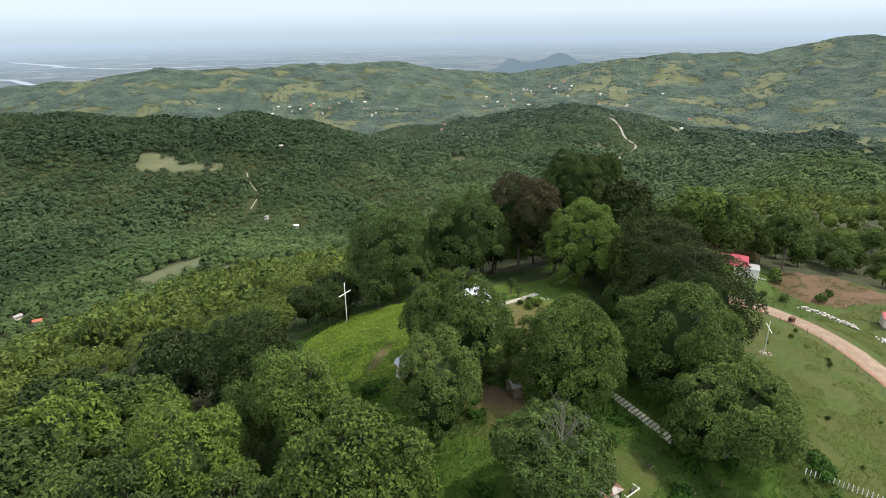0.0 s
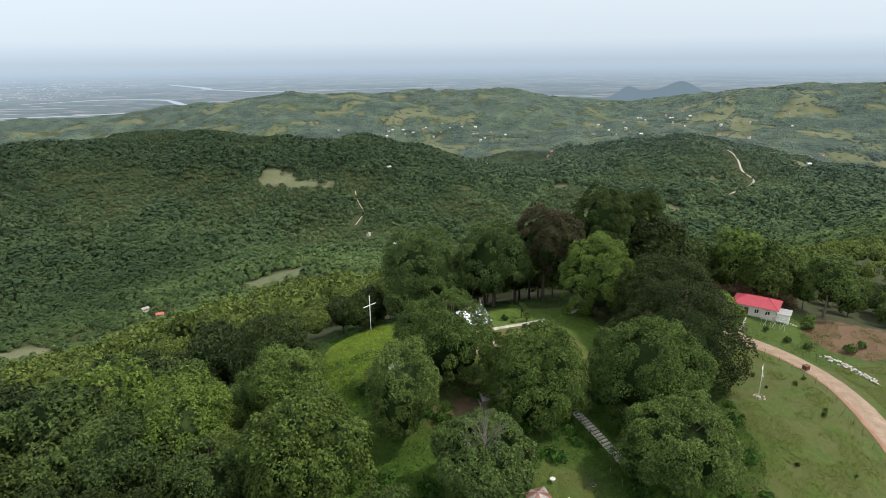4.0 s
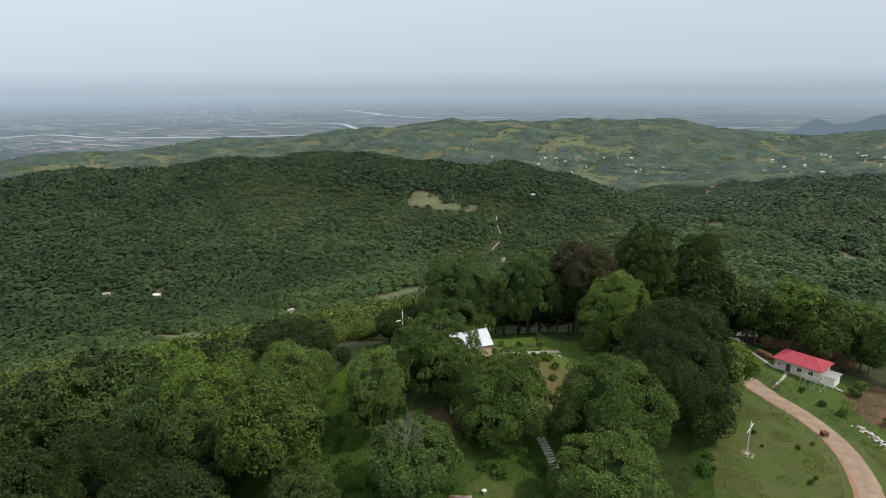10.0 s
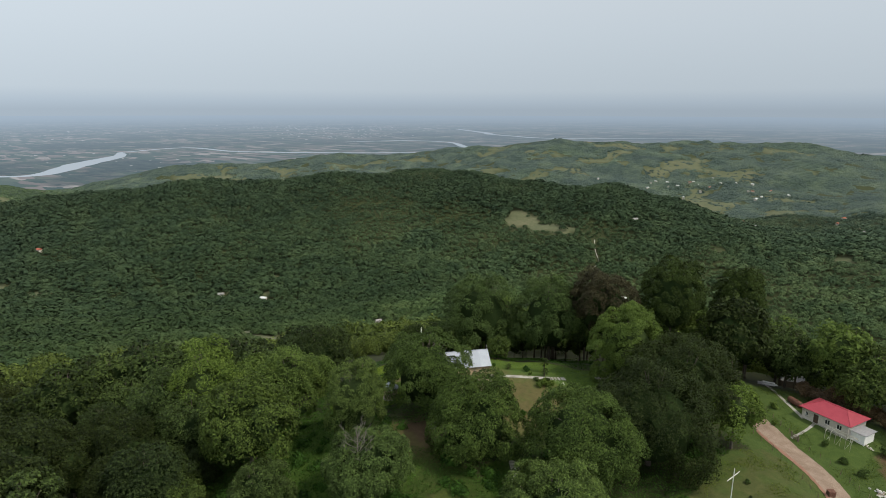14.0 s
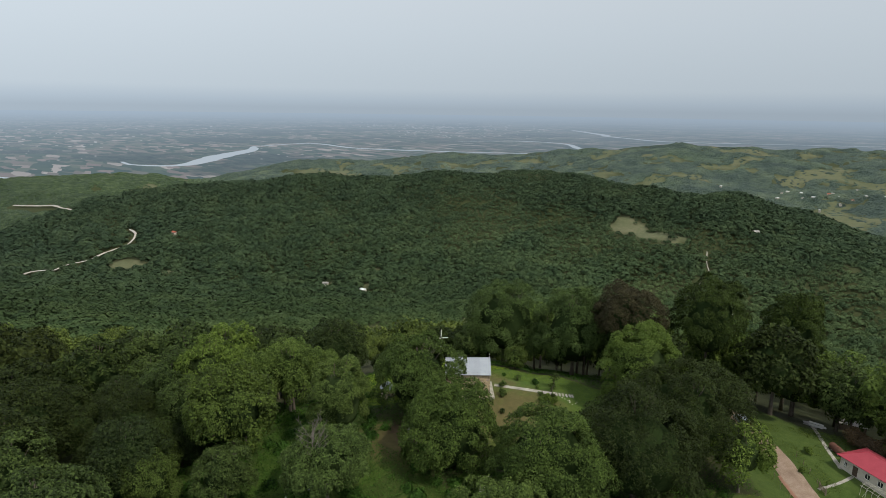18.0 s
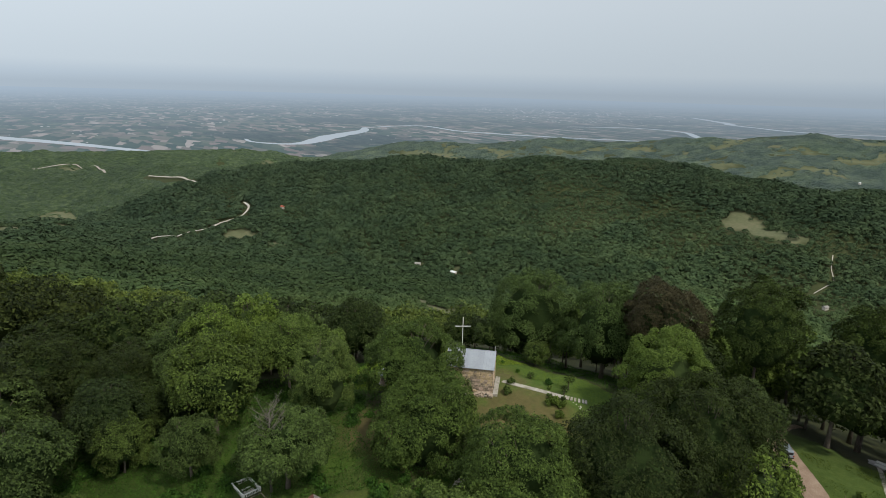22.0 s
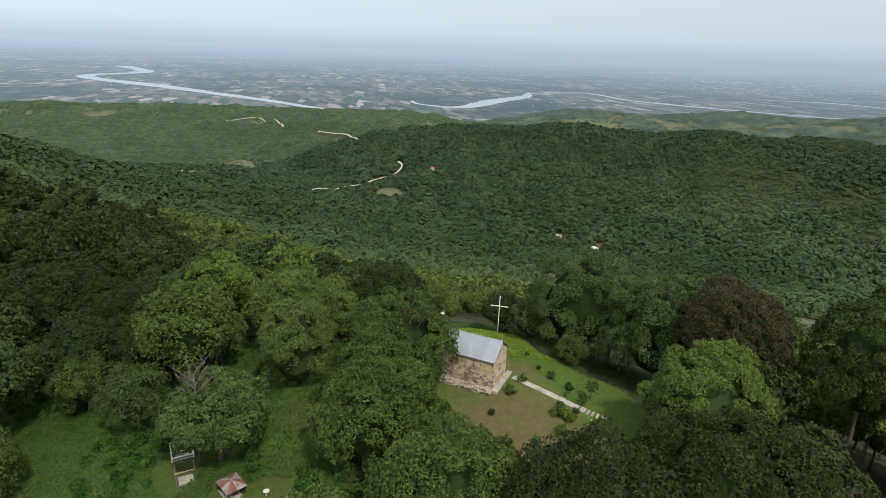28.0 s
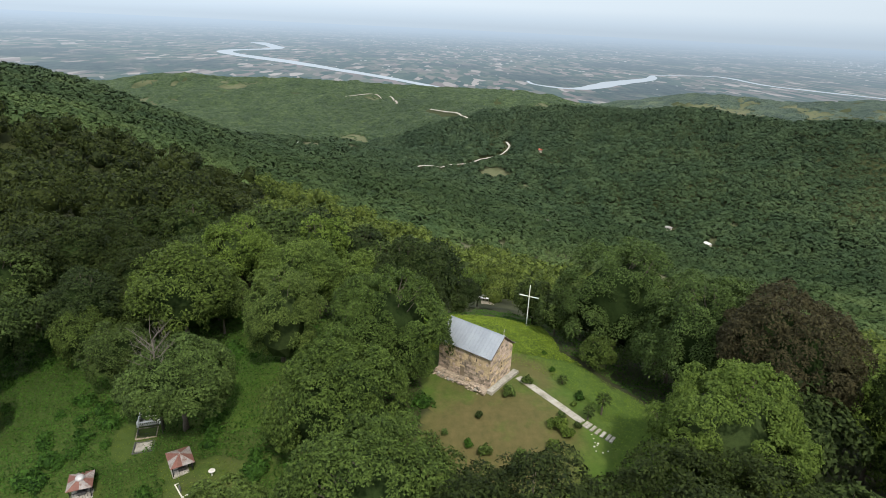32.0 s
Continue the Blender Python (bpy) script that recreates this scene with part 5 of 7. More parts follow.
def build_chapel():
    ch = thing("chapel", CH, "small old stone chapel with grey sheet-metal gable roof", "chapel")
    wall = part("wall", gable_prism(HL - 0.07, HW - 0.07, -1.2, EAVE, RIDGE - 0.1), MORTAR, ch, "mortared stone core")
    kinds = {m.name: [stone_mesh(300 + i, m) for i in range(3)] for m in (OCHRE, GREYSTONE, PINKSTONE)}
    rng = random.Random(9)

    def face(length, to_place, gable, count_door):
        z = -0.25
        while z < (RIDGE if gable else EAVE) - 0.3:
            h = rng.uniform(0.36, 0.5)
            half = length / 2
            if z + h > EAVE and gable:
                half = (length / 2) * (RIDGE - z - h) / (RIDGE - EAVE)
            elif z + h > EAVE:
                h = EAVE - z
            if half < 0.3:
                break
            u = -half
            while u < half - 0.05:
                w = min(rng.uniform(0.45, 0.95), half - u)
                if half - u - w < 0.25:
                    w = half - u
                centre = u + w / 2
                if count_door and abs(centre + 0.25) < 0.40 + w / 2 and z < 1.75:
                    if centre < -0.25:
                        w2 = -0.65 - u
                    else:
                        w2 = 0
                    if w2 > 0.15:
                        yield u + w2 / 2, z + h / 2, w2, h
                    u = max(u + w, 0.15) if u < 0.15 else u + w
                    continue
                yield centre, z + h / 2, w, h
                u += w
            z += h

    def lay(length, to_place, gable, door, pick):
        for u, z, w, h in face(length, to_place, gable, door):
            m = pick(u, z)
            ob = child("stone_block", rng.choice(kinds[m.name]), wall)
            deep = 0.22 + rng.uniform(-0.02, 0.03)
            ob.matrix_basis = to_place(u, z) @ Matrix.Diagonal((w - 0.02, deep, h - 0.02, 1))

    def south_pick(u, z):
        low = z < 2.0 + 0.9 * math.sin(u * 1.1 + 0.6)
        return rng.choice([GREYSTONE, GREYSTONE, PINKSTONE] if low else [OCHRE, OCHRE, OCHRE, PINKSTONE])

    lay(2 * HL, lambda u, z: pose(u, -HW + 0.02, z), False, True, south_pick)
    lay(2 * HW, lambda u, z: pose(HL - 0.02, u, z, 0, 0, 90), True, False, lambda u, z: rng.choice([PINKSTONE, PINKSTONE, OCHRE, GREYSTONE]))
    # the two sides away from the lawn, joined
    bm = bmesh.new()
    for u, z, w, h in face(2 * HL, None, False, False):
        box(bm, u - w / 2 + 0.01, u + w / 2 - 0.01, HW - 0.12, HW + 0.1, z - h / 2 + 0.01, z + h / 2 - 0.01)
    for u, z, w, h in face(2 * HW, None, True, False):
        box(bm, -HL - 0.1, -HL + 0.12, u - w / 2 + 0.01, u + w / 2 - 0.01, z - h / 2 + 0.01, z + h / 2 - 0.01)
    tagged(part("stone_facing", bm, GREYSTONE, wall), kind="stuff")
    # door and its frame, window slits
    # the door's black imitates the unlit interior of an opening
    door = part("door", boxed(-0.57, 0.07, -HW + 0.10, -HW + 0.2, 0.0, 1.72, bevel=0.01), IRON, ch, "low black door standing in for a dark opening")
    part("door_handle", tube([(-0.02, -HW + 0.04, 0.85), (-0.02, -HW + 0.04, 1.0)], [0.015, 0.015], 6), IRON, door)
    part("lintel", boxed(-0.75, 0.25, -HW - 0.13, -HW + 0.1, 1.74, 2.0, bevel=0.02), OCHRE, ch)
    part("threshold", boxed(-0.75, 0.25, -HW - 0.35, -HW + 0.1, -0.12, 0.02, bevel=0.02), GREYSTONE, ch)
    win = part("window", boxed(HL + 0.085, HL + 0.10, -0.16, 0.16, 2.1, 3.1), GLASS, ch, "narrow dark arched window slit")
    bm = boxed(HL + 0.06, HL + 0.17, -0.30, -0.16, 2.0, 3.15, bevel=0.015)
    box(bm, HL + 0.06, HL + 0.17, 0.16, 0.30, 2.0, 3.15, bevel=0.015)
    box(bm, HL + 0.06, HL + 0.18, -0.30, 0.30, 3.15, 3.35, bevel=0.03)
    part("window_frame", bm, OCHRE, win)
    for u in (-2.7, 2.3):
        part("vent_slit", boxed(u - 0.09, u + 0.09, -HW - 0.112, -HW - 0.10, 3.6, 4.1), IRON, ch)
    # roof: folded sheets with standing seams
    run = math.hypot(HW + 0.30, RIDGE + 0.12 - (EAVE - 0.05))
    pitch = math.degrees(math.atan2(RIDGE + 0.12 - (EAVE - 0.05), HW + 0.30))
    bm = bmesh.new()
    for turn in (0, 180):
        box(bm, -HL - 0.26, HL + 0.26, -run + 0.06, -0.02, -0.09, -0.006, m=pose(0, 0, RIDGE + 0.12, 0, 0, turn) @ pose(0, 0, 0, pitch))
    roof = part("roof", bm, DARKWOOD, ch, "dark timber roof boarding")
    n = 17
    step = 2 * (HL + 0.3) / n
    bm = boxed(0, step - 0.012, -run, 0, 0, 0.02)
    box(bm, step - 0.035, step - 0.008, -run, 0, 0.02, 0.062)
    sheet = bpy.data.meshes.new("roof_sheet")
    bm.to_mesh(sheet)
    bm.free()
    sheet.materials.append(ROOFING)
    for side in (0, 180):
        for i in range(n):
            c = child("roof_sheet", sheet, roof)
            x = -(HL + 0.3) + i * step
            if side:
                c.matrix_basis = pose(-x, 0, RIDGE + 0.12, 0, 0, 180) @ pose(0, 0, 0, pitch)
            else:
                c.matrix_basis = pose(x, 0, RIDGE + 0.12, pitch)
    part("ridge_cap", tube([(-HL - 0.32, 0, RIDGE + 0.14), (HL + 0.32, 0, RIDGE + 0.14)], [0.09, 0.09], 8), ROOFING, roof)
    for sy in (-1, 1):
        part("gutter", tube([(-HL - 0.3, sy * (HW + 0.36), EAVE - 0.06), (HL + 0.3, sy * (HW + 0.36), EAVE - 0.06)], [0.055, 0.055], 7), ROOFING, roof)
    for sx in (-1, 1):
        for sy in (-1, 1):
            x = sx * (HL + 0.27)
            bm = bmesh.new()
            box(bm, -0.03, 0.03, -run, 0, -0.16, -0.004, m=pose(x, 0, RIDGE + 0.12, 0, 0, 180 if sy > 0 else 0) @ pose(0, 0, 0, pitch))
            part("bargeboard", bm, DARKWOOD, roof)
    cr = part("roof_cross", boxed(HL + 0.05, HL + 0.10, -0.025, 0.025, RIDGE + 0.15, RIDGE + 1.25), ZINC, ch, "small metal roof cross")
    part("cross_arm", boxed(HL + 0.04, HL + 0.11, -0.26, 0.26, RIDGE + 0.86, RIDGE + 0.92), ZINC, cr)
    part("cross_foot", boxed(HL - 0.03, HL + 0.17, -0.1, 0.1, RIDGE + 0.10, RIDGE + 0.3, bevel=0.02), ZINC, cr)
    return ch


build_chapel()


def place_on(x, y, turn=0.0, sink=0.0):
    return pose(x, y, gz(x, y) - sink, 0, 0, turn)


def build_terrace():
    """The stone bench along the door side, with its rubble edge, and the slab before the gable."""
    t = thing("stone_terrace", CH, "low rubble-edged stone terrace along the chapel wall", "terrace")
    rng = random.Random(21)
    y0, y1 = -HW - 1.75, -HW - 0.16
    part("terrace_bed", boxed(-4.6, 4.9, y0 + 0.25, y1, -1.3, 0.0, bevel=0.03), GREYSTONE, t, "earth fill of the terrace")
    x = -4.6
    while x < 3.2:
        w = rng.uniform(0.8, 1.4)
        part("paving_slab", boxed(x, x + w - 0.03, -HW - 1.0, y1 - 0.02, -0.02, 0.10 + rng.uniform(0, 0.03), bevel=0.015), GREYSTONE, t)
        x += w
    for i in range(95):
        bm = bmesh.new()
        rock(bm, rng, (rng.uniform(-4.7, 5.0), y0 + rng.uniform(-0.12, 0.25), rng.uniform(-0.75, 0.08)), rng.uniform(0.13, 0.30))
        part("rubble_stone", bm, rng.choice([CONCRETE, GREYSTONE, GREYSTONE, PINKSTONE]), t)
    for i in range(14):
        bm = bmesh.new()
        rock(bm, rng, (rng.uniform(2.2, 5.0), rng.uniform(y0 + 0.2, y1 - 0.2), rng.uniform(0.0, 0.25)), rng.uniform(0.18, 0.34))
        part("rubble_stone", bm, rng.choice([GREYSTONE, PINKSTONE]), t)
    for u, s in ((1.2, 0.42), (1.55, 0.3), (1.3, 0.33)):
        bm = bmesh.new()
        rock(bm, rng, (u, y1 - 0.45, 0.15 + s * 0.5), s)
        part("carved_stone", bm, OCHRE, t)
    s = thing("gable_slab", CH, "long concrete slab at the foot of the chapel gable", "slab")
    for i in range(4):
        part("slab", boxed(HL + 0.2, HL + 1.15, -3.9 + 1.95 * i, -1.98 + 1.95 * i, -0.9, 0.06, bevel=0.015), CONCRETE, s)


build_terrace()


# ---- ways ----
def smooth_line(pts, per=8):
    p = [Vector((*q, 0)) for q in pts]
    out = []
    for i in range(len(p) - 1):
        a, b, c, d = p[max(i - 1, 0)], p[i], p[i + 1], p[min(i + 2, len(p) - 1)]
        for s in range(per):
            t = s / per
            out.append(0.5 * ((2 * b) + (c - a) * t + (2 * a - 5 * b + 4 * c - d) * t * t + (3 * b - a - 3 * c + d) * t ** 3))
    return out + [p[-1]]


def ribbon(name, pts, width, material, label, lift=0.05, per=10, across=5, rough=0.12, category="road"):
    line = smooth_line(pts, per)
    verts, faces = [], []
    k = across
    for i, p in enumerate(line):
        d = (line[min(i + 1, len(line) - 1)] - line[max(i - 1, 0)]).normalized()
        side = Vector((-d.y, d.x, 0))
        w = width * (1 + rough * (lattice(np.array(i), np.array(1), 5) - 0.5) * 2)
        for j in range(k):
            q = p + side * w * (j / (k - 1) - 0.5)
            verts.append((q.x, q.y, gz(q.x, q.y) + lift - (0.06 if j in (0, k - 1) else 0)))
    for i in range(len(line) - 1):
        for j in range(k - 1):
            faces.append((i * k + j, i * k + j + 1, i * k + k + j + 1, i * k + k + j))
    me = mesh_of(name, verts, [f[::-1] for f in faces], [material], True)
    return tagged(new(name, me), label, category, kind="structure")


ROAD = [(30, 149), (40, 142), (47, 136.3), (54, 131.3), (61, 125.3), (68.5, 118.3), (74, 110), (77, 100), (78, 90), (79.5, 72), (84, 45), (92, 20)]
ribbon("road", ROAD, 4.1, DIRT, "pale reddish dirt road along the hilltop", 0.17, rough=0.03)
ribbon("verge", [(57.6, 125.9), (67.4, 116.2), (72.4, 108.9), (75.1, 99.3), (75.9, 89), (77.2, 72)], 1.2, REDSOIL, "strip of bare red soil beside the road", 0.12, category="verge")
ribbon("footpath", [(40, 142), (38, 150), (36, 160)], 2.2, DIRT, "trodden dirt way under the trees", 0.15, category="path")
ribbon("footpath", [(64.5, 136), (60.5, 141.5), (57, 147.5), (54, 153)], 0.9, CONCRETE, "narrow pale footpath behind the house", 0.05, category="path")
ribbon("footpath", [(66.6, 135.2), (65.6, 131.5), (63.6, 127.0)], 0.8, CONCRETE, "concrete way from the house to the road", 0.03, category="path")
ribbon("country_road", [(-1174, 102), (-1205, 130), (-1236, 180), (-1243, 226), (-1240, 263), (-1242, 296), (-1285, 320), (-1324, 318)], 5, GRAVEL, "pale winding country road across the valley", 5.0, 12, 3)
ribbon("country_road", [(-1538, 243), (-1596, 226), (-1655, 194), (-1734, 148)], 5, GRAVEL, "pale stretch of country road on the ridge", 6.0, 8, 3)
ribbon("country_road", [(-1907, 45), (-1992, 30), (-2198, -31), (-2222, -95), (-2196, -154)], 6, GRAVEL, "pale stretch of country road beyond the valley", 6.0, 8, 3)
ribbon("country_road", [(240, 1640), (293, 1503), (362, 1393), (362, 1285), (372, 1241), (306, 1136)], 4.2, GRAVEL, "pale track climbing the far slope", 1.5, 12, 3)
ribbon("country_road", [(-325, 885), (-327, 935), (-352, 975), (-370, 1010)], 1.5, GRAVEL, "faint pale track in the valley", 1.0, 8, 3)

WALK = smooth_line([(4.6, 102.6), (9.0, 105.6), (13.2, 108.4), (15.4, 109.8)], 3)


def build_walkway():
    w = thing("walkway", Matrix(), "pale concrete walkway crossing the chapel lawn", "path")
    for a, b in zip(WALK, WALK[1:]):
        d = (b - a)
        mid = (a + b) / 2
        bm = boxed(-d.length / 2 + 0.008, d.length / 2 - 0.008, -0.62, 0.62, -0.22, 0.07, bevel=0.015)
        part("slab", bm, CONCRETE, w, m=pose(mid.x, mid.y, gz(mid.x, mid.y) + 0.02, 0, 0, math.degrees(math.atan2(d.y, d.x))))
    line = smooth_line([(15.8, 110.2), (17.2, 111.5), (18.6, 113.1)], 3)
    for i, p in enumerate(line):
        q = line[min(i + 1, len(line) - 1)] - line[max(i - 1, 0)]
        part("step", boxed(-0.22, 0.22, -0.7, 0.7, -0.25, 0.12, bevel=0.02), CONCRETE, w, m=pose(p.x, p.y, gz(p.x, p.y) + 0.02, 0, 0, math.degrees(math.atan2(q.y, q.x))))
    rng = random.Random(4)
    for i in range(9):
        bm = bmesh.new()
        rock(bm, rng, (0, 0, 0), rng.uniform(0.08, 0.18))
        x, y = 17.5 + rng.uniform(0, 3.6), 111.0 + rng.uniform(-0.8, 1.0)
        part("edge_stone", bm, PALE_ROCK, w, m=pose(x, y, gz(x, y) + 0.04))


build_walkway()
ribbon("footpath", [(23.5, 119.5), (26.0, 123.5), (29, 128), (33, 136), (38, 143)], 1.3, CONCRETE, "pale path running on under the trees", 0.06, category="path")


def build_stairs():
    a, b = Vector((25.6, 79.6)), Vector((33.6, 69.8))
    n = 20
    s = thing("stairway", Matrix(), "long flight of grey concrete garden stairs", "stairs")
    turn = math.degrees(math.atan2(b.y - a.y, b.x - a.x))
    for i in range(n):
        p = a.lerp(b, i / (n - 1))
        part("step", boxed(-0.24, 0.24, -0.8, 0.8, -0.3, 0.10, bevel=0.02), PALESTEP, s, m=pose(p.x, p.y, gz(p.x, p.y) + 0.03, 0, 0, turn))
    for side in (-1, 1):
        prev = None
        for i in range(0, n, 4):
            p = a.lerp(b, i / (n - 1))
            off = Vector((-(b - a).y, (b - a).x)).normalized() * 1.05 * side
            q = p + off
            z = gz(q.x, q.y)
            part("rail_post", tube([(q.x, q.y, z - 0.2), (q.x, q.y, z + 0.95)], [0.035, 0.03], 6), IRON, s)
            if prev:
                part("handrail", tube([prev, (q.x, q.y, z + 0.93)], [0.025, 0.025], 6), IRON, s)
            prev = (q.x, q.y, z + 0.93)


build_stairs()


# ---- crosses ----
def build_cross(name, x, y, tall, arm_z, arm, turn, thick, label, ring):
    c = thing(name, place_on(x, y, turn), label, "cross")
    part("post", boxed(-thick / 2, thick / 2, -thick / 2, thick / 2, -0.4, tall, bevel=0.012), WHITE, c)
    part("arm", boxed(-arm / 2, arm / 2, -thick / 2 - 0.006, thick / 2 + 0.006, arm_z - thick / 2, arm_z + thick / 2, bevel=0.012), WHITE, c)
    part("footing", boxed(-0.4, 0.4, -0.4, 0.4, -0.4, 0.14, bevel=0.03), CONCRETE, c)
    rng = random.Random(int(x * 7))
    for i in range(ring):
        a = 6.283 * i / ring + rng.uniform(-0.2, 0.2)
        r = rng.uniform(0.7, 1.25)
        bm = bmesh.new()
        rock(bm, rng, (0, 0, 0), rng.uniform(0.14, 0.3))
        px, py = r * math.cos(a), r * math.sin(a)
        wx, wy = (c.matrix_basis @ Vector((px, py, 0))).xy
        part("ring_stone", bm, GREYSTONE, c, m=pose(px, py, gz(wx, wy) - gz(x, y) + 0.05))
    return c


build_cross("tall_cross", -21.9, 109.2, 3.35 - gz(-21.9, 109.2), 0.97 - gz(-21.9, 109.2), 3.9, 63, 0.17, "tall white-painted steel cross on the meadow edge", 9)
build_cross("field_cross", 59.2, 95.1, 1.6 - gz(59.2, 95.1), 0.15 - gz(59.2, 95.1), 4.2, 76.7, 0.11, "thin white cross in the field on a ring of stones", 14)


# ---- house with the red roof ----
HOUSE = pose(63.7, 136.5, gz(68, 136) - 0.05, 0, 0, -23.2)  # x along the front, y to the back


def build_house():
    L, D, H, R = 9.9, 7.0, 2.75, 1.55
    h = thing("house", HOUSE, "single-storey pale house with crimson hipped metal roof", "house")
    wall = bmesh.new()
    t = 0.25
    openings = [(0.9, 1.5, 1.0, 1.95), (2.7, 3.7, 0.0, 2.15), (5.0, 6.0, 0.95, 2.0), (7.4, 8.4, 0.95, 2.0)]
    x = 0.2
    for a, b, z0, z1 in openings:
        box(wall, x, a, 0.2, 0.2 + t, -0.8, H)
        if z0 > 0:
            box(wall, a, b, 0.2, 0.2 + t, -0.8, z0)
        box(wall, a, b, 0.2, 0.2 + t, z1, H)
        x = b
    box(wall, x, L - 0.2, 0.2, 0.2 + t, -0.8, H)
    part("front_wall", wall, RENDER, h)
    part("side_wall", boxed(0.2, 0.2 + t, 0.2 + t, D - 0.2, -0.8, H), RENDER, h)
    part("side_wall", boxed(L - 0.2 - t, L - 0.2, 0.2 + t, D - 0.2, -0.8, H), RENDER, h)
    part("back_wall", boxed(0.2 + t, L - 0.2 - t, D - 0.2 - t, D - 0.2, -0.8, H), RENDER, h)
    part("plinth", boxed(0.14, L - 0.14, 0.14, 0.19, -0.8, 0.25), CONCRETE, h)
    for i, (a, b, z0, z1) in enumerate(openings):
        if i == 1:
            d = part("door", boxed(a + 0.05, b - 0.05, 0.30, 0.36, 0.02, z1 - 0.05, bevel=0.01), DARKWOOD, h, "brown wooden double door")
            part("door_handle", boxed((a + b) / 2 + 0.05, (a + b) / 2 + 0.08, 0.25, 0.30, 0.95, 1.1), IRON, d)
            part("door_frame", box(boxed(a, a + 0.05, 0.22, 0.4, 0, z1), b - 0.05, b, 0.22, 0.4, 0, z1), DARKWOOD, d)
        else:
            w = part("window", boxed(a + 0.06, b - 0.06, 0.34, 0.36, z0 + 0.06, z1 - 0.06), GLASS, h)
            f = boxed(a, a + 0.06, 0.28, 0.4, z0, z1)
            box(f, b - 0.06, b, 0.28, 0.4, z0, z1)
            box(f, a + 0.06, b - 0.06, 0.28, 0.4, z1 - 0.06, z1)
            box(f, a + 0.06, b - 0.06, 0.28, 0.4, z0, z0 + 0.06)
            box(f, (a + b) / 2 - 0.03, (a + b) / 2 + 0.03, 0.29, 0.39, z0 + 0.06, z1 - 0.06)
            part("window_frame", f, WHITE, w)
            part("window_sill", boxed(a - 0.06, b + 0.06, 0.10, 0.30, z0 - 0.05, z0 - 0.005, bevel=0.01), CONCRETE, w)
    # hipped roof of four sheets
    o, zt = 0.35, H + R
    c = [(-o, -o, H), (L + o, -o, H), (L + o, D + o, H), (-o, D + o, H)]
    r0, r1 = (2.6, D / 2, zt), (L - 2.6, D / 2, zt)
    roof = part("roof", boxed(-0.1, L + 0.1, -0.1, D + 0.1, H - 0.08, H - 0.005), DARKWOOD, h, "dark boarded soffit")
    for poly in ([c[0], c[1], r1, r0], [c[1], c[2], r1], [c[2], c[3], r0, r1], [c[3], c[0], r0]):
        bm = bmesh.new()
        lo = [bm.verts.new(p) for p in poly]
        hi = [bm.verts.new((p[0], p[1], p[2] + 0.06)) for p in poly]
        bm.faces.new(lo[::-1])
        bm.faces.new(hi)
        for i in range(len(poly)):
            j = (i + 1) % len(poly)
            bm.faces.new((lo[i], lo[j], hi[j], hi[i]))
        part("roof_sheet", bm, RED, roof)
    for a, b in ((c[0], r0), (c[3], r0), (c[1], r1), (c[2], r1), (r0, r1)):
        part("ridge_cap", tube([(a[0], a[1], a[2] + 0.07), (b[0], b[1], b[2] + 0.07)], [0.07, 0.07], 6), RED, roof)
    # lean-to at the east end
    ax = part("lean_to", boxed(L - 0.1, L + 2.6, 1.0, 4.6, -0.8, 1.7), WHITE, h, "white lean-to shed with a flat pale roof")
    part("shed_roof", boxed(L - 0.15, L + 2.9, 0.7, 4.9, 1.75, 1.83, m=None), ZINC, ax, "pale flat sheet roof")
    part("shed_post", boxed(L + 2.6, L + 2.7, 0.75, 0.85, -0.8, 1.75), WHITE, ax)
    part("downpipe", tube([(L - 0.1, 0.1, H - 0.1), (L + 0.5, 0.2, 1.6), (L + 0.5, 0.2, -0.3)], [0.05, 0.05, 0.05], 6), WHITE, h)


build_house()


def build_pergola():
    p = thing("pergola", HOUSE @ pose(7.2, -3.4, 0), "white bent-pipe vine frame in the front garden", "frame")
    for i in range(6):
        x = i * 1.0
        g = -0.15 - 0.05 * i
        part("hoop", tube([(x, 0, g - 0.4), (x, 0.1, 1.5), (x, 1.0, 1.95), (x, 2.0, 1.75), (x, 2.5, 1.2)], [0.045] * 5, 6), PALEPOLE, p)
    for y, z in ((0.1, 1.5), (0.55, 1.8), (1.0, 1.97), (1.5, 1.9), (2.0, 1.77), (2.5, 1.2)):
        part("rail", tube([(-0.3, y, z), (5.3, y, z - 0.05)], [0.035, 0.035], 6), PALEPOLE, p)
    for x in (0.5, 2.4, 4.2):
        part("brace", tube([(x, 0.0, -0.4), (x + 0.7, 0.1, 1.5)], [0.03, 0.03], 6), WHITE, p)


build_pergola()


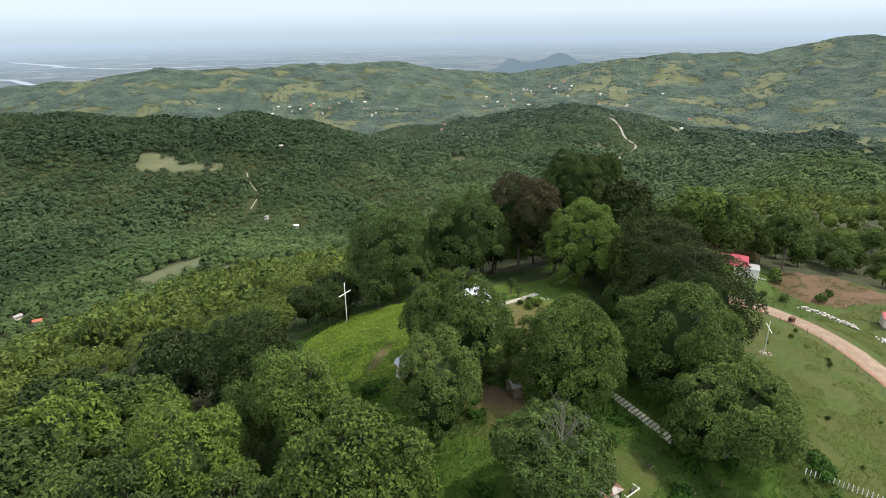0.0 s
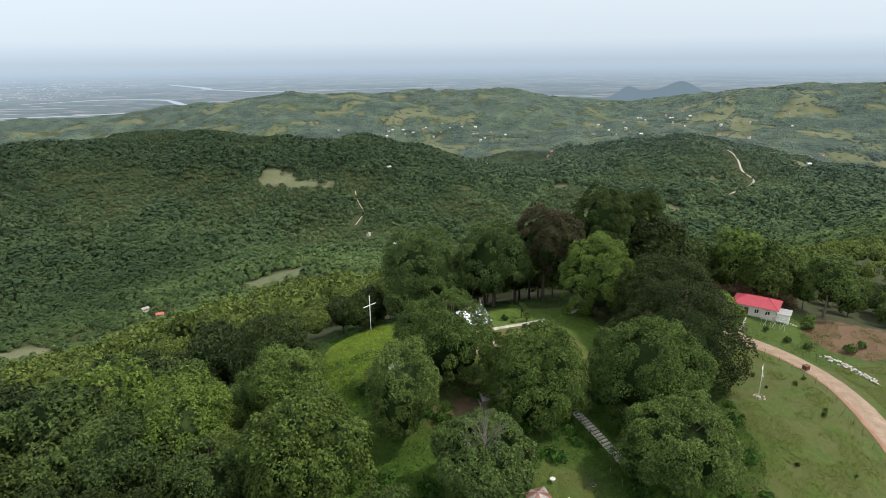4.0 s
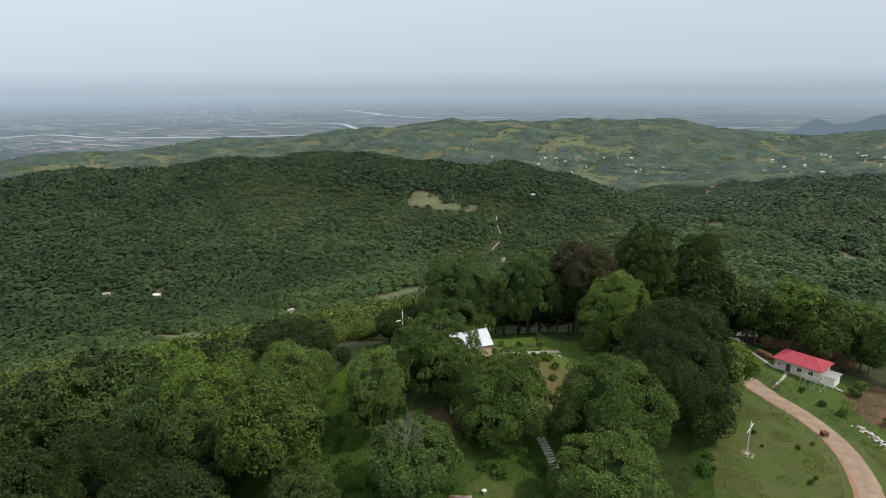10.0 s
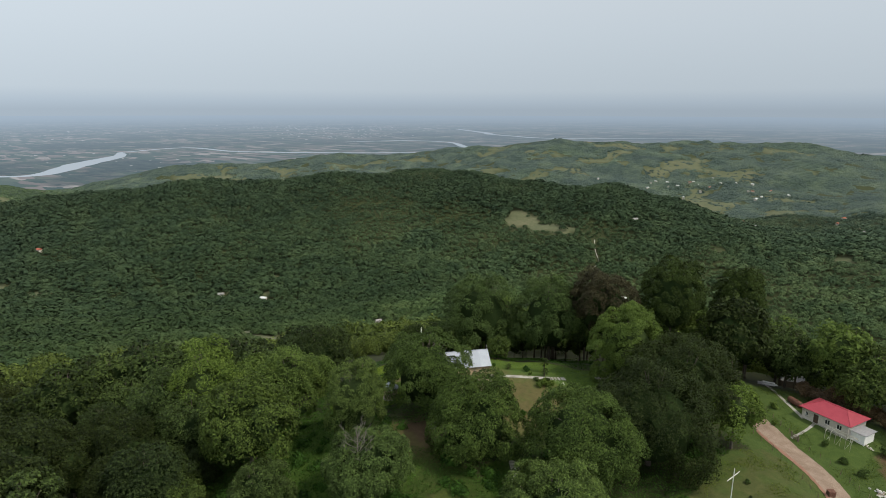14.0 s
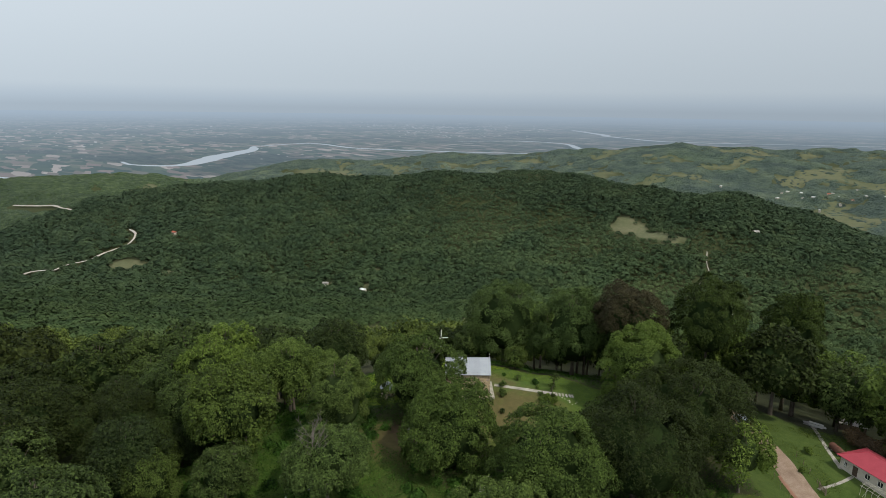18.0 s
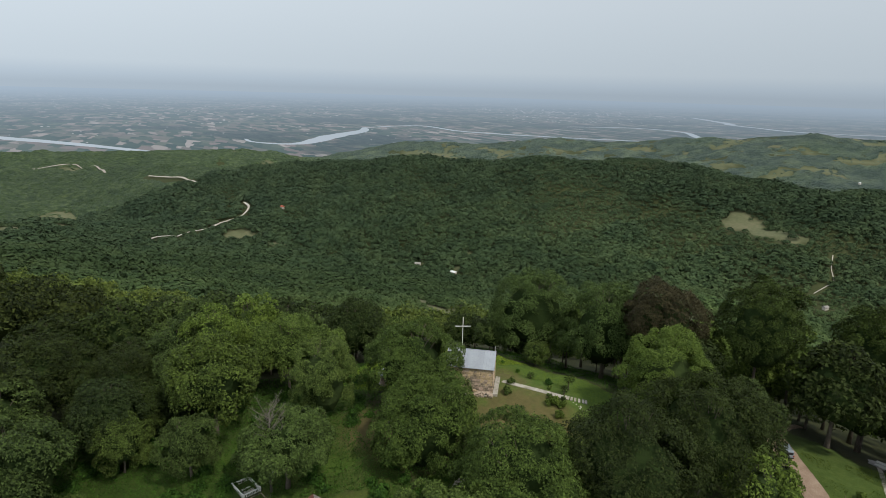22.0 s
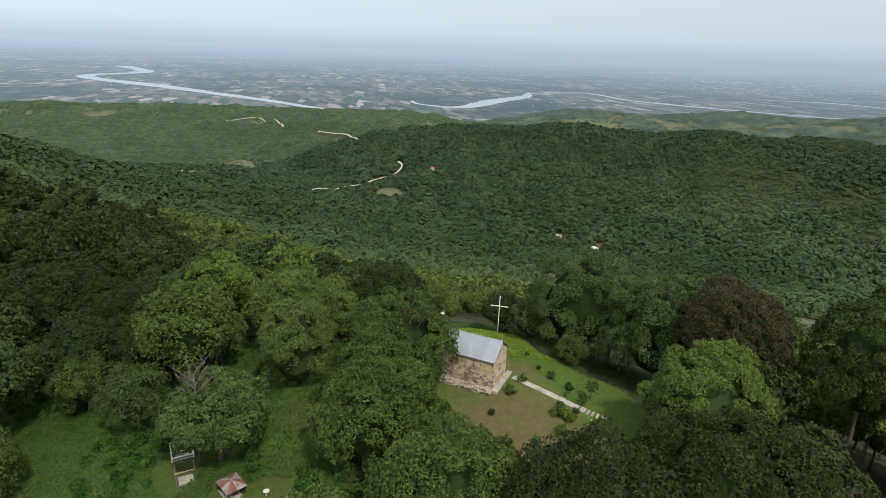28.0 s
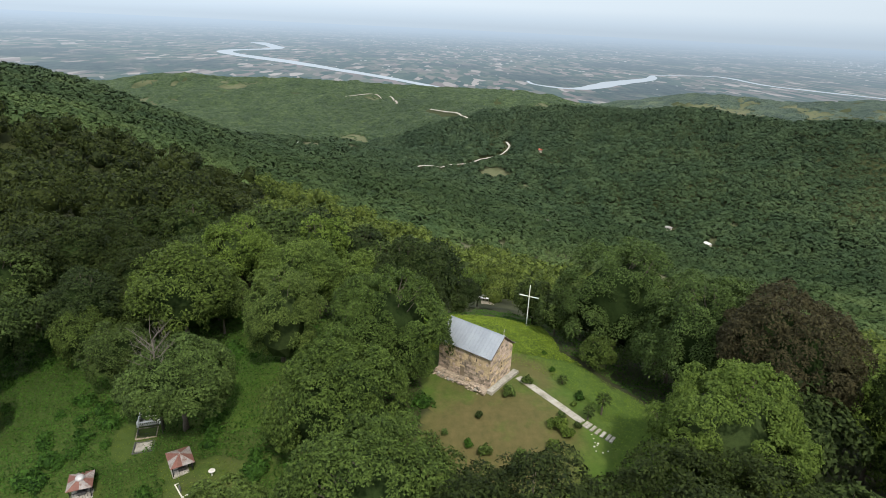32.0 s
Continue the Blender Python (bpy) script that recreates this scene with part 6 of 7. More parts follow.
def build_tank():
    a, b = Vector((60.6, 143.0)), Vector((63.4, 140.6))
    turn = math.degrees(math.atan2(b.y - a.y, b.x - a.x))
    m = (a + b) / 2
    t = thing("steel_tank", place_on(m.x, m.y, turn), "rusty brown cylindrical tank lying in the grass", "tank")
    pts = [(-1.95, 0, 0.72), (-1.85, 0, 0.72), (-1.6, 0, 0.72), (1.6, 0, 0.72), (1.85, 0, 0.72), (1.95, 0, 0.72)]
    part("shell", tube(pts, [0.25, 0.55, 0.7, 0.7, 0.55, 0.25], 18), RUST, t, smooth=True)
    for x in (-1.5, 0.0, 1.5):
        part("weld_band", tube([(x - 0.04, 0, 0.72), (x + 0.04, 0, 0.72)], [0.715, 0.715], 18), RUST, t)
    part("hatch", tube([(0.4, 0, 1.40), (0.4, 0, 1.52)], [0.25, 0.25], 10), RUST, t)
    for x in (-1.0, 1.0):
        part("saddle", boxed(x - 0.12, x + 0.12, -0.6, 0.6, -0.3, 0.22, bevel=0.02), CONCRETE, t)


build_tank()


# ---- vehicles ----
def build_car(x, y, turn, paint, label, length=4.5, tall=1.75, van=True):
    c = thing("van" if van else "car", place_on(x, y, turn) @ pose(0, 0, 0.1), label, "car")
    w, L = 0.85, length / 2
    side = [(-L, 0.45), (-L, 0.95), (-L + 0.12, tall - 0.12), (-L + 0.35, tall), (L - 1.75, tall), (L - 1.0, 1.02), (L - 0.15, 0.88), (L, 0.5), (L, 0.35), (-L, 0.35)]
    if not van:
        side = [(-L, 0.45), (-L, 0.85), (-L + 0.6, 0.95), (-L + 1.15, tall), (L - 1.9, tall), (L - 1.15, 0.95), (L - 0.15, 0.82), (L, 0.5), (L, 0.33), (-L, 0.33)]
    bm = bmesh.new()
    rows = []
    for s in (-1, 1):
        rows.append([bm.verts.new((px, s * (w if pz < 1.05 else w - 0.16 * (pz - 1.0) / 0.75), pz)) for px, pz in side])
    bm.faces.new(rows[0])
    bm.faces.new(rows[1][::-1])
    for i in range(len(side)):
        j = (i + 1) % len(side)
        bm.faces.new((rows[0][j], rows[0][i], rows[1][i], rows[1][j]))
    bmesh.ops.recalc_face_normals(bm, faces=bm.faces)
    bmesh.ops.bevel(bm, geom=list(bm.edges), offset=0.05, segments=2, affect="EDGES")
    body = part("body", bm, paint, c, smooth=False)
    for s in (-1, 1):
        for a, b in ((-L + 0.35, -L + 1.25), (-L + 1.35, L - 2.25)) if van else ((-L + 1.2, 0.0), (0.1, L - 2.0)):
            part("side_window", boxed(a, b, s * (w - 0.09) - 0.02, s * (w - 0.09) + 0.02, 1.02, tall - 0.2, bevel=0.01), GLASS, body)
        part("mirror", boxed(L - 1.45, L - 1.3, s * (w + 0.02), s * (w + 0.17), 0.98, 1.13, bevel=0.02) if s > 0 else boxed(L - 1.45, L - 1.3, -w - 0.17, -w - 0.02, 0.98, 1.13, bevel=0.02), IRON, body)
        part("tail_lamp", boxed(-L - 0.012, -L + 0.05, min(s * 0.6, s * 0.8), max(s * 0.6, s * 0.8), 0.7, 1.0), LAMPGLASS, body)
        part("headlight", boxed(L - 0.08, L + 0.012, min(s * 0.5, s * 0.8), max(s * 0.5, s * 0.8), 0.55, 0.75), ZINC, body)
        for wx in (-L + 0.85, L - 0.85):
            y0 = s * (w - 0.17)
            tyre = part("wheel", tube([(wx, y0, 0.31), (wx, y0 + s * 0.19, 0.31)], [0.32, 0.32], 16), RUBBER, c)
            part("rim", tube([(wx, y0 + s * 0.17, 0.31), (wx, y0 + s * 0.20, 0.31)], [0.2, 0.2], 12), ZINC, tyre)
    tilt = math.degrees(math.atan2(0.74, 0.72))
    part("windscreen", boxed(-0.45, 0.45, -0.62, 0.62, -0.012, 0.012, m=pose(L - 1.36, 0, (tall + 1.02) / 2, 0, 44, 0)), GLASS, body)
    part("rear_window", boxed(-L + 0.015, -L + 0.04, -0.6, 0.6, 1.05, tall - 0.22, m=None) if van else boxed(-0.3, 0.3, -0.58, 0.58, -0.012, 0.012, m=pose(-L + 0.85, 0, 1.2, 0, -48, 0)), GLASS, body)
    part("bumper", boxed(-L - 0.06, -L + 0.03, -0.8, 0.8, 0.38, 0.58, bevel=0.02), IRON, body)
    part("roof_rack", box(boxed(-L + 0.5, L - 2.0, -0.6, -0.56, tall + 0.01, tall + 0.05), -L + 0.5, L - 2.0, 0.56, 0.6, tall + 0.01, tall + 0.05), IRON, body)


build_car(45.0, 137.6, 138, CARPAINT, "silver-blue minivan parked on the dirt road", 4.4, 1.75, True)
build_car(49.2, 131.8, 140, CARDARK, "dark small car parked beside the road", 4.0, 1.45, False)


# ---- graves ----
def build_grave_rail(x, y, turn, lx, ly, label):
    g = thing("grave_enclosure", place_on(x, y, turn), label, "grave")
    part("kerb", box(box(box(boxed(0, lx, 0, 0.16, -0.5, 0.16), 0, lx, ly - 0.16, ly, -0.5, 0.16), 0, 0.16, 0.16, ly - 0.16, -0.5, 0.16), lx - 0.16, lx, 0.16, ly - 0.16, -0.5, 0.16), CONCRETE, g)
    bal = bpy.data.meshes.new("baluster")
    bm = tube([(0, 0, 0.16), (0, 0, 0.26), (0, 0, 0.36), (0, 0, 0.48), (0, 0, 0.62)], [0.05, 0.07, 0.075, 0.04, 0.05], 8)
    bm.to_mesh(bal)
    bm.free()
    bal.materials.append(WHITE)
    for n, fx in ((int(lx / 0.26), lambda k: (k, 0.08)), (int(lx / 0.26), lambda k: (k, ly - 0.08))):
        for i in range(n + 1):
            px, py = fx(0.1 + (lx - 0.2) * i / n)
            child("baluster", bal, g, m=pose(px, py, 0))
    n = int(ly / 0.26)
    for i in range(1, n):
        for px in (0.08, lx - 0.08):
            child("baluster", bal, g, m=pose(px, ly * i / n, 0))
    for a in (boxed(-0.03, lx + 0.03, -0.02, 0.18, 0.62, 0.74, bevel=0.015), boxed(-0.03, lx + 0.03, ly - 0.18, ly + 0.02, 0.62, 0.74, bevel=0.015), boxed(-0.02, 0.18, 0.18, ly - 0.18, 0.62, 0.74, bevel=0.015), boxed(lx - 0.18, lx + 0.02, 0.18, ly - 0.18, 0.62, 0.74, bevel=0.015)):
        part("handrail", a, WHITE, g)
    for px in (0.08, lx - 0.08):
        for py in (0.08, ly - 0.08):
            part("corner_post", boxed(px - 0.13, px + 0.13, py - 0.13, py + 0.13, -0.3, 0.86, bevel=0.02), WHITE, g)
    part("grave_slab", boxed(0.5, lx - 0.6, 0.7, 1.5, -0.1, 0.2, bevel=0.03), CONCRETE, g)
    part("headstone", boxed(0.35, 0.48, 0.75, 1.45, -0.2, 0.75, bevel=0.03), GRANITE, g, "dark upright headstone")
    part("cross_bar", boxed(0.6, lx - 0.8, 1.95, 2.07, 0.05, 0.3, bevel=0.02), WHITE, g)


build_grave_rail(12.4, 47.9, 104, 3.0, 3.9, "white balustrade enclosure round an overgrown grave")


def build_grave_plot(x, y, turn, lx, ly, rail, kerb, label, slab=None):
    g = thing("grave_plot", place_on(x, y, turn), label, "grave")
    for a in ((0, lx, 0, 0.14), (0, lx, ly - 0.14, ly), (0, 0.14, 0.14, ly - 0.14), (lx - 0.14, lx, 0.14, ly - 0.14)):
        part("kerb", boxed(*a, -0.5, 0.20, bevel=0.015), kerb, g)
    if rail:
        for k in range(5):
            for py in (0.07, ly - 0.07):
                part("rail_post", tube([(lx * k / 4, py, 0.1), (lx * k / 4, py, 0.85)], [0.022, 0.022], 6), IRON, g)
        for py in (0.07, ly - 0.07):
            for z in (0.45, 0.84):
                part("rail", tube([(0, py, z), (lx, py, z)], [0.018, 0.018], 6), IRON, g)
        for px in (0.02, lx - 0.02):
            part("rail", tube([(px, 0.07, 0.84), (px, ly - 0.07, 0.84)], [0.018, 0.018], 6), IRON, g)
    if slab:
        part("grave_slab", boxed(0.3, lx - 0.3, 0.35, ly - 0.35, -0.1, 0.26, bevel=0.03), slab, g)
    part("headstone", boxed(0.2, 0.33, ly / 2 - 0.35, ly / 2 + 0.35, -0.2, 0.8, bevel=0.04), GRANITE, g)


build_grave_plot(15.1, 48.7, 104, 2.7, 2.4, True, GREYSTONE, "old iron-railed grave plot overgrown with weeds")
build_grave_plot(17.8, 49.4, 104, 2.6, 2.3, False, GRANITE, "grave plot with a flat weathered stone slab", CONCRETE)
build_grave_plot(25.6, 58.6, 128, 3.2, 2.7, False, PALE_ROCK, "grave plot with a white stone kerb", None)
build_grave_plot(29.0, 63.5, 128, 2.4, 2.0, True, GREYSTONE, "iron-railed grave plot near the stairs", GRANITE)
build_grave_plot(34.0, 60.5, 120, 2.6, 2.2, True, GREYSTONE, "iron-railed grave plot under the trees", GRANITE)


def build_table():
    t = thing("garden_table", place_on(7.6, 52.9, 104), "white wooden table with benches beside the graves", "table")
    part("tabletop", boxed(-0.7, 0.7, -0.32, 0.32, 0.70, 0.75, bevel=0.01), WHITE, t)
    for x in (-0.6, 0.6):
        for y in (-0.26, 0.26):
            part("leg", boxed(x - 0.035, x + 0.035, y - 0.035, y + 0.035, -0.25, 0.70), WHITE, t)
    b = thing("bench", place_on(8.3, 53.5, 104), "white wooden bench beside the graves", "bench")
    part("seat", boxed(-0.7, 0.7, -0.15, 0.15, 0.42, 0.46, bevel=0.01), WHITE, b)
    for x in (-0.55, 0.55):
        part("leg", boxed(x - 0.04, x + 0.04, -0.12, 0.12, -0.3, 0.42), WHITE, b)
    d = thing("round_table", place_on(22.5, 61.3), "round pale stone table on a short leg", "table")
    part("tabletop", tube([(0, 0, 0.68), (0, 0, 0.74)], [0.42, 0.42], 18), PALE_ROCK, d)
    part("leg", tube([(0, 0, -0.3), (0, 0, 0.68)], [0.12, 0.09], 8), PALE_ROCK, d)


build_table()


def build_kiosk(x, y, turn, w, d, eave, rise, label, dome=False):
    """A grave canopy: iron corner posts, low iron sides, hipped roof of rusty and bare sheets."""
    k = thing("grave_canopy", place_on(x, y, turn), label, "canopy")
    for sx in (-1, 1):
        for sy in (-1, 1):
            part("post", boxed(sx * w / 2 - 0.05, sx * w / 2 + 0.05, sy * d / 2 - 0.05, sy * d / 2 + 0.05, -0.5, eave), IRON, k)
    part("floor_slab", boxed(-w / 2 - 0.1, w / 2 + 0.1, -d / 2 - 0.1, d / 2 + 0.1, -0.6, 0.12, bevel=0.02), CONCRETE, k)
    for sy in (-1, 1):
        for i in range(9):
            px = -w / 2 + w * (i + 0.5) / 9
            part("railing_bar", boxed(px - 0.012, px + 0.012, sy * d / 2 - 0.012, sy * d / 2 + 0.012, 0.12, 0.95), IRON, k)
        part("rail", boxed(-w / 2, w / 2, sy * d / 2 - 0.02, sy * d / 2 + 0.02, 0.95, 1.0), IRON, k)
    for sx in (-1, 1):
        for i in range(8):
            py = -d / 2 + d * (i + 0.5) / 8
            part("railing_bar", boxed(sx * w / 2 - 0.012, sx * w / 2 + 0.012, py - 0.012, py + 0.012, 0.12, 0.95), IRON, k)
        part("rail", boxed(sx * w / 2 - 0.02, sx * w / 2 + 0.02, -d / 2, d / 2, 0.95, 1.0), IRON, k)
    part("tomb", boxed(-w / 2 + 0.5, w / 2 - 0.5, -0.45, 0.45, 0.12, 0.65, bevel=0.03), GRANITE, k)
    # roof: eight sheets, rust and zinc in turn
    hw, hd = w / 2 + 0.3, d / 2 + 0.3
    rim = [(-hw, -hd), (0, -hd), (hw, -hd), (hw, 0), (hw, hd), (0, hd), (-hw, hd), (-hw, 0)]
    roof = part("roof", boxed(-hw + 0.05, hw - 0.05, -hd + 0.05, hd - 0.05, eave, eave + 0.04), IRON, k, "dark roof frame")
    for i in range(8):
        (x0, y0), (x1, y1) = rim[i], rim[(i + 1) % 8]
        for s in range(2):
            a = (x0 + (x1 - x0) * s / 2, y0 + (y1 - y0) * s / 2)
            b = (x0 + (x1 - x0) * (s + 1) / 2, y0 + (y1 - y0) * (s + 1) / 2)
            bm = bmesh.new()
            lo = [bm.verts.new((*a, eave + 0.045)), bm.verts.new((*b, eave + 0.045)), bm.verts.new((0, 0, eave + rise))]
            hi = [bm.verts.new((v.co.x, v.co.y, v.co.z + 0.025)) for v in lo]
            bm.faces.new(lo[::-1])
            bm.faces.new(hi)
            for q in range(3):
                bm.faces.new((lo[q], lo[(q + 1) % 3], hi[(q + 1) % 3], hi[q]))
            part("roof_sheet", bm, RUSTSHEET if (i * 2 + s) % 4 < 2 else OLDZINC, roof)
    if dome:
        bm = bmesh.new()
        bmesh.ops.create_uvsphere(bm, u_segments=14, v_segments=8, radius=0.55, matrix=pose(0, 0, eave + rise - 0.1) @ Matrix.Diagonal((1, 1, 0.7, 1)))
        part("cupola", bm, ZINC, roof, "small grey sheet-metal cupola", smooth=True)
    else:
        part("finial", tube([(0, 0, eave + rise - 0.02), (0, 0, eave + rise + 0.35)], [0.05, 0.02], 7), ZINC, roof)


build_kiosk(20.6, 56.8, 30, 2.9, 2.3, 1.45, 0.7, "iron grave canopy with rust-striped hipped roof")
build_kiosk(23.6, 46.0, 20, 2.6, 2.2, 1.6, 0.6, "iron grave canopy with striped roof and small cupola", True)


def build_chapel_kiosk():
    """The little prayer kiosk west of the chapel, with a faceted grey roof and a cross."""
    k = thing("prayer_kiosk", place_on(-6.9, 81.3, 20), "small stone prayer kiosk with pointed grey metal roof", "kiosk")
    r, h = 1.35, 2.3
    for i in range(8):
        a = math.radians(45 * i + 22.5)
        part("pillar", boxed(-0.14, 0.14, -0.14, 0.14, -0.7, h, bevel=0.02), PINKSTONE, k, m=pose(r * math.cos(a), r * math.sin(a), 0, 0, 0, 45 * i + 22.5))
        b = math.radians(45 * (i + 1) + 22.5)
        if i != 6:
            mid = ((math.cos(a) + math.cos(b)) * r / 2, (math.sin(a) + math.sin(b)) * r / 2)
            part("parapet", boxed(-0.08, 0.08, -0.42, 0.42, -0.7, 0.9, bevel=0.02), PINKSTONE, k, m=pose(*mid, 0, 0, 0, 45 * i + 45))
    roof = part("roof", tube([(0, 0, h), (0, 0, h + 0.12)], [1.75, 1.75], 8), DARKWOOD, k, "timber roof ring")
    for i in range(8):
        a, b = math.radians(45 * i), math.radians(45 * (i + 1))
        bm = bmesh.new()
        lo = [bm.verts.new((1.85 * math.cos(q), 1.85 * math.sin(q), h + 0.13)) for q in (a, b)] + [bm.verts.new((0, 0, h + 1.6))]
        hi = [bm.verts.new((v.co.x * 1.01, v.co.y * 1.01, v.co.z + 0.03)) for v in lo]
        bm.faces.new(lo[::-1])
        bm.faces.new(hi)
        for q in range(3):
            bm.faces.new((lo[q], lo[(q + 1) % 3], hi[(q + 1) % 3], hi[q]))
        part("roof_sheet", bm, ROOFING, roof)
    c = part("roof_cross", boxed(-0.025, 0.025, -0.025, 0.025, h + 1.6, h + 2.4), ZINC, roof)
    part("floor_slab", tube([(0, 0, -0.8), (0, 0, 0.1)], [1.7, 1.7], 8), CONCRETE, k)


build_chapel_kiosk()


def build_hut():
    h = thing("hut", place_on(11.3, 75.6, 25), "small shed with weathered grey gable roof under the trees", "hut")
    for s in (-1, 1):
        part("side_wall", boxed(-1.6, 1.6, s * 1.2 - 0.05, s * 1.2 + 0.05, -0.6, 1.9), POSTWOOD, h)
    part("end_wall", boxed(1.5, 1.6, -1.15, 1.15, -0.6, 1.9), POSTWOOD, h)
    for s in (-1, 1):
        bm = boxed(-1.9, 1.9, -1.62, 0, 0, 0.05)
        part("roof_sheet", bm, GREYSHEET, h, m=pose(0, 0, 2.75, 0, 0, 180 if s > 0 else 0) @ pose(0, 0, 0, 31))
    part("bench", boxed(-1.2, 1.2, -0.25, 0.25, -0.4, 0.42, bevel=0.02), POSTWOOD, h)
    part("beam", boxed(-1.9, 1.9, -0.06, 0.06, 2.55, 2.68), POSTWOOD, h)


build_hut()


# ---- fences ----
def build_fence(pts, gap, tall, label, wires=3, thick=0.05, material=None):
    line = smooth_line(pts, 20)
    f = thing("wire_fence", Matrix(), label, "fence")
    rng = random.Random(int(pts[0][0] * 3))
    walked, last, prev = gap, line[0], None
    for p in line:
        walked += (p - last).length
        last = p
        if walked < gap:
            continue
        walked = 0
        z = gz(p.x, p.y)
        tip = (p.x + rng.uniform(-0.1, 0.1), p.y + rng.uniform(-0.1, 0.1), z + tall * rng.uniform(0.88, 1.08))
        part("fence_post", tube([(p.x, p.y, z - 0.3), tip], [thick, thick * 0.85], 6), material or POSTWOOD, f)
        if prev:
            for k in range(wires):
                s = 0.3 + 0.3 * k
                part("wire", tube([Vector(prev[0]).lerp(Vector(prev[1]), s), Vector((p.x, p.y, z)).lerp(Vector(tip), s)], [0.008, 0.008], 4), IRON, f)
        prev = ((p.x, p.y, z), tip)


build_fence([(57, 124.2), (65.5, 114.5), (70.5, 107), (73, 98), (73.6, 88), (75, 72)], 3.0, 1.35, "wire fence on wooden posts along the dirt road")
build_fence([(57.5, 133.5), (64, 127.3), (71, 121.4), (78, 113.0)], 2.4, 1.2, "wire fence round the house garden", 2)
build_fence([(78, 113), (86, 116.5), (98, 121)], 3.0, 1.2, "wire fence at the ploughed plot", 2)
build_fence([(31, 67.5), (36, 64.5), (42, 60)], 2.0, 1.1, "wire fence at the graveyard", 2)


def build_pickets():
    f = thing("picket_fence", Matrix(), "low fence of white leaning pickets in the field", "fence")
    a, b = Vector((51.0, 65.2)), Vector((62.5, 60.8))
    n = 22
    turn = math.degrees(math.atan2(b.y - a.y, b.x - a.x))
    for i in range(n):
        p = a.lerp(b, i / (n - 1))
        part("picket", boxed(-0.06, 0.06, -0.015, 0.015, -0.3, 1.05, bevel=0.006), WHITE, f, m=pose(p.x, p.y, gz(p.x, p.y), -8 + (i * 37) % 9, 3, turn))
    p = a.lerp(b, 0.5)
    for z in (0.3, 0.75):
        part("rail", tube([(a.x, a.y, gz(a.x, a.y) + z), (p.x, p.y, gz(p.x, p.y) + z), (b.x, b.y, gz(b.x, b.y) + z)], [0.025] * 3, 5), POSTWOOD, f)


build_pickets()


def build_gate():
    g = thing("garden_gate", place_on(64.2, 126.9, -40), "rough wooden gate at the house entrance", "gate")
    for x in (-0.9, 0.9):
        part("gate_post", boxed(x - 0.07, x + 0.07, -0.07, 0.07, -0.3, 1.4), POSTWOOD, g)
    for i in range(7):
        x = -0.75 + i * 0.25
        part("slat", boxed(x - 0.05, x + 0.05, -0.02, 0.02, 0.1, 1.15), POSTWOOD, g)
    for z in (0.3, 0.95):
        part("rail", boxed(-0.85, 0.85, 0.02, 0.06, z - 0.04, z + 0.04), POSTWOOD, g)
    h = thing("crate", place_on(72.3, 110.2, 35), "brown slatted wooden crate beside the road", "crate")
    for i in range(5):
        part("slat", boxed(-0.55, 0.55, -0.5, -0.46, 0.02 + i * 0.22, 0.19 + i * 0.22), RUST, h)
        part("slat", boxed(-0.55, 0.55, 0.46, 0.5, 0.02 + i * 0.22, 0.19 + i * 0.22), RUST, h)
    for x in (-0.5, 0.5):
        part("side_panel", boxed(x - 0.05, x + 0.05, -0.45, 0.45, -0.2, 1.1), DARKWOOD, h)
    part("lid", boxed(-0.6, 0.6, -0.52, 0.52, 1.12, 1.17), RUST, h)


build_gate()


def build_pile(pts, width, count, label, big=0.32):
    line = smooth_line(pts, 10)
    p = thing("stone_heap", Matrix(), label, "stones")
    rng = random.Random(count)
    for i in range(count):
        q = line[rng.randrange(len(line))]
        o = rng.gauss(0, 0.36) * width
        a = rng.uniform(0, 6.28)
        x, y = q.x + o * math.cos(a), q.y + o * math.sin(a)
        bm = bmesh.new()
        s = rng.uniform(0.12, big)
        rock(bm, rng, (0, 0, 0), s, 0.6)
        part("stone", bm, rng.choice([PALE_ROCK, PALE_ROCK, ZINC, GREYSTONE]), p, m=pose(x, y, gz(x, y) + s * 0.4 + max(0, 0.45 - abs(o) / width) * rng.uniform(0, 0.9)))


build_pile([(78.6, 117.6), (81.0, 115.0), (83.0, 111.0), (84.2, 107.2)], 1.6, 170, "long heap of pale building stones beside the road")
build_pile([(86.5, 103.5), (87.5, 100.5)], 1.5, 60, "smaller heap of pale stones in the grass")
build_pile([(75.2, 133.5), (77.0, 132.0)], 0.9, 18, "few pale stones beside the lean-to", 0.22)
build_pile([(31.5, 145.5), (35.0, 147.5)], 1.6, 40, "scattered pale stones under the trees", 0.3)


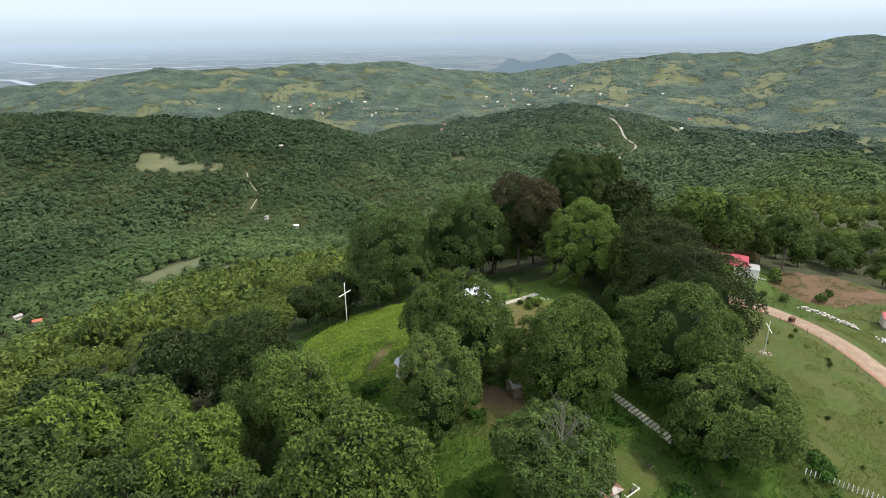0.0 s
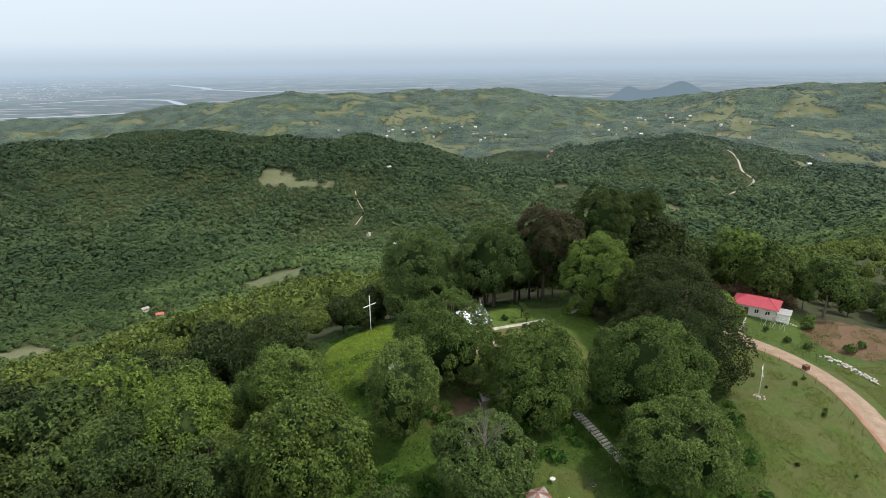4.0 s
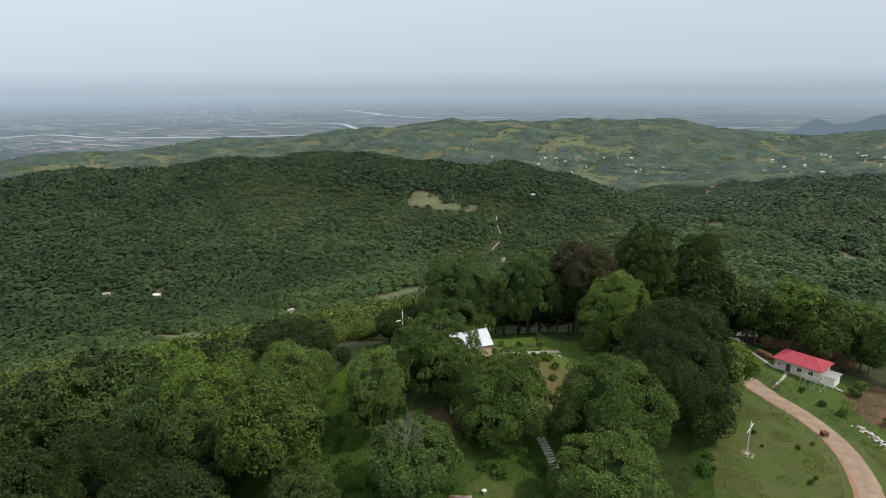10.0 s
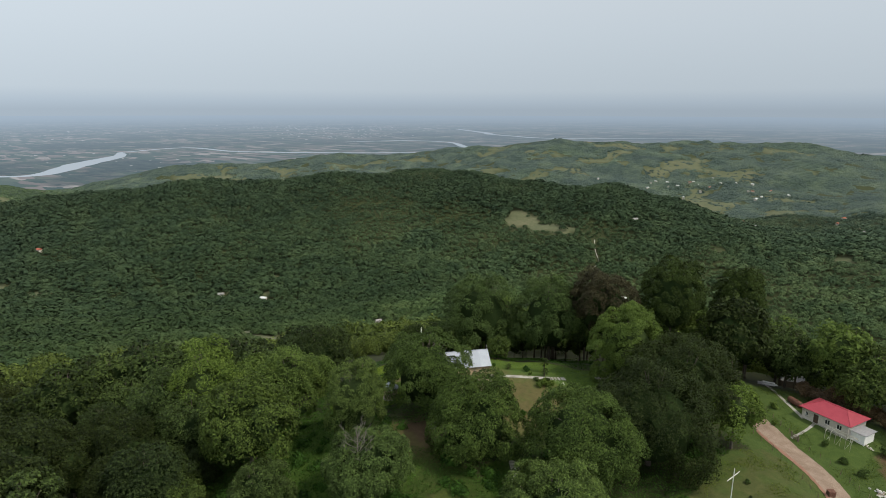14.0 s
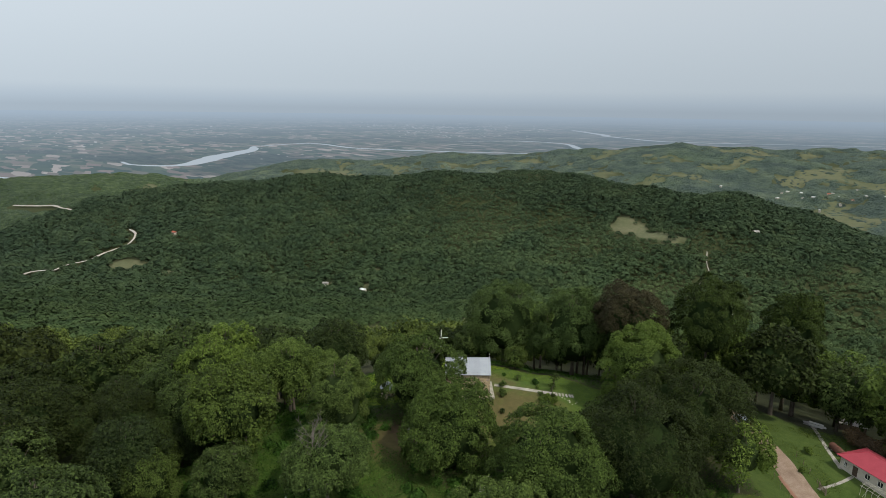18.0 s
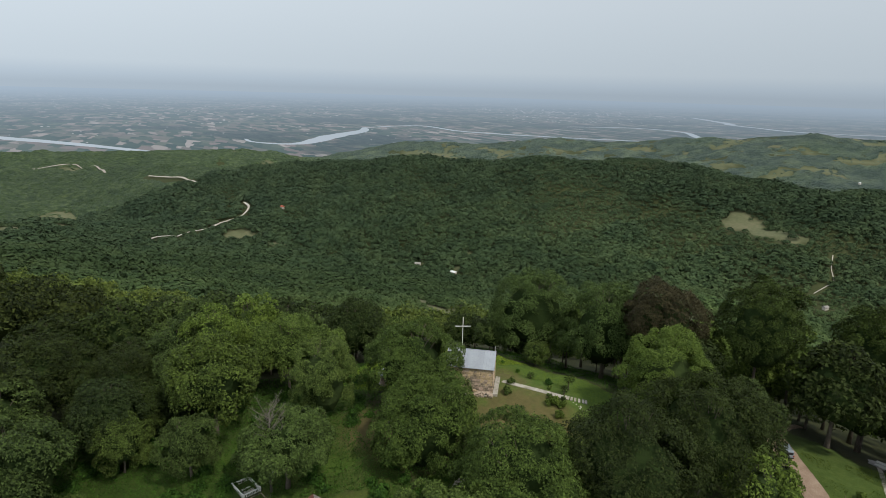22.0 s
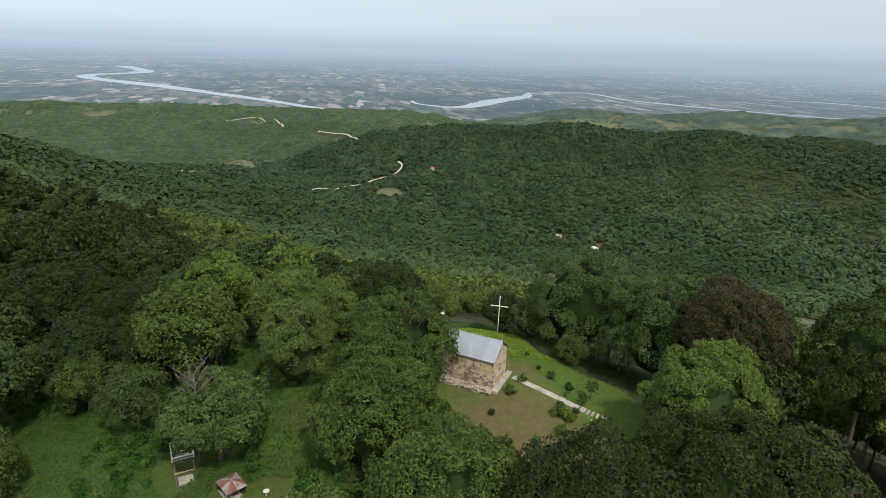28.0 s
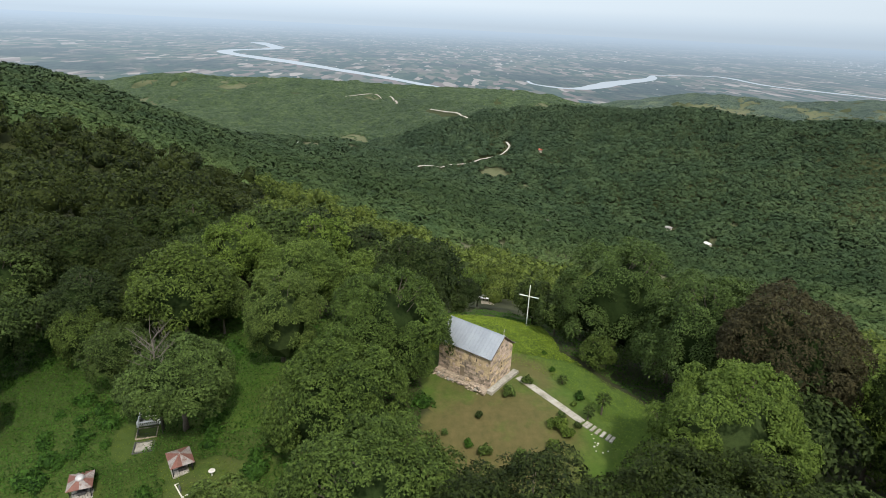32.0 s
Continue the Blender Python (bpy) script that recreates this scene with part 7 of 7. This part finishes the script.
def build_sheets():
    rng = random.Random(3)
    s = thing("sheet_stack", place_on(54.4, 153.2, 15), "stack of pale corrugated sheets lying in the grass", "sheets")
    for i in range(7):
        bm = boxed(-1.4, 1.4, -0.45, 0.45, 0, 0.03)
        part("metal_sheet", bm, ZINC if i % 2 else WHITE, s, m=pose(rng.uniform(-0.9, 0.9), rng.uniform(-0.5, 0.5), 0.12 + 0.09 * i, rng.uniform(-4, 4), rng.uniform(-4, 4), rng.uniform(-30, 30)))
    h = thing("barn", place_on(57.5, 171.0, 20), "small barn with a pale sheet-metal roof among trees", "barn")
    part("wall", boxed(-2.6, 2.6, -1.9, 1.9, -1.0, 2.6), POSTWOOD, h)
    for a in (0, 180):
        part("roof_sheet", boxed(-3.0, 3.0, -2.5, 0, 0, 0.06), ZINC, h, m=pose(0, 0, 3.9, 0, 0, a) @ pose(0, 0, 0, 26))
    r = thing("barn", place_on(92.5, 109.0, -20), "small shed with crimson metal roof beside the road", "barn")
    part("wall", boxed(-2.0, 2.0, -1.5, 1.5, -1.0, 2.2), RENDER, r)
    for a in (0, 180):
        part("roof_sheet", boxed(-2.4, 2.4, -2.1, 0, 0, 0.06), RED, r, m=pose(0, 0, 3.1, 0, 0, a) @ pose(0, 0, 0, 24))


build_sheets()


# ---- shrubs, palms, undergrowth ----
def shrub_mesh(seed, material, count=520, leaf=0.2):
    v, f, c, r = crown_shape(seed, 0.62, 0.6, 50, count, leaf, low=-0.5, lobe_size=0.3, flat=0.6)
    return mesh_np("foliage", v + np.array([0, 0, 0.5]), f, [material])


SHRUBS = [shrub_mesh(401, LEAF_BEECH), shrub_mesh(402, LEAF_NETTLE), shrub_mesh(403, LEAF_LAUREL), shrub_mesh(404, LEAF_ACACIA)]
STEM = trunk_mesh("stem", 77, 0.6, 0.06, [(0.3, 0.1, 0.8), (-0.2, 0.25, 0.8), (0.0, -0.3, 0.85)])


def plant_shrub(x, y, size, kind, label, group=""):
    s = thing("shrub", place_on(x, y, (x * 77) % 360) @ Matrix.Scale(size, 4), label, "shrub", group)
    child("stem", STEM, s)
    child("foliage", SHRUBS[kind], s)


for x, y, s, k in [(14.1, 95.5, 0.9, 2), (9.4, 100.3, 1.55, 0), (6.4, 103.6, 1.35, 0), (9.6, 111.0, 1.2, 1), (14.6, 107.0, 1.0, 0), (16.9, 106.3, 1.7, 3), (16.3, 105.2, 1.2, 3), (18.4, 107.2, 1.3, 3), (20.4, 104.6, 1.4, 3), (21.4, 100.2, 1.3, 0), (20.6, 95.6, 1.5, 0), (19.2, 93.6, 1.0, 1), (2.0, 108.5, 0.8, 1), (16.6, 108.8, 0.9, 2), (11.6, 109.6, 0.8, 0), (-3.5, 108.5, 0.7, 1), (17.2, 90.5, 0.8, 0)]:
    plant_shrub(x, y, s, k, "small leafy shrub planted on the chapel lawn", "shrubs on the lawn")
rng_f = random.Random(31)
for i in range(30):
    x, y = rng_f.uniform(50, 100), rng_f.uniform(58, 112)
    if not bool(inside(FIELD, np.array([x]), np.array([y]))[0]) or math.hypot(x - 59, y - 95) < 2.5 or 72 < x < 81:
        continue
    plant_shrub(x, y, rng_f.choice([0.35, 0.45, 0.6, 0.8]), rng_f.choice([0, 1, 2]), "low bush scattered in the grazed field", "bushes in the field")
for x, y, s in [(67.5, 101.5, 0.8), (70.0, 104.5, 0.7), (84.5, 121, 2.0), (88, 124, 1.6), (79.5, 131.5, 2.0), (81, 134.5, 2.4), (73, 124, 1.3), (76.5, 121.5, 1.6), (69.5, 128, 1.1), (60, 129.5, 1.0), (58.5, 136.5, 1.3), (69, 91, 0.8)]:
    plant_shrub(x, y, s, 0 if s > 1.4 else 3, "leafy bush near the road and house", "bushes by the road")
BARE = mesh_np("foliage", *[(a + (np.array([0, 0, 0.9]) if i == 0 else 0)) for i, a in enumerate(crown_shape(405, 1.0, 0.9, 50, 1400, 0.14, low=-0.5, lobe_size=0.3)[:2])], [LEAF_PLUM])
for x, y, s in [(66, 146.5, 2.3), (69, 147.8, 2.6), (72.5, 146.0, 2.4), (76, 145.6, 2.4), (79, 143.5, 2.0), (63, 149, 2.2)]:
    b = thing("plum_bush", place_on(x, y, x * 31) @ Matrix.Scale(s, 4), "brownish purple twiggy bush behind the house", "bush", "plum bushes")
    child("stem", STEM, b)
    child("foliage", BARE, b)


def build_palm(x, y, tall, crown, label):
    p = thing("palm", place_on(x, y, x * 50), label, "palm")
    part("trunk", tube([(0, 0, -0.2), (0.03, 0, tall * 0.5), (0, 0.03, tall)], [0.16, 0.13, 0.12], 9), BARK, p)
    frond = bmesh.new()
    for i in range(7):
        a = (i / 6 - 0.5) * 2.2
        v = [frond.verts.new(q) for q in ((0.35, 0, 0.16), (0.6, 0.05 + 0.3 * math.sin(a) * 0.4, 0.2), (0.55 + 0.6 * math.cos(a), 0.62 * math.sin(a), 0.1), (0.55, -0.05 + 0.3 * math.sin(a) * 0.4, 0.17))]
        frond.faces.new(v)
    box(frond, 0.0, 0.5, -0.012, 0.012, 0.02, 0.05)
    me = bpy.data.meshes.new("frond")
    frond.to_mesh(me)
    frond.free()
    me.materials.append(LEAF_LAUREL)
    for i in range(20):
        child("frond", me, p, m=pose(0, 0, tall - 0.05, 0, 0, i * 137.5) @ pose(0, 0, 0, 0, 48 - i * 5.0, 0) @ Matrix.Scale(crown, 4))


build_palm(13.2, 113.2, 2.6, 1.25, "young fan palm with a shaggy trunk")
build_palm(14.6, 110.8, 1.3, 1.0, "short fan palm beside the walkway")
build_palm(5.6, 109.3, 0.8, 0.9, "low fan palm on the lawn")


def build_dead_tree():
    rng = random.Random(8)
    t = thing("dead_tree", place_on(13.6, 52.0), "bare grey dead tree standing in the greenery", "tree")
    part("trunk", tube([(0, 0, -0.4), (0.2, 0, 7.0), (0.1, 0.3, 14.6)], [0.25, 0.16, 0.08], 7), BARK_DEAD, t, smooth=True)
    for i in range(24):
        a = rng.uniform(0, 6.28)
        z = rng.uniform(9.6, 14.6)
        l = rng.uniform(2.4, 4.4)
        tip = Vector((math.cos(a) * l * 0.75, math.sin(a) * l * 0.75, z + l * 0.75))
        base = Vector((0.12, 0.2, z))
        mid = base.lerp(tip, 0.5) + Vector((rng.uniform(-0.4, 0.4), rng.uniform(-0.4, 0.4), rng.uniform(-0.2, 0.3)))
        limb = part("limb", tube([base, mid, tip], [0.06, 0.042, 0.018], 5), BARK_DEAD, t)
        for k in range(4):
            b0 = mid.lerp(tip, rng.uniform(0.1, 0.8))
            part("twig", tube([b0, b0 + Vector((rng.uniform(-0.7, 0.7), rng.uniform(-0.7, 0.7), rng.uniform(0.3, 1.1)))], [0.03, 0.012], 4), BARK_DEAD, limb)


build_dead_tree()


def herb_height(x, y):
    """Mounds of tall herbs and brambles, 0.2 to 1.6 m."""
    big, tone = crowns(x + 0.8 * fbm(x, y, 2.5, 2, 31), y + 0.8 * fbm(x, y, 2.5, 2, 32), 2.6, 41)
    patch = np.clip(0.5 + 2.4 * fbm(x, y, 9.0, 3, 33), 0.1, 1.2)
    return 0.18 + 1.25 * big * patch


def scatter_leaves(name, polygon_test, x0, x1, y0, y1, count, leaf, height, material, label, seed, clump=0.0, mounds=False):
    rng = np.random.default_rng(seed)
    x, y = rng.uniform(x0, x1, count), rng.uniform(y0, y1, count)
    ok = polygon_test(x, y)
    if clump:
        ok &= fbm(x, y, 5.0, 2, seed) > clump
    x, y = x[ok], y[ok]
    n = rng.normal(size=(len(x), 3)) * 0.45 + np.array([0, 0, 1.0])
    if mounds:
        h = herb_height(x, y)
        e = 0.25
        n += 0.8 * np.stack([h - herb_height(x + e, y), h - herb_height(x, y + e), 0 * x], 1) / e
        z = ground_z(x, y) + h * rng.uniform(0.7, 1.08, len(x)) + 0.05
    else:
        z = ground_z(x, y) + height * rng.uniform(0.25, 1.0, len(x)) * (0.7 + 1.2 * np.clip(fbm(x, y, 4.0, 2, 55) + 0.25, 0, 1))
    n /= np.linalg.norm(n, axis=1)[:, None]
    v, f = leaf_quads(rng, np.stack([x, y, z], 1), n, leaf, 0.7)
    tagged(new(name, mesh_np(name, v, f, [material])), label, "undergrowth", kind="stuff")


def off_road(x, y, gap):
    d = np.full(np.shape(x), 1e9)
    for (x0, y0), (x1, y1) in zip(ROAD, ROAD[1:]):
        dx, dy = x1 - x0, y1 - y0
        k = np.clip(((x - x0) * dx + (y - y0) * dy) / (dx * dx + dy * dy), 0, 1)
        d = np.minimum(d, np.hypot(x - x0 - k * dx, y - y0 - k * dy))
    return d > gap


def nettle_zone(x, y):
    near = (~inside(LAWN, x, y) | ((x < -9) & (y < 92) & (np.hypot(x + 12, y - 85) > 5))) & (~inside(FIELD, x, y) | (x < 54.5 + 3 * fbm(x, y, 6, 2, 38))) & ~inside(ROADSIDE, x, y) & ~inside(YARD, x, y)
    ragged = 2.6 * fbm(x, y, 3.5, 3, 37)
    bare = (np.hypot(x - 24, y - 61) + ragged < 4.6) | (np.hypot((x - 15) / 1.5, y - 49) + ragged < 2.6) | (np.hypot(x - 9, y - 73) + ragged < 4) | (np.hypot(x - 20, y - 56) + ragged < 2.6) | (np.hypot(x - 23.6, y - 46) + ragged < 2.0)
    stairs = np.abs((x - 29.6) * 0.775 + (y - 74.7) * 0.632) + 0.3 * ragged < 1.1
    return near & ~bare & ~(stairs & (np.hypot(x - 29.6, y - 74.7) < 7))


bx, by = jittered(-26, 58, 6, 112, 3.7, 91)
ok = nettle_zone(bx, by) & (fbm(bx, by, 8.0, 2, 93) > -0.02) & (np.hypot(bx - 30, by - 66) > 5) & (np.hypot(bx - 18, by - 52) > 7)
bush = [crown_shape(440 + k, 1.25, 1.0, 50, 240, 0.34, low=-0.3, lobe_size=0.3)[:2] for k in range(5)]
joined_woods("brambles", bush, bx[ok], by[ok], np.random.default_rng(94).uniform(0.6, 1.5, int(ok.sum())), LEAF_NETTLE, "bramble and elder bushes growing over the slope", -0.25)
scatter_leaves("undergrowth", nettle_zone, -32, 58, 6, 112, 230000, 0.26, 0.6, LEAF_NETTLE, "bright green nettles and brambles covering the slope", 61, mounds=True)
scatter_leaves("undergrowth", lambda x, y: ~cleared(x, y), -40, 62, 100, 142, 34000, 0.30, 0.7, LEAF_NETTLE, "bright green brambles at the wood's edge", 62, mounds=True)
scatter_leaves("meadow_herbs", lambda x, y: inside(LAWN, x, y) & ((x - 17) ** 2 / 300 + (y - 97) ** 2 / 250 > 1) & (np.hypot(x - 3, y - 96) > 6.5), -30, 30, 70, 127, 70000, 0.15, 0.2, LEAF_HERB, "tall meadow grass and herbs round the lawn", 63, 0.0)
scatter_leaves("meadow_herbs", lambda x, y: inside(LAWN, x, y) & (x < -3 + 4 * fbm(x, y, 7, 2, 39)) & (np.hypot(x - 3, y - 96) > 6.5) & (np.hypot((x + 12.2 - 0.45 * (y - 87)) * 2.2, (y - 87) * 0.6) + 2 * fbm(x, y, 4, 2, 36) > 2.6), -31, 4, 70, 115, 42000, 0.25, 0.45, LEAF_HERB, "tall yellow-green herbs on the open meadow", 69)
scatter_leaves("field_grass", lambda x, y: inside(FIELD, x, y) & off_road(x, y, 4.0), 46, 112, 55, 118, 70000, 0.20, 0.14, LEAF_GRASS, "grazed grass tufts in the field", 64, 0.02)
scatter_leaves("field_weeds", lambda x, y: inside(FIELD, x, y) & off_road(x, y, 4.2), 46, 112, 55, 118, 50000, 0.15, 0.2, LEAF_GRASS, "darker weeds in patches through the field", 67, 0.10)
scatter_leaves("garden_weeds", lambda x, y: inside(YARD, x, y) & (np.hypot(x - 69, y - 136.5) > 7) & off_road(x, y, 3.0), 40, 112, 108, 152, 40000, 0.22, 0.45, LEAF_GRASS, "tall weeds and vegetables in the house garden", 68, 0.08)
scatter_leaves("graveyard_grass", lambda x, y: inside(GRAVEYARD, x, y) & ~nettle_zone(x, y), 2, 46, 26, 72, 30000, 0.16, 0.16, LEAF_GRASS, "thin trodden grass between the graves", 66)
scatter_leaves("garden_grass", lambda x, y: inside(YARD, x, y) & (np.hypot(x - 69, y - 136.5) > 7.5) & off_road(x, y, 2.6), 40, 112, 108, 152, 26000, 0.22, 0.22, LEAF_GRASS, "rough garden grass round the house", 65, 0.04)


# ---- houses in the valley ----
GREY_ROOF = surface("grey_slate_roof", [(0.3, (0.20, 0.19, 0.18)), (0.7, (0.34, 0.33, 0.31))], 0.6, 4, 0.8, 0.2)
RED_ROOF = surface("orange_red_roof", [(0.3, (0.33, 0.09, 0.055)), (0.7, (0.45, 0.14, 0.085))], 0.6, 4, 0.7, 0.2)
WHITE_ROOF = surface("bright_metal_roof", [(0.3, (0.62, 0.63, 0.64)), (0.7, (0.78, 0.78, 0.78))], 0.6, 4, 0.5, 0.1)


def far_house(x, y, size, turn, roof, label, rise=0.0):
    h = thing("farmhouse", pose(x, y, gz(x, y) + rise, 0, 0, turn), label, "house", "houses in the valley")
    l, w, e = 5.0 * size, 3.6 * size, 4.2 * size
    part("wall", boxed(-l, l, -w, w, -4, e), RENDER, h)
    r = part("roof", gable_prism(l + 0.6, w + 0.7, e, e + 0.15, e + 2.3 * size), roof, h)
    for s in (-0.6, 0.0, 0.6):
        for sy in (-1, 1):
            win = boxed(s * l - 0.5 * size, s * l + 0.5 * size, min(sy * w, sy * (w + 0.06)), max(sy * w, sy * (w + 0.06)), e * 0.4, e * 0.75)
            part("window", win, GLASS, h)
    part("chimney", boxed(l * 0.4, l * 0.4 + 0.7, -0.35, 0.35, e + 1.0 * size, e + 3.0 * size), GREYSTONE, r)


for x, y, s, a, roof, label in [
    (-716, 529, 1.1, 20, WHITE_ROOF, "two-storey farmhouse with bright metal roof in a clearing"),
    (-803, 507, 1.1, 50, GREY_ROOF, "farmhouse with grey roof among trees"),
    (-296, 132, 0.95, 35, GREY_ROOF, "hillside farmhouse with weathered grey roof"),
    (-302, 141, 0.4, 35, WHITE_ROOF, "small shed with bright metal roof"),
    (-79, 110, 0.42, 70, WHITE_ROOF, "small outbuilding with bright metal roof below the meadow"),
    (-1180, -148, 1.1, 10, WHITE_ROOF, "farmhouse with bright metal roof on the wooded slope"),
    (-814, 47, 1.0, 40, GREY_ROOF, "farmhouse with grey roof in the valley woods"),
    (-746, 293, 1.0, 75, GREY_ROOF, "farmhouse with grey roof in the valley"),
    (-1200, 375, 1.2, 15, RED_ROOF, "farmhouse with reddish roof below the road bend"),
    (-369, 455, 0.75, 30, RED_ROOF, "farmhouse with orange-red roof in the valley"),
    (-400, 472, 0.75, 60, GREY_ROOF, "old farmhouse with grey roof in the valley"),
    (-244, 842, 0.9, 20, WHITE_ROOF, "farmhouse with bright metal roof in a valley meadow"),
    (-290, 850, 0.8, 80, GREY_ROOF, "farmhouse with grey roof in a valley meadow"),
    (-192, 1472, 1.3, 15, WHITE_ROOF, "distant farmhouse with bright roof on the far slope"),
    (-343, 1135, 1.1, 55, GREY_ROOF, "distant farmhouse with grey roof at the ridge foot"),
    (-225, 1495, 1.5, 10, RED_ROOF, "distant farmhouse with reddish roof on the far slope"),
]:
    far_house(x, y, s * 0.85, a, roof, label, 1.0)
rng_v = random.Random(12)
for i in range(64):
    if i < 24:
        x, y = rng_v.gauss(-400, 130), rng_v.gauss(1900, 70)
    elif i < 44:
        x, y = rng_v.gauss(420, 160), rng_v.gauss(2050, 90)
    else:
        x, y = rng_v.uniform(-150, 700), rng_v.uniform(1350, 1900)
    roof = rng_v.choice([WHITE_ROOF, WHITE_ROOF, GREY_ROOF, RED_ROOF])
    far_house(x, y, rng_v.uniform(0.6, 0.85), rng_v.uniform(0, 180), roof, "distant village house with " + {"bright_metal_roof": "bright metal", "grey_slate_roof": "grey", "orange_red_roof": "reddish"}[roof.name] + " roof", 3.0)


def build_town():
    """Towns on the plain: pale blocks a few metres high, far out, haze put into their colour."""
    rng = np.random.default_rng(77)
    verts, faces, true = [], [], []
    for cx, cy, sx, sy, n in [(-12500, 11200, 1800, 1300, 170), (-9000, 8200, 900, 700, 60), (-6000, -300, 1000, 900, 18), (-8300, 1800, 1500, 900, 30), (-6100, 2500, 500, 350, 12), (-13500, 2500, 2500, 1800, 50)]:
        for i in range(n):
            x, y = rng.normal(cx, sx), rng.normal(cy, sy)
            px, py, pz = plain_place(x, y, 0.0)
            w, l, h = rng.uniform(1.5, 6), rng.uniform(1.5, 7), rng.uniform(1.0, 2.2)
            b = len(verts)
            true += [(x - PLAIN_C[0], y - PLAIN_C[1])] * 8
            for z in (-1.0, h):
                verts += [(px - w, py - l, pz + z), (px + w, py - l, pz + z), (px + w, py + l, pz + z), (px - w, py + l, pz + z)]
            faces += [(b + 3, b + 2, b + 1, b), (b + 4, b + 5, b + 6, b + 7), (b, b + 1, b + 5, b + 4), (b + 1, b + 2, b + 6, b + 5), (b + 2, b + 3, b + 7, b + 6), (b + 3, b, b + 4, b + 7)]
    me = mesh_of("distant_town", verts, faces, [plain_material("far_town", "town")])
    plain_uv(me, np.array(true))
    tagged(new("distant_town", me), "pale buildings of towns far out on the plain", "town", kind="stuff")


build_town()
